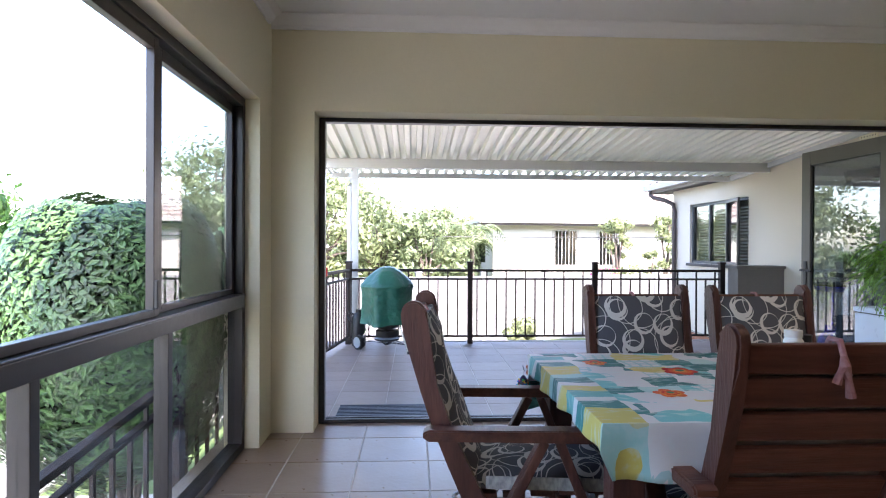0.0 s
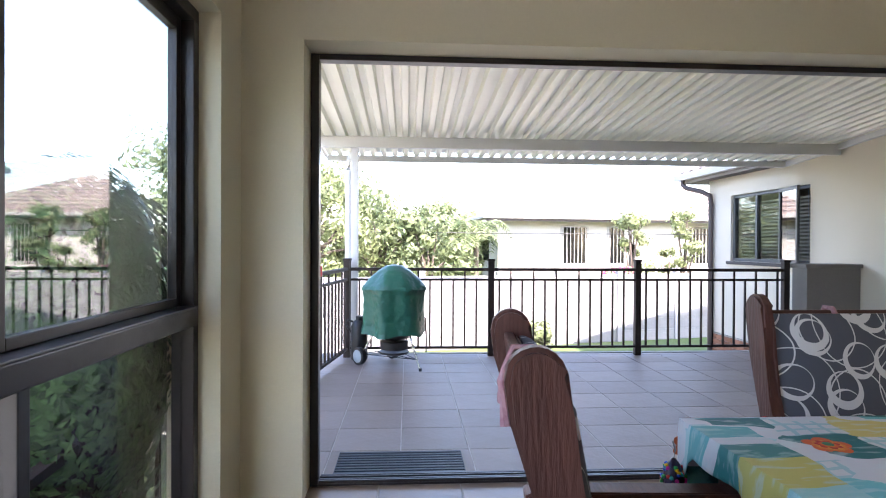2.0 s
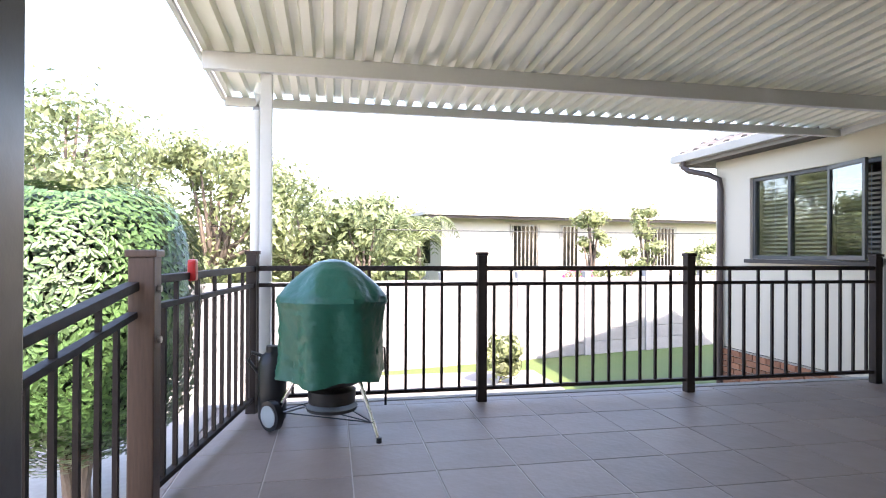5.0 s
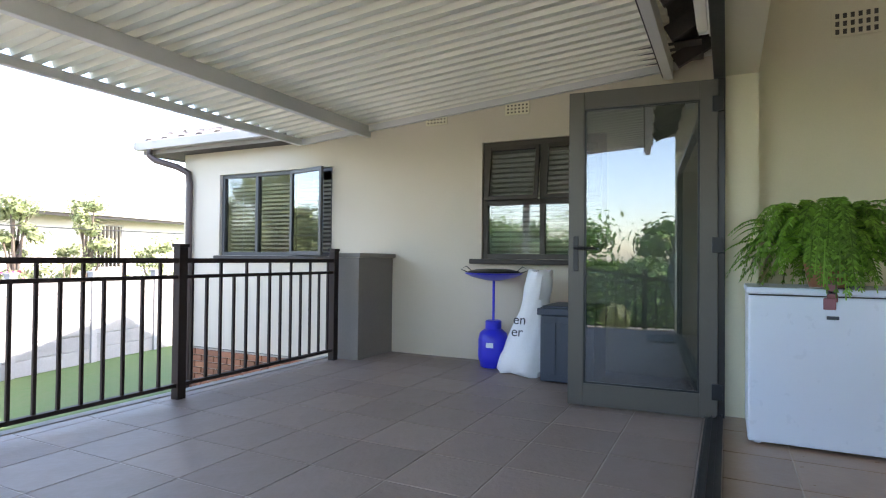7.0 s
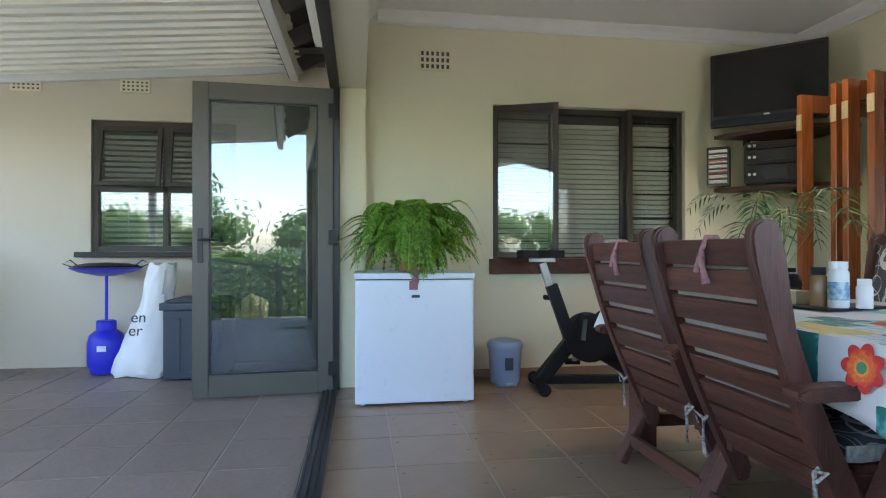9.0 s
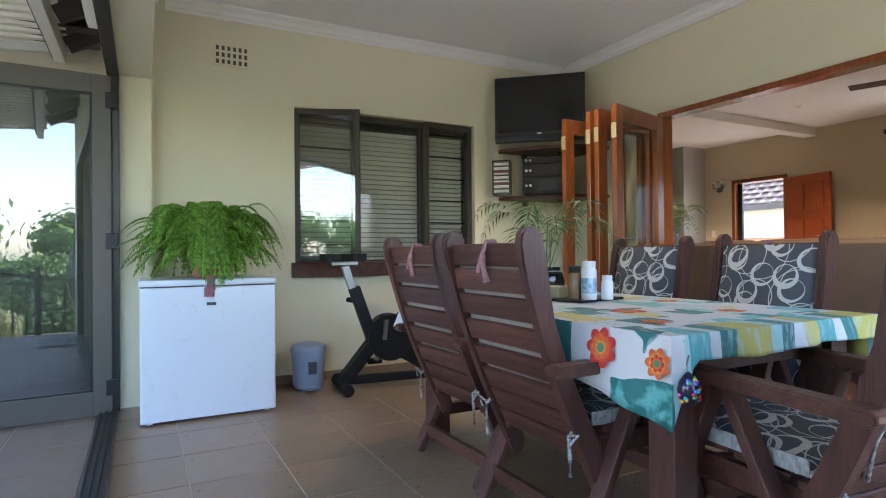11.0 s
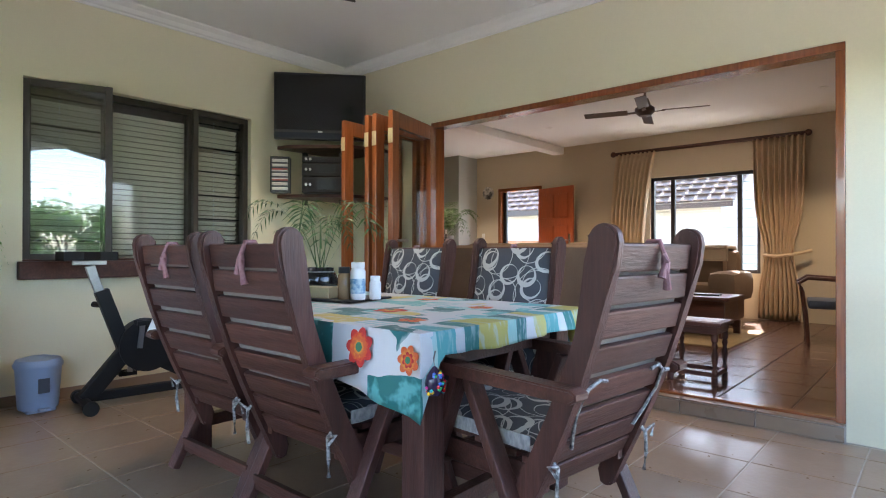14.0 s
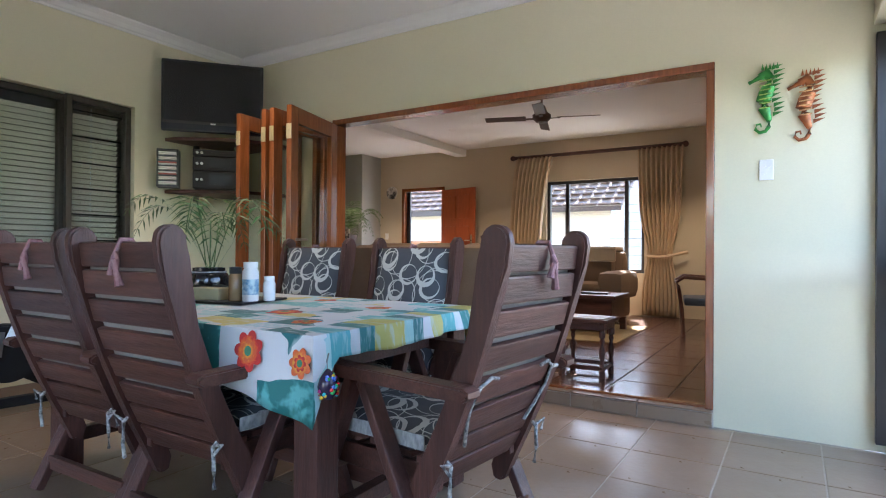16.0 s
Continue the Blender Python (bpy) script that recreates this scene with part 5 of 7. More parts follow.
bm = bmesh.new(); lathe(bm, [(.0, -.052), (.016, -.047), (.027, -.03), (.030, -.012), (.024, .012), (.012, .030), (.005, .038), (.0, .04)], 18); part("drop", bm, mat("dark_mosaic_glass", (.03, .02, .05), .12), ts, smooth=True)
rnd = random.Random(2)
for c in ((.55, .02, .03), (.02, .32, .08), (.65, .38, .02), (.04, .12, .55), (.5, .03, .25), (.03, .40, .42)):
    bm = bmesh.new()
    for j_ in range(7):
        a = rnd.uniform(0, 6.28); z_ = rnd.uniform(-.042, .02); rr = .029 - .35 * max(0, z_ + .005) - .5 * max(0, -.03 - z_)
        bmesh.ops.create_icosphere(bm, subdivisions=1, radius=.0062, matrix=Matrix.Translation((rr * math.cos(a), rr * math.sin(a), z_)))
    part("glass_chips", bm, mat("chip_glass", c, .15), ts)["kind"] = "stuff"

# ---- chairs ----
def stile_outline():
    cen = [(-.46, 1.045), (-.452, .985), (-.437, .90), (-.405, .78), (-.36, .65), (-.305, .52), (-.25, .40), (-.20, .30), (-.165, .215)]
    wid = [.047, .047, .035, .031, .032, .034, .036, .038, .035]
    left, right = [], []
    for i, (y, z) in enumerate(cen):
        a = cen[max(0, i - 1)]; b_ = cen[min(len(cen) - 1, i + 1)]
        d = Vector((b_[0] - a[0], b_[1] - a[1])).normalized()
        nrm = Vector((-d.y, d.x))
        left.append((y + nrm.x * wid[i], z + nrm.y * wid[i])); right.append((y - nrm.x * wid[i], z - nrm.y * wid[i]))
    top = [(-.46 + .046 * math.cos(t), 1.045 + .046 * math.sin(t)) for t in (2.7, 2.4, 2.1, 1.8, 1.5, 1.2, .9, .6, .3)]
    bot = [(-.165 + .036 * math.cos(t), .215 + .036 * math.sin(t)) for t in (-2.5, -2.1, -1.7, -1.3, -.9)]
    if left[0][0] > right[0][0]:
        left, right = right, left
    return left[::-1] + top + right + bot[::-1]

def back_point(s):
    """A point of the backrest's front line at height s."""
    ys = [(-.46, 1.08), (-.437, .90), (-.405, .78), (-.36, .65), (-.305, .52), (-.25, .40), (-.20, .30)]
    for (y0, z0), (y1, z1) in zip(ys, ys[1:]):
        if z0 >= s >= z1:
            t = (z0 - s) / (z0 - z1)
            return y0 + (y1 - y0) * t, math.atan2(z0 - z1, y1 - y0)
    return ys[-1][0], math.atan2(.1, .05)

def cushion(bm, pts, wx, th):
    """A padded strip that follows (y, z) points, wx half wide, th thick."""
    n = len(pts)
    m_ = 9
    up, dn = [], []
    for i, (y, z) in enumerate(pts):
        a = pts[max(0, i - 1)]; b_ = pts[min(n - 1, i + 1)]
        d = Vector((b_[0] - a[0], b_[1] - a[1])).normalized(); nr = Vector((-d.y, d.x))
        if nr.x < 0 and abs(nr.x) > abs(nr.y): nr = -nr
        if abs(nr.y) >= abs(nr.x) and nr.y < 0: nr = -nr
        ru, rd = [], []
        for j in range(m_):
            u = -1 + 2 * j / (m_ - 1)
            e = (1 - abs(u) ** 4) * (1 if 0 < i < n - 1 else .35)
            puff = 1 + .10 * math.sin(i * 1.3 + j)
            ru.append(bm.verts.new((u * wx, y + nr.x * th * (.15 + .85 * e) * puff, z + nr.y * th * (.15 + .85 * e) * puff)))
            rd.append(bm.verts.new((u * wx, y, z)))
        up.append(ru); dn.append(rd)
    for L0, flip in ((up, False), (dn, True)):
        for i in range(n - 1):
            for j in range(m_ - 1):
                bm.faces.new((L0[i][j], L0[i][j + 1], L0[i + 1][j + 1], L0[i + 1][j]))
    for i in range(n - 1):
        bm.faces.new((up[i][0], up[i + 1][0], dn[i + 1][0], dn[i][0])); bm.faces.new((up[i][-1], up[i + 1][-1], dn[i + 1][-1], dn[i][-1]))
    for j in range(m_ - 1):
        bm.faces.new((up[0][j], up[0][j + 1], dn[0][j + 1], dn[0][j])); bm.faces.new((up[-1][j], up[-1][j + 1], dn[-1][j + 1], dn[-1][j]))

CW = .248
def dining_chair(at, label):
    ch = thing("dining_chair", at, label, "chair", "chairs round the table")
    o = stile_outline()
    for s in (-1, 1):
        bm = bmesh.new(); prism(bm, o, s * CW - .019, s * CW + .019, "x")
        es = [e for e in bm.edges if abs(e.verts[0].co.x - e.verts[1].co.x) < 1e-5]
        bmesh.ops.bevel(bm, geom=es, offset=.008, segments=2, affect="EDGES")
        part("back_stile", bm, M["hardv"], ch, smooth=True)
    zs = [1.0, .91, .815, .715, .615, .520, .435, .350]
    for i, z in enumerate(zs):
        y, a = back_point(z)
        bm = bmesh.new()
        box(bm, -CW + .02, CW - .02, -.011, .011, -.040, .040, bev=.006)
        p = part("back_slat", bm, M["hard"], ch)
        p.matrix_basis = pose(0, y - .012, z, math.degrees(math.pi / 2 - a) , 0, 0)
    for i in range(5):
        y = -.20 + i * .10
        part("seat_slat", B((-CW + .02, CW - .02, y - .04, y + .04, .375 + i * .008, .397 + i * .008), bev=.004), M["hard"], ch)
    for s in (-1, 1):
        x = s * (CW - .04)
        part("seat_rail", B((x - .014, x + .014, -.24, .25, .30, .374), bev=.005), M["hard"], ch)
        xo = s * (CW + .038)
        bm = bmesh.new()
        prism(bm, [(-.40, .612), (-.42, .625), (-.42, .642), (-.40, .652), (.20, .660), (.27, .655), (.29, .64), (.27, .622), (.2, .618)], min(xo - s * .022, xo + s * .045), max(xo - s * .022, xo + s * .045), "x")
        es = [e for e in bm.edges if abs(e.verts[0].co.x - e.verts[1].co.x) < 1e-5]
        bmesh.ops.bevel(bm, geom=es, offset=.006, segments=2, affect="EDGES")
        part("armrest", bm, M["hard"], ch)
        bm = bmesh.new(); bar(bm, (xo, .05, .615), (xo, .30, .0), .034, .062, up=(1, 0, 0), bev=.006); part("front_leg", bm, M["hardv"], ch)
        bm = bmesh.new(); bar(bm, (xo, .0, .615), (xo, -.31, .0), .034, .062, up=(1, 0, 0), bev=.006); part("rear_leg", bm, M["hardv"], ch)
        bm = bmesh.new(); rod(bm, (xo - s * .02, -.13, .37), (xo + s * .022, -.13, .37), .011); part("bolt", bm, M["steel"], ch)
    part("front_stretcher", B((-CW - .03, CW + .03, .20, .225, .27, .33), bev=.004), M["hard"], ch)
    part("rear_stretcher", B((-CW - .03, CW + .03, -.272, -.246, .08, .135), bev=.004), M["hard"], ch)
    bp = [(back_point(z)[0] + .012, z) for z in (1.03, .95, .86, .78, .70, .62, .54, .47, .43)]
    bm = bmesh.new(); cushion(bm, bp, .235, .055); part("back_cushion", bm, M["rings"], ch, "grey cushion printed with pale rings", True)
    sp = [(-.235, .42), (-.15, .415), (-.05, .42), (.05, .428), (.15, .436), (.23, .442), (.265, .445)]
    bm = bmesh.new(); cushion(bm, sp, .235, .06); part("seat_cushion", bm, M["rings_flat"], ch, "grey seat cushion printed with pale rings", True)
    part("cushion_border", B((-.236, .236, .262, .270, .425, .478), (-.240, -.236, -.2, .262, .42, .465), (.236, .240, -.2, .262, .42, .465)), M["edging"], ch, "pale lettered cushion border")
    bm = bmesh.new(); cushion(bm, [(y_ - .0065, z_) for y_, z_ in bp], .231, .005); part("cushion_backing", bm, M["backing"], ch, "plain grey-beige cushion backing", True)
    # ribbons and ties
    bm = bmesh.new(); y, a = back_point(1.02)
    tube(bm, [(.02, y + .03, 1.02), (.02, y + .012, 1.047), (.02, y - .022, 1.047), (.02, y - .036, 1.01), (.02, y - .040, .985), (.03, y - .040, .95), (.04, y - .036, .905)], [.008, .008, .008, .008, .014, .008, .013], 8)
    tube(bm, [(.02, y - .040, .985), (.006, y - .042, .968), (-.002, y - .040, .94)], [.012, .008, .012], 8)
    part("ribbon", bm, M["ribbon"], ch, "knotted faded ribbon", True)
    for s in (-1, 1):
        y, a = back_point(.42)
        bm = bmesh.new(); tube(bm, [(s * .24, y + .04, .43), (s * .25, y - .03, .42), (s * .25, y - .05, .40), (s * .255, y - .05, .33), (s * .25, y - .045, .27)], .007, 6)
        tube(bm, [(s * .25, y - .05, .405), (s * .30, y - .055, .42), (s * .27, y - .06, .385)], .006, 6)
        part("cushion_tie", bm, M["ribbon2"], ch, "printed cushion tie", True)
    return ch
CH = dining_chair(pose(1.805, -1.74, 0, 0, 0, 180), "dark hardwood slatted garden chair with a ringed cushion")
copy_thing(CH, pose(2.46, -1.76, 0, 0, 0, 181))
copy_thing(CH, pose(1.72, -2.33, 0, 0, 0, 0))
copy_thing(CH, pose(2.46, -2.35, 0, 0, 0, -1))
hc = copy_thing(CH, pose(1.13, -1.975, 0, 0, 0, -96))
for s_ in (-1, 1):
    bm = bmesh.new(); tube(bm, [(u * s_, back_point(z_)[0] - .034, z_) for u, z_ in ((.13, .645), (.17, .655), (.222, .63), (.228, .56), (.20, .49), (.175, .44))], .006, 6)
    tube(bm, [(s_ * .222, back_point(.63)[0] - .036, .63), (s_ * .27, back_point(.63)[0] - .03, .625)], .008, 6)
    part("cushion_cord", bm, M["ribbon2"], hc, "grey printed cord tied round the back", True)
hc["label"] = "dark hardwood slatted garden chair angled at the table's end"

# ---- on the table ----
tr = thing("serving_tray", pose(2.32, -2.10, cz + .001, 0, 0, 12), "flat dark serving tray on the tablecloth", "tray")
part("tray_base", B((-.19, .19, -.17, .17, .003, .014), bev=.004), M["black"], tr)
tz = cz + .016
def jar(name, at, prof, material, label, cat, lidprof=None, lidmat=None):
    j = thing(name, at, label, cat)
    bm = bmesh.new(); lathe(bm, prof, 20); part("body", bm, material, j, smooth=True)
    if lidprof:
        bm = bmesh.new(); lathe(bm, lidprof, 20); part("lid", bm, lidmat, j, smooth=True)
    return j
jar("spice_jar", pose(2.20, -2.02, tz), [(.0, 0), (.03, 0), (.031, .005), (.031, .115), (.024, .125), (.0, .125)], mat("spice_in_glass", (.28, .17, .08), .15), "glass spice jar with a black lid on the tray", "jar", [(.027, .125), (.028, .128), (.028, .155), (.0, .156)], M["black"])
wb = jar("white_bottle", pose(2.135, -2.05, tz), [(.0, 0), (.034, 0), (.036, .006), (.036, .135), (.028, .15), (.0, .15)], M["ivory"], "tall white plastic bottle with a green and blue label", "bottle", [(.031, .15), (.032, .152), (.032, .178), (.0, .179)], M["ivory"])
bm = bmesh.new(); lathe(bm, [(.0365, .03), (.0365, .10)], 20); part("label", bm, mat("printed_bottle_label", (.55, .68, .70), .5, grain=.9, gscale=50, col2=(.06, .22, .40)), wb, "printed bottle label", True)
jar("white_bottle", pose(2.09, -2.12, tz), [(.0, 0), (.026, 0), (.028, .005), (.028, .08), (.022, .09), (.0, .09)], M["ivory"], "short white plastic bottle on the tray", "bottle", [(.023, .09), (.024, .092), (.024, .112), (.0, .113)], M["ivory"])
bx = thing("cream_box", pose(2.36, -2.00, tz, 0, 0, 14), "low cream cardboard box on the tray", "box")
part("body", B((-.09, .09, -.05, .05, 0, .055), bev=.004), mat("cream_card", (.52, .45, .27), .8, grain=.1), bx)
pp = thing("potted_palm", pose(2.78, -2.30, cz + .001), "small palm in a dark glazed pot on the table", "potted plant")
bm = bmesh.new(); lathe(bm, [(.0, .0), (.085, .0), (.105, .02), (.115, .07), (.10, .115), (.085, .125), (.085, .15), (.075, .15), (.072, .12), (.0, .12)], 28); part("pot", bm, M["screen"], pp, "dark glazed pot", True)
bm = bmesh.new(); tube(bm, [(.09 * math.cos(a / 3), .09 * math.sin(a / 3), .127) for a in range(20)], .004, 6); part("rope", bm, M["ribbon2"], pp, "pale cord round the neck")
vs, fs = [], []
rnd = random.Random(12)
for i in range(11):
    az = i * 2.4 + rnd.uniform(-.3, .3)
    lift = rnd.uniform(.30, .52)
    frond(vs, fs, (rnd.uniform(-.03, .03), rnd.uniform(-.03, .03), .12), az, rnd.uniform(.25, .58), lift, rnd.uniform(.05, .24), .17, 7, .0075, 14, .5)
leafy("fronds", vs, fs, M["leaf_p"], pp, "thin arching palm fronds")

# ---- TV corner ----
tv = thing("television", pose(4.20, -3.36, 2.005, 0, 0, 49), "wall-mounted flat black television in the corner", "television")
part("bezel", B((-.40, .40, -.035, .025, .0, .59), bev=.012), M["black"], tv)
part("screen", B((-.375, .375, .0255, .029, .085, .565)), M["screen"], tv, "unlit glossy screen")
part("lower_trim", B((-.395, .395, .0255, .028, .012, .060)), mat("glossy_trim", (.02, .025, .035), .12, spec=.8), tv, "glossy lower trim strip")
part("logo", B((-.02, .02, .0282, .0300, .062, .074)), M["ivory"], tv, "tiny pale maker's mark")
part("wall_arm", B((-.06, .06, -.46, -.036, .2, .3), bev=.004), M["black"], tv)
def corner_shelf(z, label):
    s = thing("corner_shelf", pose(XR - .001, YB + .001, z), label, "shelf", "corner shelves")
    bm = bmesh.new()
    R = .62
    o = [(0, 0)] + [(-R * math.cos(a), R * math.sin(a)) for a in (math.pi / 2 * i / 10 for i in range(11))]
    o = [(-.0, .0), (-.62, .0), (-.66, .12), (-.56, .40), (-.40, .58), (-.12, .78), (0, .80)]
    prism(bm, o, 0, .028, "z"); part("board", bm, M["hard"], s)
    for x, y in ((-.52, .03), (-.3, .3), (-.03, .52)):
        part("bracket", B((x - .02, x + .02, y - .02, y + .02, -.05, -.001), bev=.004), M["black"], s)
corner_shelf(1.945, "dark curved corner shelf under the television")
corner_shelf(1.50, "dark curved corner shelf carrying the stereo")
M["stereo2"] = mat("black_display", (.004, .004, .005), .35, spec=.3)
st = thing("stereo", pose(4.22, -3.43, 1.53, 0, 0, 49), "black stacked stereo system with silver buttons", "stereo")
for i, (z0, z1) in enumerate(((0, .14), (.145, .26), (.265, .32))):
    u = part("unit", B((-.19, .19, -.16, .14, z0, z1), bev=.006), M["stereo"], st)
    part("display", B((-.10, .06, .1405, .1435, z0 + .03, z1 - .02)), M["stereo2"], u)
    for x in (.12, .155):
        bm = bmesh.new(); rod(bm, (x, .14, (z0 + z1) / 2), (x, .155, (z0 + z1) / 2), .011); part("knob", bm, M["steel"], u)
rk = thing("disc_rack", pose(4.42, -3.10, 1.53, 0, 0, 49), "black rack of stacked compact disc cases", "disc rack")
part("rack", B((-.08, -.07, -.07, .07, 0, .31), (.07, .08, -.07, .07, 0, .31), (-.07, .07, -.07, .07, .30, .31), (-.07, .07, -.07, .07, 0, .008)), M["black"], rk)
cm = [mesh_of("disc_case", B((-.066, .066, -.06, .068, 0, .0075)), m_) for m_ in (M["ivory"], M["bluegrey"], mat("case_spine", (.45, .10, .08), .4))]
for i in range(21):
    place("disc_case", cm[0 if i % 7 else 2] if i % 3 else cm[1], rk, 0, 0, .010 + i * .0135)
bm = bmesh.new(); tube(bm, [(4.42, -3.87, 1.49), (4.41, -3.90, 1.2), (4.43, -3.92, .7), (4.42, -3.93, .3)], .005, 6)
solid("power_cable", bm, M["ivory"], "thin cable hanging down the wall from the shelf", "cable")

# ---- folding doors ----
fr = thing("door_2", pose(0, 0, 0), "varnished red timber frame of the folding doors", "door frame", kind="structure")
part("door_frame", B((JX0 + .001, JX0 + .045, YB - .115, YB + .012, LF, JH - .046), (JX1 - .045, JX1 - .001, YB - .115, YB + .012, LF, JH - .046), (JX0 + .001, JX1 - .001, YB - .115, YB + .012, JH - .045, JH - .001), bev=.004), M["orange"], fr)
part("threshold", B((JX0 + .046, JX1 - .046, YB - .10, YB - .03, LF - .004, LF + .012), bev=.004), M["orange"], fr)
def fold_leaf(x, y, rz, label):
    d = thing("folding_door", pose(x, y, LF + .02, 0, 0, rz), label, "door", "folding doors")
    W_, H_ = .72, JH - LF - .075
    part("leaf_frame", B((0, .10, -.021, .021, 0, H_), (W_ - .10, W_, -.021, .021, 0, H_), (.10, W_ - .10, -.021, .021, 0, .22), (.10, W_ - .10, -.021, .021, H_ - .12, H_), bev=.005), M["orange"], d)
    quad_pane("pane", d, ((.095, 0, .215), (W_ - .095, 0, .215), (W_ - .095, 0, H_ - .115), (.095, 0, H_ - .115)), M["glass"])
    for z in (.2, 1.72):
        part("hinge", B((W_ - .002, W_ + .004, -.020, .020, z, z + .11), (W_ + .003, W_ + .009, -.004, .004, z, z + .11)), M["brass"], d, "bright butt hinge")
    return d
fold_leaf(3.36, -3.94, 105, "folded-back varnished red timber glazed door nearest the opening")
fold_leaf(3.44, -3.955, 97, "second folded varnished red timber glazed door")
fold_leaf(3.53, -3.955, 97, "third folded varnished red timber glazed door")
fold_leaf(3.79, -3.955, 95, "last folded varnished red timber glazed door beside the wall")
bm = bmesh.new(); tube(bm, [(3.18, -3.32, 1.10), (3.150, -3.328, 1.10), (3.155, -3.37, 1.10), (3.17, -3.43, 1.10)], .009); 
dh = solid("door_lever", bm, M["steel"], "steel lever handle on the folding door", "handle")
dh.parent = bpy.data.objects["folding_door"]
dh.matrix_parent_inverse = bpy.data.objects["folding_door"].matrix_basis.inverted()
for k_ in ("category", "label"):
    del dh[k_]

# ---- wall ornaments and switch ----
def seahorse(name, x, z, body, belly, label, mir=1):
    s = thing(name, pose(x, YB + .004, z), label, "wall ornament", "seahorse ornaments")
    cen = [(-.03, .115, .030), (.0, .135, .034), (.018, .10, .03), (.012, .06, .038), (-.005, .02, .045), (-.015, -.02, .046), (-.012, -.06, .038), (.0, -.095, .026), (.012, -.13, .018), (.012, -.165, .014), (-.005, -.19, .012), (-.035, -.195, .011), (-.055, -.175, .010), (-.05, -.15, .008), (-.03, -.147, .007), (-.025, -.165, .005)]
    bm = bmesh.new(); tube(bm, [(-a * mir, .03, b_) for a, b_, r in cen], [r * .85 for a, b_, r in cen], 10)
    bmesh.ops.scale(bm, vec=(1, .55, 1), verts=bm.verts)
    part("body", bm, body, s, smooth=True)
    bm = bmesh.new(); tube(bm, [(.03 * mir, .018, .118), (.065 * mir, .018, .10), (.09 * mir, .016, .09)], [.016, .009, .011], 8); part("snout", bm, body, s, smooth=True)
    bm = bmesh.new()
    for i in range(11):
        a = cen[min(i // 1, 8)] if i < 9 else cen[8]
        yy = .16 - i * .026
        xx = -.045 - .012 * math.sin(i * .9)
        w_ = .012
        v = [bm.verts.new((mir * (xx + .02), .02, yy + w_)), bm.verts.new((mir * (xx + .02), .02, yy - w_)), bm.verts.new((mir * (xx - .035), .03, yy + .012)), bm.verts.new((mir * (xx + .02), .008, yy))]
        bm.faces.new((v[0], v[1], v[2])); bm.faces.new((v[0], v[3], v[2])); bm.faces.new((v[1], v[3], v[2])); bm.faces.new((v[0], v[1], v[3]))
    for i in range(5):
        xx = mir * (.02 - .018 * i)
        v = [bm.verts.new((xx - .008, .02, .155)), bm.verts.new((xx + .008, .02, .155)), bm.verts.new((xx, .022, .19)), bm.verts.new((xx, .01, .155))]
        bm.faces.new((v[0], v[1], v[2])); bm.faces.new((v[0], v[3], v[2])); bm.faces.new((v[1], v[3], v[2])); bm.faces.new((v[0], v[1], v[3]))
    part("fins", bm, body, s)
    bm = bmesh.new()
    for i in range(7):
        zz = .085 - i * .025
        bar(bm, (-.025 * mir, .047, zz + .004), (.035 * mir, .047, zz), .003, .006)
    part("belly_ribs", bm, belly, s)
sg = mat("green_metal_paint", (.05, .28, .05), .3, metal=.3, grain=.6, gscale=25, col2=(.01, .10, .03))
so = mat("copper_metal_paint", (.42, .13, .04), .3, metal=.4, grain=.6, gscale=25, col2=(.14, .04, .02))
seahorse("seahorse_ornament", .155, 1.895, sg, mat("pale_green_enamel", (.35, .5, .12), .35), "glossy green metal seahorse on the wall")
seahorse("seahorse_ornament", -.035, 1.835, so, mat("pale_copper_enamel", (.65, .35, .15), .35), "glossy copper metal seahorse on the wall")
sw = thing("light_switch", pose(.155, YB + .001, 1.49), "white plastic light switch plate", "light switch")
part("plate", B((-.036, .036, 0, .009, -.058, .058), bev=.004), M["ivory"], sw)
for x, z in ((-.014, .022), (.012, .022), (.008, -.018)):
    bm = bmesh.new(); rod(bm, (x, .009, z), (x, .016, z), .009, n=14); part("rocker", bm, M["ivory"], sw)

# ---- ceiling fans and downlights ----
M["fan_wood"] = mat("brown_fan_blade", (.10, .06, .04), .45, grain=.4, gscale=12)
def fan(name, x, y, zc, drop, rz, material, label):
    f = thing(name, pose(x, y, zc, 0, 0, rz), label, "ceiling fan", "ceiling fans")
    bm = bmesh.new(); lathe(bm, [(.0, 0), (.065, 0), (.065, -.05), (.05, -.075), (.0, -.075)][::-1], 20); part("canopy", bm, material, f, smooth=True)
    bm = bmesh.new(); rod(bm, (0, 0, -.07), (0, 0, -drop), .012); part("down_rod", bm, material, f)
    bm = bmesh.new(); lathe(bm, [(.0, -drop - .11), (.06, -drop - .10), (.10, -drop - .06), (.10, -drop - .02), (.06, -drop + .01), (.035, -drop + .08), (.0, -drop + .08)], 24); part("motor", bm, material, f, smooth=True)
    for k_ in range(4):
        bm = B((.09, .20, -.02, .02, -.004, .004), (.17, .62, -.055, .055, .004, .012), bev=.003)
        b_ = part("blade", bm, material, f); b_.matrix_basis = pose(0, 0, -drop - .06, 0, 0, k_ * 90) @ pose(0, 0, 0, 11, 0, 0)
fan("ceiling_fan", 2.38, -6.15, LC, .26, 18, M["fan_wood"], "brown four-blade ceiling fan in the living room")
fan("ceiling_fan", 2.35, -2.0, CEIL, .26, 40, mat("dark_bronze_fan", (.03, .025, .02), .4, metal=.5), "dark four-blade ceiling fan over the table")
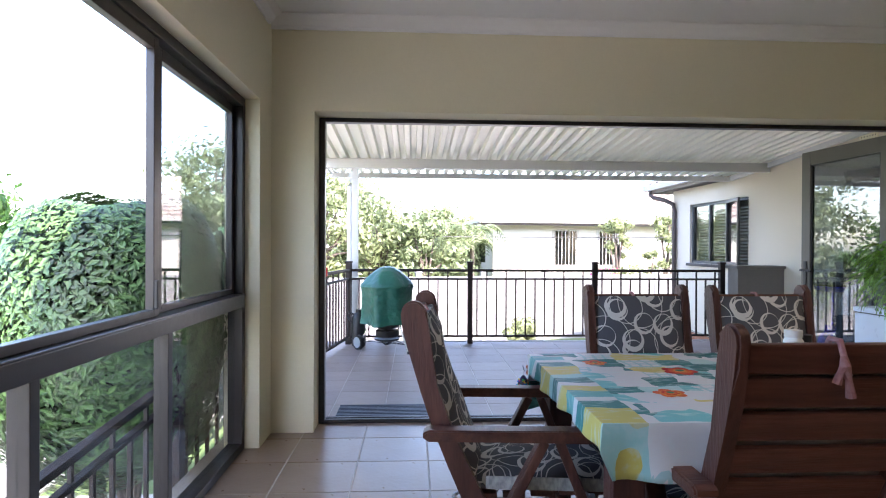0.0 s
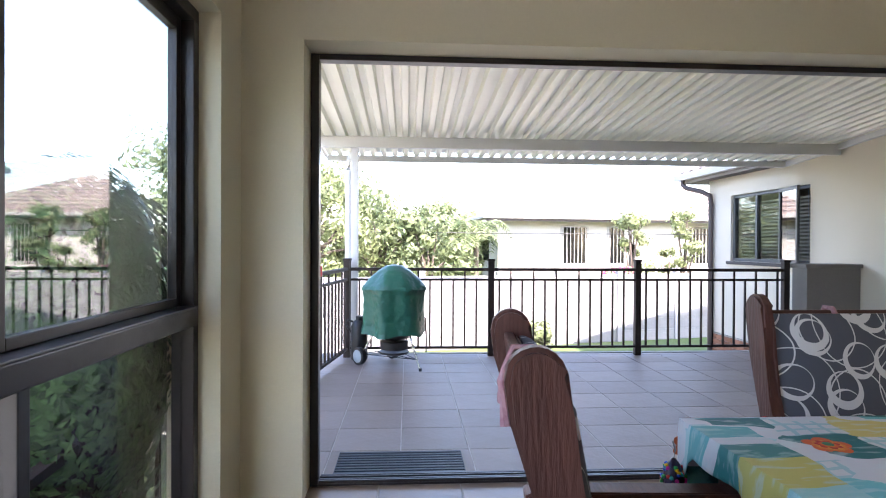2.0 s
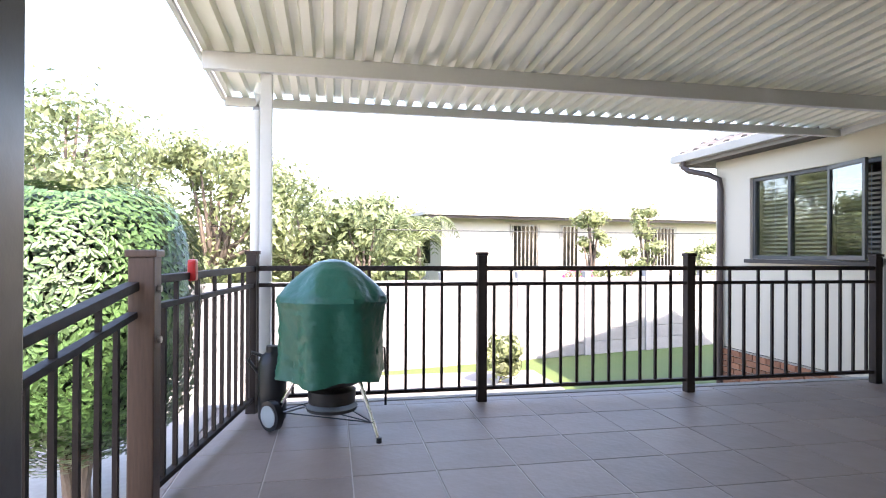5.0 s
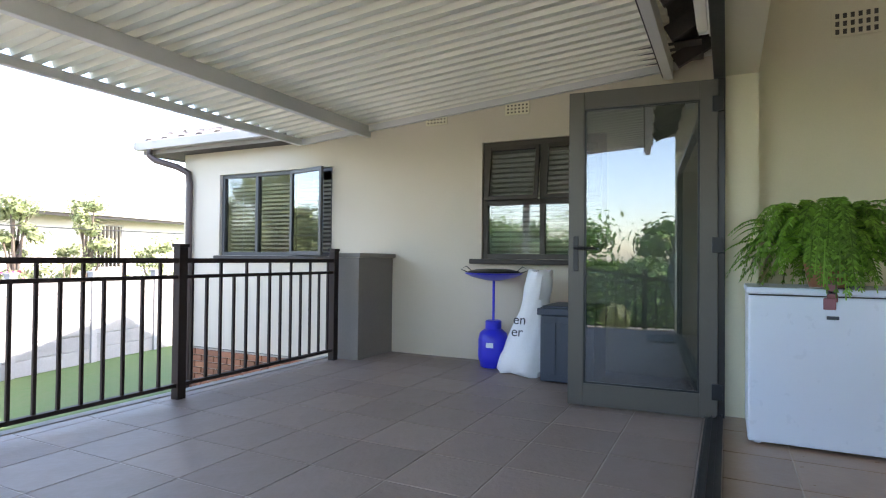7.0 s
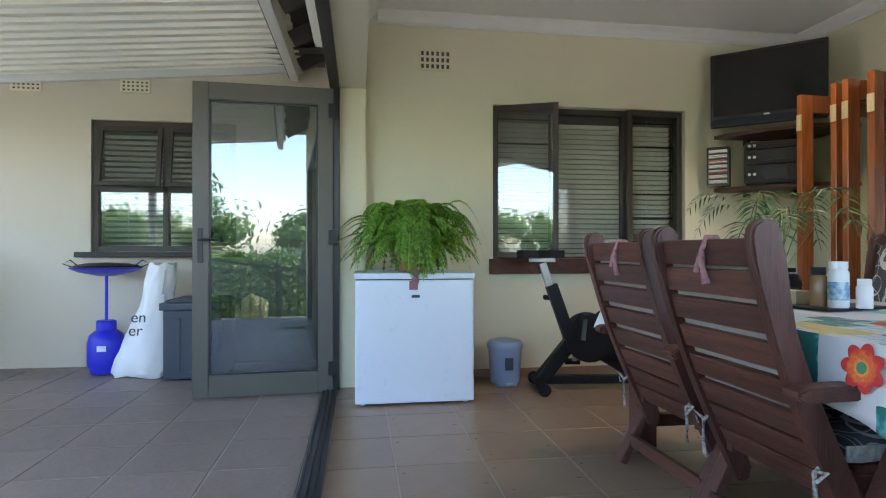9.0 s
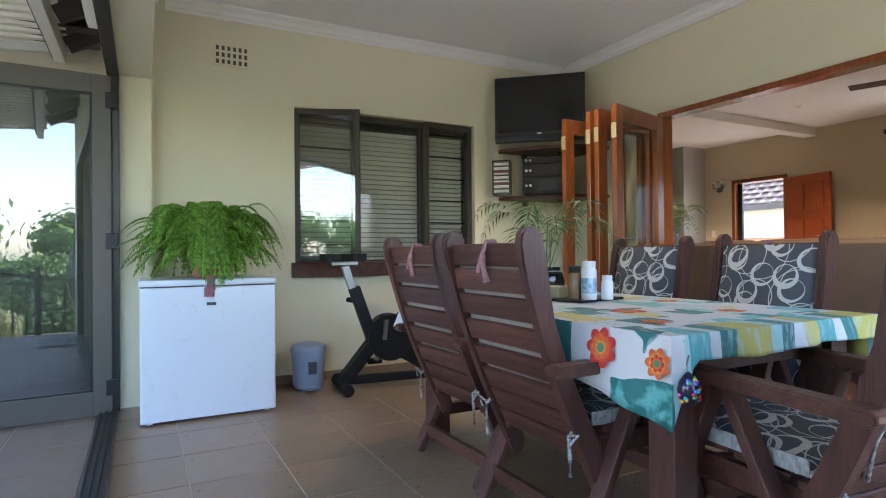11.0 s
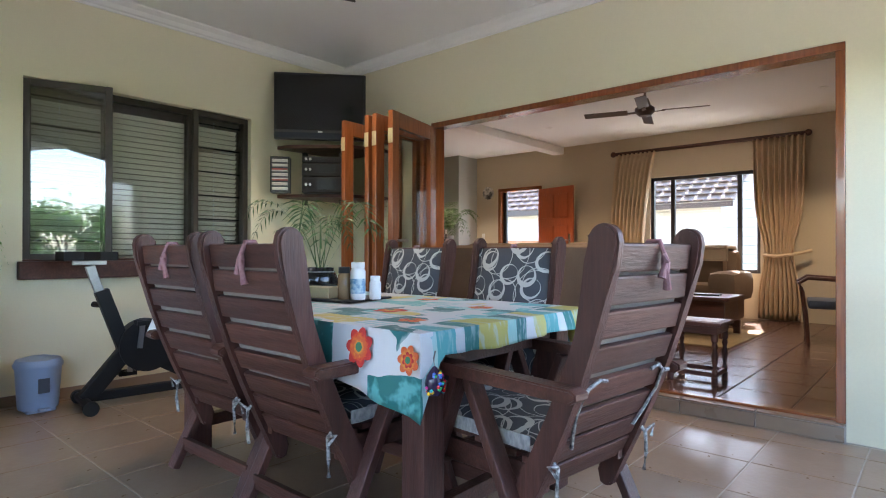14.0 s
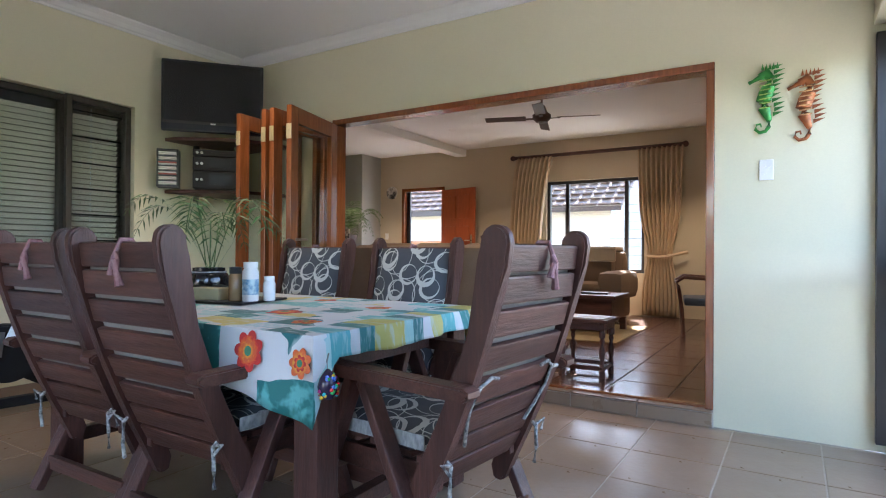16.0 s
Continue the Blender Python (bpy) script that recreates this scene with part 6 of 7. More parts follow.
def downlight(x, y, z, watts):
    d = thing("downlight", pose(x, y, z), "small lit recessed ceiling downlight", "downlight", "downlights")
    bm = bmesh.new(); lathe(bm, [(.032, -.001), (.045, -.001), (.047, -.006), (.034, -.010), (.032, -.006)], 20); part("rim", bm, M["ivory"], d)
    bm = bmesh.new(); lathe(bm, [(.0, -.003), (.031, -.003), (.0, -.0045)], 16); part("lamp", bm, M["lamp"], d)
    l = bpy.data.lights.new("downlight_lamp", "SPOT"); l.energy, l.spot_size, l.spot_blend, l.color, l.shadow_soft_size = watts, radians(115), .6, (1.0, .78, .52), .03
    lo = new("downlight_lamp", l); lo.parent = d; lo.matrix_basis = pose(0, 0, -.02)
for x, y in ((4.30, -7.45), (1.0, -7.6), (6.4, -7.4), (2.4, -5.0)):
    downlight(x, y, LC, 9)
downlight(3.2, -2.75, CEIL, 6)

# ---- living room ----
lw = thing("window_5", pose(0, 0, 0), "dark bronze living room window with burglar bars", "window", kind="structure")
x0, x1, z0, z1 = LW
fy = LY - .08
part("window_frame", B((x0, x0 + .05, fy - .03, fy + .03, z0, z1), (x1 - .05, x1, fy - .03, fy + .03, z0, z1), (x0 + .05, x1 - .05, fy - .03, fy + .03, z0, z0 + .05), (x0 + .05, x1 - .05, fy - .03, fy + .03, z1 - .05, z1), bev=.004), M["bronze"], lw)
for x in (x0 + .27, x1 - .33):
    part("mullion", B((x - .03, x + .03, fy - .03, fy + .03, z0 + .05, z1 - .05), bev=.004), M["bronze"], lw)
for i in range(10):
    zz = z0 + .13 + i * .128
    part("burglar_bar", B((x0 + .05, x1 - .05, fy - .05, fy - .042, zz, zz + .008)), M["ivory"], lw)
quad_pane("pane", lw, ((x0 + .04, fy, z0 + .04), (x1 - .04, fy, z0 + .04), (x1 - .04, fy, z1 - .04), (x0 + .04, fy, z1 - .04)), M["glass"])
rd = thing("curtain_rod", pose(0, LY + .09, 2.555), "dark timber curtain rod over the living room window", "curtain rod")
bm = bmesh.new(); rod(bm, (1.33, 0, 0), (3.97, 0, 0), .028, n=14); part("rod", bm, M["hard"], rd)
for x in (1.33, 3.97):
    bm = bmesh.new(); bmesh.ops.create_icosphere(bm, subdivisions=2, radius=.045, matrix=Matrix.Translation((x, 0, 0))); part("finial", bm, M["hard"], rd, smooth=True)
for x in (1.5, 3.8):
    part("bracket", B((x - .02, x + .02, -.088, .0, -.02, .02)), M["hard"], rd)
def curtain(at, w_top, w_mid, w_bot, hz, tie, label, seed, sway):
    c = thing("curtain", at, label, "curtain", "living room curtains")
    rnd = random.Random(seed)
    bm = bmesh.new(); rows = []
    nseg, nz = 90, 24
    for j in range(nz + 1):
        t = j / nz
        z = hz - t * (hz - (LF + .02))
        k_ = math.exp(-((t - tie) / .16) ** 2) if tie else 0
        wd = (w_top * (1 - t) + w_bot * t) * (1 - k_) + w_mid * k_
        row = []
        for i in range(nseg + 1):
            u = i / nseg
            yy = (.035 + .01 * t) * math.sin(u * 2 * math.pi * 9 + .5 * math.sin(t * 3 + seed)) * (1 - .4 * k_)
            row.append(bm.verts.new((sway * (t ** .8) * (1 - t * .55) + (u - .5) * wd, yy, z)))
        rows.append(row)
    for p, q in zip(rows, rows[1:]):
        for i in range(nseg):
            bm.faces.new((p[i], p[i + 1], q[i + 1], q[i]))
    ob = part("fabric", bm, M["curtain"], c, smooth=True)
    s = ob.modifiers.new("thick", "SOLIDIFY"); s.thickness = .003
    if tie:
        zt = hz - tie * (hz - LF)
        bm = bmesh.new(); tube(bm, [(-w_mid / 2 - .2, -.0, zt + .06), (-w_mid / 2, .055, zt + .01), (0, .065, zt - .02), (w_mid / 2, .05, zt + .0)], .022, 8); part("tie_back", bm, M["curtain"], c, smooth=True)
curtain(pose(1.66, LY + .10, 0), .62, .34, .50, 2.54, .64, "cream pleated curtain tied back at one side", 1, .0)
curtain(pose(3.60, LY + .10, 0), .62, .40, .50, 2.54, 0, "cream pleated curtain hanging loose", 4, .35)

fd = thing("door_3", pose(0, 0, 0), "dark timber front door frame with a security gate", "door frame", kind="structure")
part("door_frame", B((LD[0], LD[0] + .06, LY - .19, LY + .012, LF, LD[2]), (LD[1] - .06, LD[1], LY - .19, LY + .012, LF, LD[2]), (LD[0] + .06, LD[1] - .06, LY - .19, LY + .012, LD[2] - .06, LD[2]), bev=.004), M["orange"], fd)
part("gate_edge", B((LD[1] - .14, LD[1] - .065, LY - .10, LY - .06, LF, LD[2] - .065), bev=.004), M["black"], fd)
dl = thing("front_door", pose(LD[0] + .03, LY + .03, LF + .01, 0, 0, 165), "open orange-red stained panelled front door", "door")
RD = mat("red_orange_door_stain", (.42, .095, .03), .3, grain=.4, gscale=8, stretch=(8, 8, .8), col2=(.22, .05, .018), coat=.3)
part("slab", B((0, .80, -.02, .02, 0, 2.0), bev=.004), RD, dl)
for zz in ((.15, .75), (.9, 1.35), (1.48, 1.88)):
    for xx in ((.09, .37), (.43, .71)):
        part("panel", B((xx[0], xx[1], -.036, -.0205, zz[0], zz[1]), bev=.008), RD, dl)
part("lock_plate", B((.72, .76, -.03, -.0205, .95, 1.2), bev=.003), M["chrome"], dl)
bm = bmesh.new(); tube(bm, [(.74, -.03, 1.1), (.74, -.07, 1.1), (.64, -.075, 1.1)], .009); part("door_handle", bm, M["chrome"], dl, "chrome lever handle")

def sofa(name, at, wd, dp, hb, label, throw=True):
    s = thing(name, at, label, "sofa", "brown sofas")
    part("base", B((-wd / 2, wd / 2, -dp / 2, dp / 2, .05, .40), bev=.04), M["sofa"], s, smooth=True)
    part("backrest", B((-wd / 2 + .02, wd / 2 - .02, -dp / 2, -dp / 2 + .26, .36, hb), bev=.12), M["sofa"], s, smooth=True)
    for x in (-1, 1):
        part("arm", B((x * wd / 2 - .13 - (.09 if x > 0 else 0), x * wd / 2 + .13 + (-.0 if x > 0 else .09) - .0, -dp / 2 + .02, dp / 2 + .03, .3, .68), bev=.12), M["sofa"], s, smooth=True)
    n = 3
    for i in range(n):
        a = -wd / 2 + .14 + i * (wd - .28) / n
        part("seat_cushion", B((a + .01, a + (wd - .28) / n - .01, -dp / 2 + .22, dp / 2 + .02, .38, .52), bev=.05), M["sofa"], s, smooth=True)
        part("back_cushion", B((a + .01, a + (wd - .28) / n - .01, -dp / 2 + .18, -dp / 2 + .40, .50, hb + .02), bev=.07), M["sofa"], s, smooth=True)
    if throw:
        part("throw", B((-wd / 2 + .1, wd / 2 - .06, -dp / 2 - .006, -dp / 2 + .415, hb - .0, hb + .055), (-wd / 2 + .1, wd / 2 - .06, -dp / 2 + .405, -dp / 2 + .418, hb - .15, hb + .01), (-wd / 2 + .1, wd / 2 - .06, -dp / 2 - .012, -dp / 2 - .001, hb - .35, hb + .02), bev=.02), M["throw"], s, "beige knitted throw over the back")
    for x in (-1, 1):
        for y in (-1, 1):
            part("foot", B((x * (wd / 2 - .1) - .03, x * (wd / 2 - .1) + .03, y * (dp / 2 - .1) - .03, y * (dp / 2 - .1) + .03, 0, .06)), M["hard"], s)
sofa("sofa", pose(2.86, -8.05, LF, 0, 0, 0), 1.75, .9, .95, "brown suede sofa with a beige throw under the window")
sofa("sofa", pose(2.95, -5.15, LF, 0, 0, 180), 2.0, .9, .98, "brown suede sofa seen from behind by the doors", False)
ct = thing("coffee_table", pose(2.30, -6.95, LF), "dark wooden coffee table with a polished top", "coffee table")
part("top", B((-.60, .60, -.33, .33, .40, .44), bev=.008), M["hard"], ct)
part("apron", B((-.55, .55, -.28, .28, .16, .399), bev=.006), M["hard"], ct)
for x in (-.54, .54):
    for y in (-.27, .27):
        part("leg", B((x - .035, x + .035, y - .035, y + .035, 0, .16), bev=.004), M["hard"], ct)
bkt = thing("book", pose(2.0, -6.9, LF + .441, 0, 0, 8), "flat dark book on the coffee table", "book")
part("cover", B((-.15, .15, -.10, .10, 0, .018), bev=.002), M["black"], bkt)
sl = thing("side_table", pose(1.36, -4.56, LF), "small dark turned-leg side table with a carved pale top", "side table")
part("top", B((-.20, .20, -.17, .17, .405, .43), bev=.006), M["hard"], sl)
part("inlay", B((-.16, .16, -.13, .13, .4305, .434)), mat("pale_carved_inlay", (.50, .38, .30), .35, grain=.7, gscale=22, col2=(.12, .07, .05)), sl, "pale carved inlay")
part("apron", B((-.17, .17, -.14, .14, .35, .404), bev=.004), M["hard"], sl)
legm = bmesh.new(); lathe(legm, [(.022, .0), (.022, .05), (.014, .06), (.022, .08), (.012, .12), (.020, .16), (.024, .20), (.012, .24), (.020, .27), (.014, .29), (.022, .30), (.022, .35)], 14)
lm = mesh_of("leg", legm, M["hard"], True)
for x in (-.15, .15):
    for y in (-.12, .12):
        place("leg", lm, sl, x, y, 0)
part("stretcher", B((-.15, .15, -.13, -.11, .055, .085), (-.15, .15, .11, .13, .055, .085), (-.16, -.14, -.11, .11, .055, .085), (.14, .16, -.11, .11, .055, .085)), M["hard"], sl)
solid("rug", B((1.55, 3.0, -7.6, -6.1, LF, LF + .012), bev=.003), mat("fawn_rug", (.30, .22, .12), .95, grain=.4, gscale=30, stain=.4, sscale=5, bump=.4, bscale=120), "worn fawn rug on the terracotta tiles", "rug")
ac = thing("armchair", pose(.86, -7.35, LF, 0, 0, -80), "open-arm wooden chair with a dark seat", "armchair")
part("seat", B((-.27, .27, -.25, .25, .34, .43), bev=.03), M["bluegrey"], ac, smooth=True)
part("backrest", B((-.25, .25, -.28, -.22, .42, .95), bev=.02), M["sofa"], ac, smooth=True)
for x in (-.29, .29):
    bm = bmesh.new(); tube(bm, [(x, .25, .0), (x, .27, .3), (x, .30, .52), (x, .33, .60), (x, .25, .655), (x, .0, .64), (x, -.25, .66)], .02, 8); part("arm", bm, M["hard"], ac, smooth=True)
    bm = bmesh.new(); tube(bm, [(x, -.27, .0), (x, -.25, .5), (x, -.30, .95)], .02, 8); part("rear_leg", bm, M["hard"], ac, smooth=True)
# kitchen counter corner
kc = thing("bar_counter", pose(7.0, -8.0, LF), "bar counter faced with black and white mosaic", "counter")
part("body", B((-.45, 1.2, -.2, .2, 0, .98), bev=.006), M["cornice"], kc)
part("worktop", B((-.5, 1.25, -.26, .26, .981, 1.02), bev=.006), M["gwall"], kc)
part("mosaic_band", B((-.46, 1.2, .201, .21, 1.021, 1.30)), M["grout"], kc)
mm = [mesh_of("mosaic_tile", B((-.017, .017, .0, .006, -.017, .017)), m_) for m_ in (M["ivory"], M["black"], M["gwall"])]
rnd = random.Random(8)
for i in range(22):
    for j in range(7):
        place("mosaic_tile", mm[rnd.choice((0, 1, 1, 2))], kc, -.44 + i * .04, .2105, 1.04 + j * .04)
hp = thing("house_plant", pose(6.70, -7.98, LF + 1.021), "leafy green palm in a pot on the bar counter", "potted plant")
bm = bmesh.new(); lathe(bm, [(.0, .0), (.09, .0), (.12, .16), (.125, .18), (.10, .18), (.0, .17)], 20); part("pot", bm, M["gwall"], hp, smooth=True)
vs, fs = [], []
rnd = random.Random(4)
for i in range(22):
    frond(vs, fs, (0, 0, .17 + rnd.uniform(0, .15)), rnd.uniform(0, 6.28), rnd.uniform(.35, .75), rnd.uniform(.3, .65), rnd.uniform(.1, .45), .16, 14, .012)
leafy("fronds", vs, fs, M["leaf_p"], hp, "dark green feathery fronds")
wp = thing("wall_plaque", pose(6.5, LY + .003, 2.12), "round black and white patterned plaque on the wall", "wall ornament")
bm = bmesh.new(); rod(bm, (0, 0, 0), (0, .025, 0), .12, n=24); part("disc", bm, mat("spotted_enamel", (.7, .66, .58), .4, grain=1, gscale=14, col2=(.04, .035, .03)), wp)
for x, z in ((5.15, 1.35), (6.62, 1.3)):
    s2 = thing("light_switch", pose(x, LY + .001, z), "white plastic switch on the living room wall", "light switch")
    part("plate", B((-.036, .036, 0, .009, -.058, .058), bev=.003), M["ivory"], s2)

# ---- the house outside ----
bm = bmesh.new()
prism(bm, [(5.30, 2.39), (5.22, 2.39), (5.20, 2.49), (5.22, 2.50), (5.23, 2.42), (5.29, 2.42), (5.30, 2.50), (5.32, 2.50), (5.32, 2.39)], 4.47, 6.95, "y")
box(bm, 5.20, 5.32, 6.95, 6.956, 2.39, 2.50)
solid("house_gutter", bm, M["fascia"], "pale metal gutter along the house eave", "gutter", "structure")
solid("house_fascia", B((5.325, 5.35, 4.47, 6.93, 2.34, 2.49), (5.35, 7.5, 6.90, 6.93, 2.34, 2.49), bev=.003), M["gwall"], "grey-brown fascia board", "fascia", "structure")
solid("house_soffit", B((5.35, WX - .001, 4.47, 6.89, 2.352, 2.37), (WX - .001, 7.5, HY + .001, 6.89, 2.352, 2.37)), M["soffit"], "dark boarded eave soffit", "soffit", "structure")
bm = bmesh.new(); tube(bm, [(5.26, 6.72, 2.40), (5.26, 6.72, 2.31), (5.30, 6.66, 2.25), (5.45, 6.42, 2.17), (5.535, 6.31, 2.09), (5.545, 6.30, 1.95), (5.545, 6.30, GZ)], .042, 12)
solid("house_downpipe", bm, M["gutter"], "brown round downpipe with a swan neck at the corner", "downpipe", "structure", smooth=True)
# tile courses on the near roof slope
tl = bmesh.new()
prism(tl, [(-.16, 0), (-.13, .035), (-.06, .045), (0.02, .012), (.10, .0), (.16, .012), (.16, -.01), (-.16, -.012)], 0, .40, "x")
RT = mesh_of("roof_tile", tl, M["rtile"])
rroof = bpy.data.objects["house_roof"]
sl_ = math.degrees(math.atan2(1.81, 3.86))
for i in range(9):
    for j in range(8):
        u = i * .36
        x, z = 5.30 + u * math.cos(radians(sl_)), 2.505 + u * math.sin(radians(sl_)) + .0
        o = new("roof_tile", RT); o.parent = rroof
        o.matrix_basis = pose(x, 4.64 + j * .32, z, 0, -sl_ + 2.0, 0)
# brick plinth
pl = solid("house_plinth", B((WX + .004, WX + .19, 3.60, HY - .004, GZ, -.201)), M["mortar"], "brick plinth under the house wall", "plinth", "structure")
bk_ = mesh_of("brick", B((-.02, .02, -.108, .108, -.034, .034), bev=.004), M["brick"])
for r in range(11):
    for c in range(12):
        y = 3.74 + c * .232 + (.116 if r % 2 else 0)
        if y < HY - .1:
            o = new("brick", bk_); o.parent = pl; o.matrix_basis = pose(WX - .008, y, GZ + .04 + r * .0805)

# ---- garden ----
solid("yard_paving", B((-12, 3.9, 3.62, 9.2, GZ, GZ + .035)), M["paving"], "sunlit pale concrete yard below the patio", "pavement", "structure")
fw = thing("boundary_wall", pose(4.0, 10.3, GZ, 0, 0, 12.7), "pale precast concrete boundary wall", "boundary wall")
slab_bm = bmesh.new(); box(slab_bm, .06, 1.60, -.025, .025, 0, .268, bev=.006)
for k_ in range(6):
    box(slab_bm, .075, 1.585, -.031, .031, .02 + k_ * .041, .05 + k_ * .041)
SL = mesh_of("wall_slab", slab_bm, M["precast"])
PO = mesh_of("wall_post", B((-.065, .065, -.065, .065, 0, 1.74), (-.08, .08, -.08, .08, 1.74, 1.78), bev=.006), M["precast"])
for i in range(-8, 7):
    place("wall_post", PO, fw, i * 1.66, 0, 0)
    for r in range(6):
        place("wall_slab", SL, fw, i * 1.66, 0, r * .275)

NH = pose(3.4, 15.5, -.2, 0, 0, 5.8)
nh = thing("neighbour_house", NH, "pale single-storey neighbour house with a tiled hip roof", "house")
for w_ in ((0, 10.5, 0, .2, GZ, 2.32), (0, .2, .2, 9, GZ, 2.32), (10.3, 10.5, .2, 9, GZ, 2.32)):
    part("wall", B(w_), M["nwall"], nh)
bm = bmesh.new()
a = [bm.verts.new(p) for p in ((-.5, -.5, 2.36), (11, -.5, 2.36), (11, 9.5, 2.36), (-.5, 9.5, 2.36), (4.0, 4.5, 4.6), (6.5, 4.5, 4.6))]
for f in ((0, 1, 5, 4), (1, 2, 5), (2, 3, 4, 5), (3, 0, 4), (3, 2, 1, 0)):
    bm.faces.new([a[i] for i in f])
rf = part("roof", bm, M["ntile"], nh)
bm = bmesh.new()
for j in range(14):
    v = j / 14
    y, z = -.5 + 5.0 * v, 2.37 + 2.24 * v
    x0_, x1_ = -.5 + 4.5 * v, 11 - 4.5 * v
    n = int((x1_ - x0_) / .3)
    for i in range(n):
        bar(bm, (x0_ + i * .3, y - .02, z + .03), (x0_ + i * .3 + .26, y - .02, z + .03), .05, .035)
part("roof_tiles", bm, M["ntile"], nh, "courses of pale roof tiles")["kind"] = "stuff"
part("fascia", B((-.52, 11.02, -.54, -.5, 2.22, 2.38), (-.54, -.5, -.5, 9.5, 2.22, 2.38)), M["gutter"], nh)
part("gutter", B((-.55, 11.05, -.62, -.545, 2.30, 2.40), (-.63, -.545, -.6, 9.5, 2.30, 2.40), bev=.01), M["fascia"], nh)
for wx, wd in ((2.2, .85), (3.85, .55), (6.75, 1.25)):
    wn = part("window", B((wx, wx + wd, -.03, .02, .85, 2.05), bev=.004), M["glass_r"], nh, "dark window behind white burglar bars")
    wn.data.materials[0] = M["screen"]
    for i in range(int(wd / .13) + 1):
        part("window_bar", B((wx + i * .13, wx + i * .13 + .018, -.085, -.065, .80, 2.10)), M["fascia"], wn)
    part("window_frame", B((wx - .06, wx, -.04, .0, .80, 2.1), (wx + wd, wx + wd + .06, -.04, .0, .80, 2.1), (wx, wx + wd, -.04, .0, .79, .85), (wx, wx + wd, -.04, .0, 2.05, 2.11)), M["fascia"], wn)
for wy in (1.2, 3.4):
    part("window", B((-.03, .02, wy, wy + 1.0, .9, 2.0), bev=.004), M["screen"], nh, "dark side window")

# leaves
def leaves(name, pts, nrm, size, material, parent=None, seed=1, label=""):
    rng = np.random.default_rng(seed)
    n = len(pts)
    ax = nrm + rng.normal(0, .55, (n, 3)); ax /= np.linalg.norm(ax, axis=1)[:, None]
    t = rng.normal(0, 1, (n, 3)); t -= (t * ax).sum(1)[:, None] * ax; t /= np.linalg.norm(t, axis=1)[:, None]
    b_ = np.cross(ax, t)
    s = (size * rng.uniform(.6, 1.35, n))[:, None]
    fold = ax * s * .22
    v = np.stack([pts - t * s, pts + b_ * s * .45 + fold * .4, pts + t * s, pts - b_ * s * .45 + fold * .4], 1).reshape(-1, 3)
    f = np.arange(n * 4).reshape(-1, 4)
    me = bpy.data.meshes.new(name)
    me.from_pydata(v.tolist(), [], f.tolist())
    me.materials.append(material)
    ob = new(name, me)
    if parent is not None:
        ob.parent = parent
    if label:
        tagged(ob, label)
    return ob

def blob(rng, n, centre, rad, squash=3.0, thick=.16, lump=.08):
    """Points near the surface of a rounded, clipped hedge body."""
    d = rng.normal(0, 1, (n, 3)); d /= np.linalg.norm(d, axis=1)[:, None]
    p = np.abs(d) ** squash
    k_ = 1 / (p.sum(1) ** (1 / squash))
    l_ = 1 + lump * (np.sin(d[:, 0] * 7 + d[:, 2] * 5) + np.sin(d[:, 1] * 9 - d[:, 2] * 6)) * .5
    r = (1 - thick * rng.random(n) ** 1.5) * l_
    return np.array(centre) + d * (k_ * r)[:, None] * np.array(rad), d

def topiary(name, at, rad, zc, trunk_z, n, size, seed, label):
    t = thing(name, at, label, "shrub", "clipped shrubs")
    bm = bmesh.new()
    for a in range(3):
        an = a * 2.1 + seed
        tube(bm, [(.05 * math.cos(an), .05 * math.sin(an), trunk_z), (.07 * math.cos(an + .6), .07 * math.sin(an + .6), (trunk_z + zc - rad[2]) / 2), (.16 * math.cos(an + 1), .16 * math.sin(an + 1), zc - rad[2] * .6), (.3 * math.cos(an), .3 * math.sin(an), zc)], [.06, .05, .045, .02], 9)
    part("trunk", bm, M["bark"], t, smooth=True)
    rng = np.random.default_rng(seed)
    p, d = blob(rng, n, (0, 0, zc), rad)
    leaves("crown", p, d, size, M["leaf_h"], t, seed, "dense clipped dark green leaves")
    # near-black solid core: shade deep inside the crown, put into its colour
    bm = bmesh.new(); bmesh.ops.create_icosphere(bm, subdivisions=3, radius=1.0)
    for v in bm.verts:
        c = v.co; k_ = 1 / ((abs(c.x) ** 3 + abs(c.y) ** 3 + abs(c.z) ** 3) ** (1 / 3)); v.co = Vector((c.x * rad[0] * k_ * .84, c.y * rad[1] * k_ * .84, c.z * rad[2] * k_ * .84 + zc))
    part("inner_twig_mass", bm, mat("inner_shade", (.012, .018, .008), .95, grain=.5, gscale=30, bump=.6), t)
topiary("clipped_shrub", pose(-1.16, -.62, 0), (.61, .66, .84), .73, GZ, 42000, .026, 3, "large round-topped clipped shrub on bare trunks")
topiary("clipped_shrub", pose(-1.72, 4.5, 0), (.85, .95, 1.08), .52, GZ, 32000, .034, 5, "large clipped dark green shrub beyond the side railing")

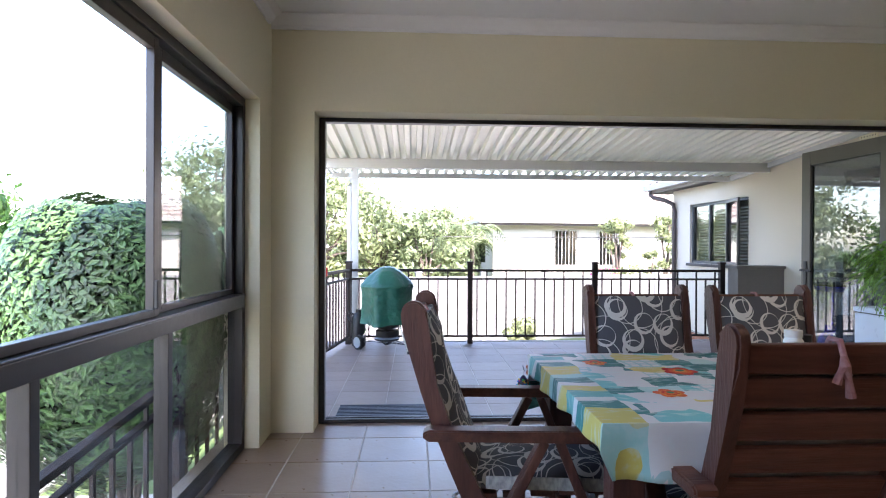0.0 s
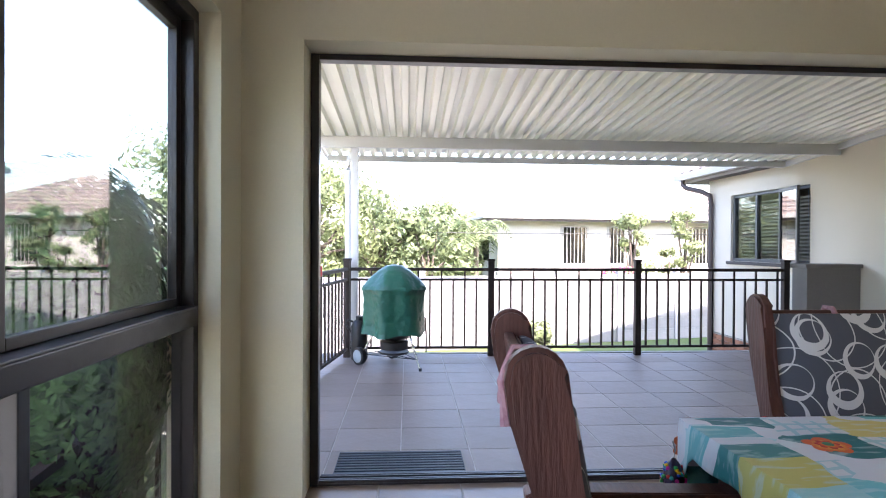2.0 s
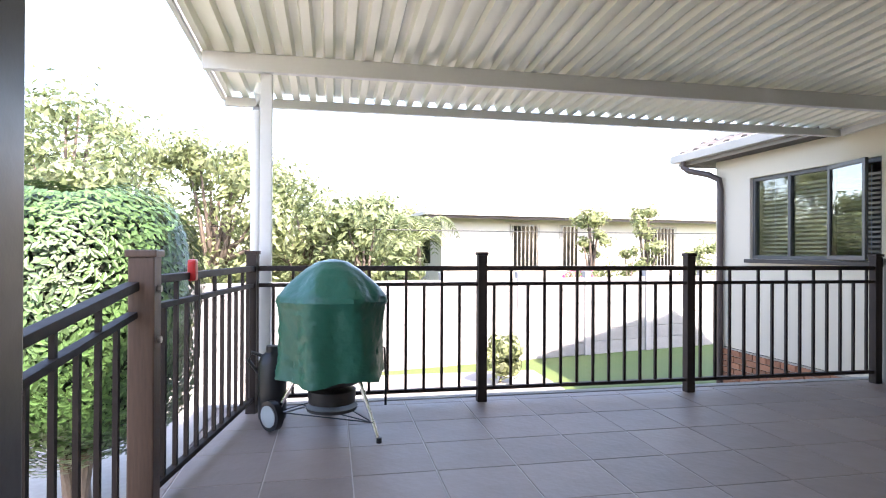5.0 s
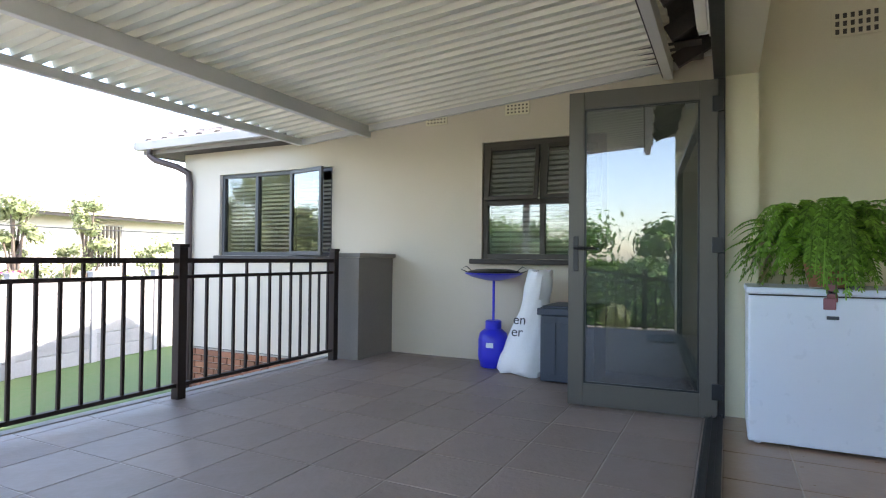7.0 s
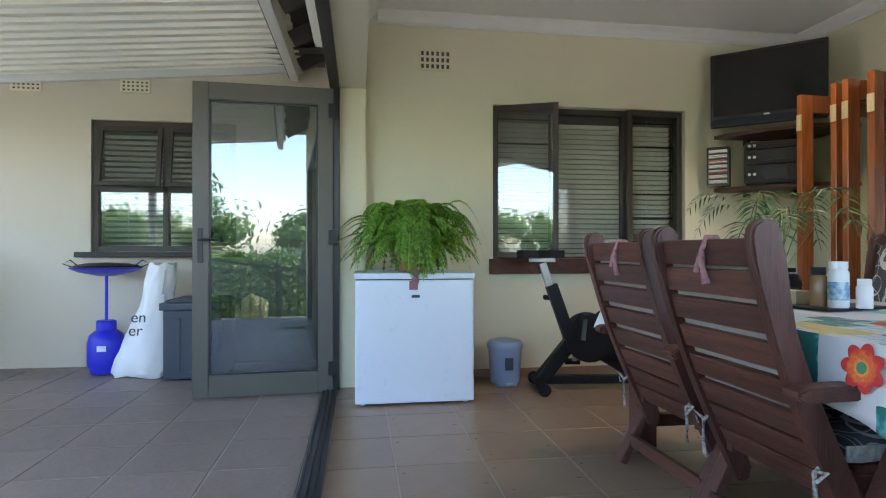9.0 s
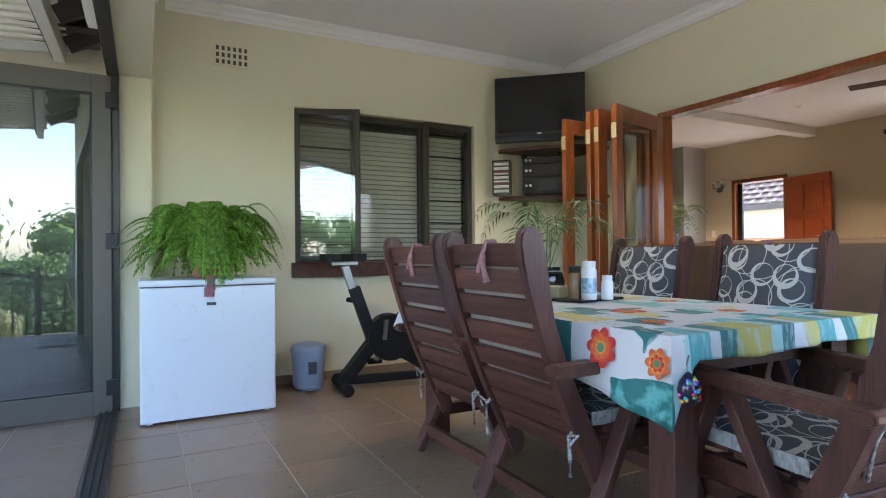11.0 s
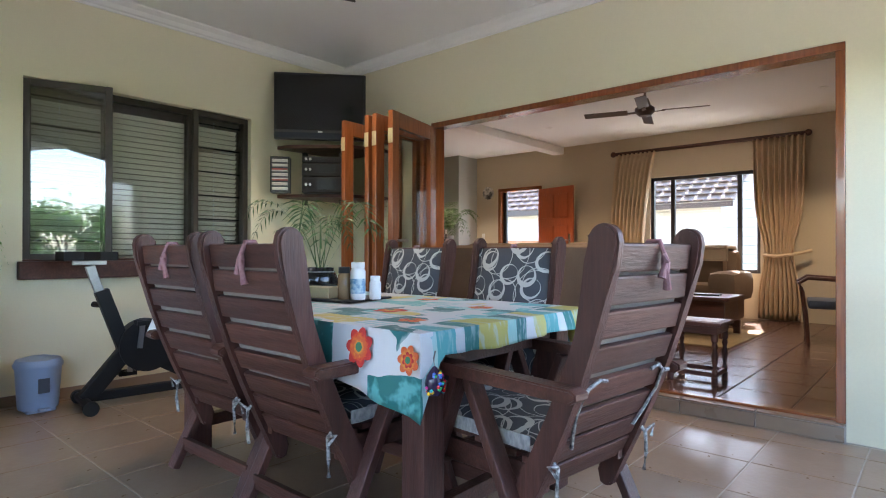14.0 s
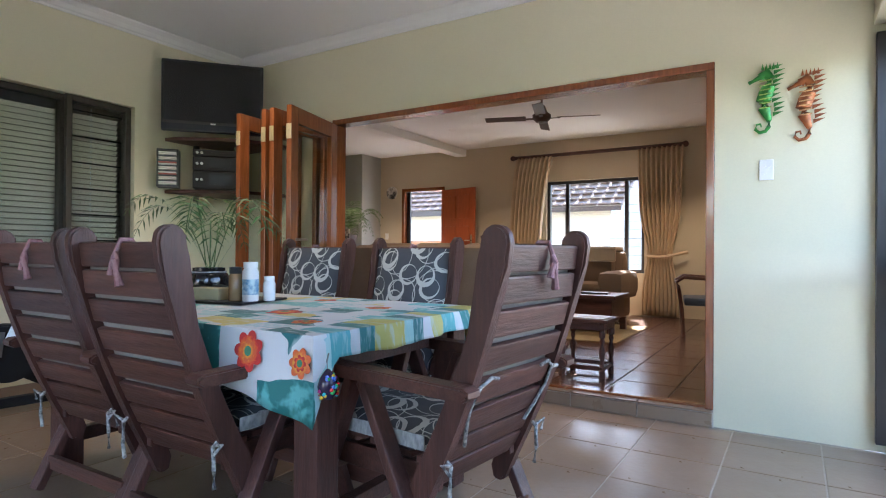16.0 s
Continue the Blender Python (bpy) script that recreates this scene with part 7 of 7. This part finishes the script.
def tree(name, at, h, spread, n, size, material, seed, label, clumps=44):
    t = thing(name, at, label, "tree", "garden trees")
    rnd = random.Random(seed); rng = np.random.default_rng(seed)
    bm = bmesh.new()
    tube(bm, [(0, 0, 0), (.05, .03, h * .25), (-.04, .05, h * .45), (.05, 0, h * .7)], [h * .035, h * .028, h * .022, h * .01], 9)
    P, D = [], []
    for i in range(clumps):
        a = rnd.uniform(0, 6.28); rr = spread * math.sqrt(rnd.random()); z = h * rnd.uniform(.22, 1.0)
        rr *= 1.0 - .5 * max(0, (z / h - .6) / .4)
        c = Vector((rr * math.cos(a), rr * math.sin(a), z))
        if i % 2 == 0:
            s_ = Vector((0, 0, h * rnd.uniform(.25, .5)))
            tube(bm, [s_, s_.lerp(c, .5) + Vector((0, 0, .1)), c], [h * .014, h * .009, h * .004], 6)
        r = spread * rnd.uniform(.14, .38)
        m_ = n // clumps
        d = rng.normal(0, 1, (m_, 3))
        P.append(np.array(c) + d * r * .62 * np.array((1, 1, .8))); D.append(d / np.linalg.norm(d, axis=1)[:, None])
    part("trunk", bm, M["bark"], t, smooth=True)
    leaves("crown", np.concatenate(P), np.concatenate(D), size, material, t, seed, "loose pale green leaves")
for i, (x, y, h, s, mm) in enumerate(((-4.6, 11.0, 4.7, 1.9, "leaf_t"), (-2.2, 12.2, 4.4, 1.6, "leaf_t2"), (-.3, 13.0, 3.7, 1.4, "leaf_t"), (-1.2, 15.5, 4.6, 1.9, "leaf_t2"), (-5.0, 14.5, 5.2, 2.2, "leaf_t2"), (1.2, 15.8, 3.6, 1.4, "leaf_t"), (-3.4, 9.6, 3.4, 1.5, "leaf_t"), (3.0, 18.5, 3.4, 1.3, "leaf_t2"), (1.0, 12.2, 3.0, 1.2, "leaf_t"))):
    tree("garden_tree", pose(x, y, GZ, 0, 0, i * 50), h, s, 7000, .08, M[mm], 20 + i, "leafy sunlit garden tree with pale green foliage")
# feathery palm clump among the trees
pc = thing("garden_palm", pose(2.2, 14.2, GZ), "feathery palm clump among the garden trees", "palm", "garden trees")
bm = bmesh.new()
for i in range(3): tube(bm, [(i * .3 - .3, 0, 0), (i * .35 - .35, .1, 2.4)], [.1, .07], 8)
part("trunk", bm, M["bark"], pc)
vs, fs = [], []
rnd = random.Random(31)
for i in range(46):
    frond(vs, fs, (rnd.uniform(-.4, .4), rnd.uniform(-.3, .3), rnd.uniform(2.0, 2.7)), rnd.uniform(0, 6.28), rnd.uniform(.8, 1.5), rnd.uniform(.5, 1.0), rnd.uniform(.4, 1.3), .38, 16, .03)
leafy("fronds", vs, fs, M["leaf_t"], pc, "arching feathery fronds")
for i, (x, y, h, s) in enumerate(((7.0, 13.3, 3.4, .55), (8.7, 13.6, 3.3, .5), (10.2, 13.4, 2.4, .8), (7.9, 13.0, 2.2, .8), (3.0, 8.3, .75, .35))):
    tree("garden_shrub", pose(x, y, GZ), h, s, 2600, .06, M["leaf_t2"], 50 + i, "upright pale green shrub beside the boundary wall", 18)
bo = thing("flowering_shrub", pose(6.4, 12.6, GZ), "pink flowering shrub above the boundary wall", "shrub")
rng = np.random.default_rng(77)
p, d = blob(rng, 1400, (0, 0, 1.25), (.55, .4, .5)); leaves("leaves", p, d, .05, M["leaf_t"], bo, 7)
p, d = blob(rng, 500, (0, 0, 1.35), (.5, .42, .42)); leaves("blossom", p, d, .045, mat("magenta_petal", (.55, .05, .22), .6, island=.3), bo, 8, "bright magenta blossom")

# long hedge and trees on the garden side
def hedge_row(name, x0, x1, y0, y1, z1, n, size, seed, label):
    rng = np.random.default_rng(seed)
    h_ = thing(name, pose(0, 0, 0), label, "hedge")
    u = rng.random(n); side = rng.random(n)
    L1 = max(x1 - x0, y1 - y0)
    P = np.zeros((n, 3)); D = np.zeros((n, 3))
    top = side < .4
    P[:, 0] = np.where(top, rng.uniform(x0, x1, n), np.where(rng.random(n) < .8, x1, x0) + rng.normal(0, .09, n))
    P[:, 1] = y0 + u * (y1 - y0)
    P[:, 2] = np.where(top, z1 + rng.normal(0, .09, n), rng.uniform(GZ, z1, n))
    P[:, 2] += .10 * np.sin(P[:, 1] * 1.7) + .06 * np.sin(P[:, 1] * 4.1)
    D[:, 0] = np.where(top, 0, 1); D[:, 2] = np.where(top, 1, 0.2)
    leaves("leaves", P, D, size, M["leaf_g"], h_, seed, "dense clipped leaves")
    # the same near-black core stands in for shade inside the hedge
    part("inner_twig_mass", B((x0 + .15, x1 - .15, y0, y1, GZ, z1 - .15)), bpy.data.materials["inner_shade"], h_)
hedge_row("garden_hedge", -11.5, -10.3, -14, 18, .75, 42000, .085, 61, "long clipped green hedge across the garden")
for i, (x, y, h, s) in enumerate(((-14.5, -7, 3.6, 2.4), (-15, -1.5, 3.3, 2.4), (-14, 4.0, 4.2, 2.6), (-15.5, 9.5, 3.6, 2.6), (-13, 14, 3.9, 2.4))):
    tree("garden_tree", pose(x, y, GZ, 0, 0, i * 70), h, s, 6500, .14, M["leaf_g"], 80 + i, "broad green tree behind the long hedge", 30)
for i, y in enumerate((-3.2, 1.2, 2.9)):
    tp = thing("box_ball", pose(-8.6, y, GZ), "small clipped yellow-green box ball", "shrub", "box balls")
    rng = np.random.default_rng(90 + i); p, d = blob(rng, 1500, (0, 0, .45), (.42, .42, .42), 2.0)
    leaves("leaves", p, d, .045, M["leaf_t2"], tp, i)
# overhead cable
bm = bmesh.new(); tube(bm, [(-9 + i * 2.2, 11.2 + i * .25, 1.62 - .05 * math.sin(i / 10 * math.pi)) for i in range(11)], .012, 6)
solid("overhead_cable", bm, M["black"], "thin overhead cable strung across the garden", "cable")

# houses seen through the living room window and front door
M["btile"] = mat("brown_grey_roof_tile", (.27, .20, .165), .85, grain=.3, gscale=8, stain=.4, sscale=1.0, island=.2)
fh = thing("tiled_house", pose(4.05, -15.0, 0), "cream house with a grey-brown tiled gable roof", "house")
part("wall", B((0, 9, -6, 0, GZ, 2.25)), M["nwall"], fh)
bm = bmesh.new()
prism(bm, [(.35, 2.22), (-3, 4.1), (-6.4, 2.22), (-6.4, 2.14), (-3, 4.0), (.35, 2.14)], -.35, 9.3, "x")
part("roof", bm, M["btile"], fh)
bm = bmesh.new(); prism(bm, [(0, 2.251), (-3, 3.95), (-6, 2.251)], 0.001, .12, "x"); part("gable", bm, M["nwall"], fh)
bm = bmesh.new()
for j in range(11):
    v = j / 11
    for i in range(31):
        bar(bm, (-.33 + i * .31, .33 - 3.3 * v, 2.27 + 1.88 * v), (-.33 + i * .31 + .25, .33 - 3.3 * v, 2.27 + 1.88 * v), .22, .03)
part("roof_tiles", bm, M["btile"], fh, "rows of curved roof tiles")["kind"] = "stuff"
part("garage_door", B((4.6, 6.6, .001, .05, GZ, 1.35), bev=.01), M["orange"], fh, "brown timber garage door")
part("fascia", B((-.36, 9.3, .35, .40, 2.08, 2.24)), M["gutter"], fh)
wh_ = thing("white_house", pose(-3.2, -19.5, 0), "white gabled house with sash windows", "house")
part("wall", B((0, 6.6, -5, 0, GZ, 2.6)), M["nwall"], wh_)
bm = bmesh.new(); prism(bm, [(-.3, 2.6), (3.3, 4.4), (6.9, 2.6)], -5.2, .001, "y"); part("gable", bm, M["nwall"], wh_)
bm = bmesh.new(); prism(bm, [(-.5, 2.55), (3.3, 4.5), (7.1, 2.55), (7.1, 2.66), (3.3, 4.62), (-.5, 2.66)], -5.4, .25, "y"); part("roof", bm, M["rtile"], wh_)
for x in (2.9, 4.6, 5.6):
    part("window", B((x, x + .6, .001, .03, .0, 1.3), bev=.004), M["gwall"], wh_, "pale sash window")
solid("forecourt_paving", B((-8, 14, -14.6, LY - .7, GZ, GZ + .03)), M["paving"], "pale paved forecourt beyond the front door", "pavement", "structure")

# ---- floor tiles, last ----
def tiles(parent, x0, x1, y0, y1, ox, oy, pitch, gap, z, th, material, name="floor_tile", keep=None, bond=False):
    cache = {}
    j = math.floor((y0 - oy) / pitch)
    while oy + j * pitch < y1:
        off = (pitch / 2 if (bond and j % 2) else 0)
        i = math.floor((x0 - ox - off) / pitch)
        while ox + off + i * pitch < x1:
            a, b_ = max(x0, ox + off + i * pitch) + gap / 2, min(x1, ox + off + (i + 1) * pitch) - gap / 2
            c, d = max(y0, oy + j * pitch) + gap / 2, min(y1, oy + (j + 1) * pitch) - gap / 2
            i += 1
            if b_ - a < .03 or d - c < .03:
                continue
            key = (round(b_ - a, 3), round(d - c, 3))
            if key not in cache:
                bm = bmesh.new()
                hx, hy, e = key[0] / 2, key[1] / 2, .003
                lo = [bm.verts.new(p) for p in ((-hx, -hy, -th), (hx, -hy, -th), (hx, hy, -th), (-hx, hy, -th))]
                mi = [bm.verts.new(p) for p in ((-hx, -hy, -e * .6), (hx, -hy, -e * .6), (hx, hy, -e * .6), (-hx, hy, -e * .6))]
                hi = [bm.verts.new(p) for p in ((-hx + e, -hy + e, 0), (hx - e, -hy + e, 0), (hx - e, hy - e, 0), (-hx + e, hy - e, 0))]
                bm.faces.new(hi)
                for A, C in ((lo, mi), (mi, hi)):
                    for k_ in range(4):
                        bm.faces.new((A[k_], A[(k_ + 1) % 4], C[(k_ + 1) % 4], C[k_]))
                cache[key] = mesh_of(name, bm, material)
            o = new(name, cache[key]); o.parent = parent
            o.matrix_basis = pose((a + b_) / 2, (c + d) / 2, z, random.uniform(-.08, .08), random.uniform(-.08, .08), 0)
        j += 1
tiles(FLOOR, XL - .2, XR - .001, YB + .031, -.062, .315, -.38, .42, .006, 0.0, .012, M["tile"])
tiles(PATIO, -.46, WX - .001, .041, 3.52, .42, .47, .42, .006, -.012, .012, M["ptile"], "patio_tile")
tiles(FLOORL, -.1, 5.6, LY + .001, YB - .12, .30, -.47, .40, .010, LF, .012, M["ltile"])
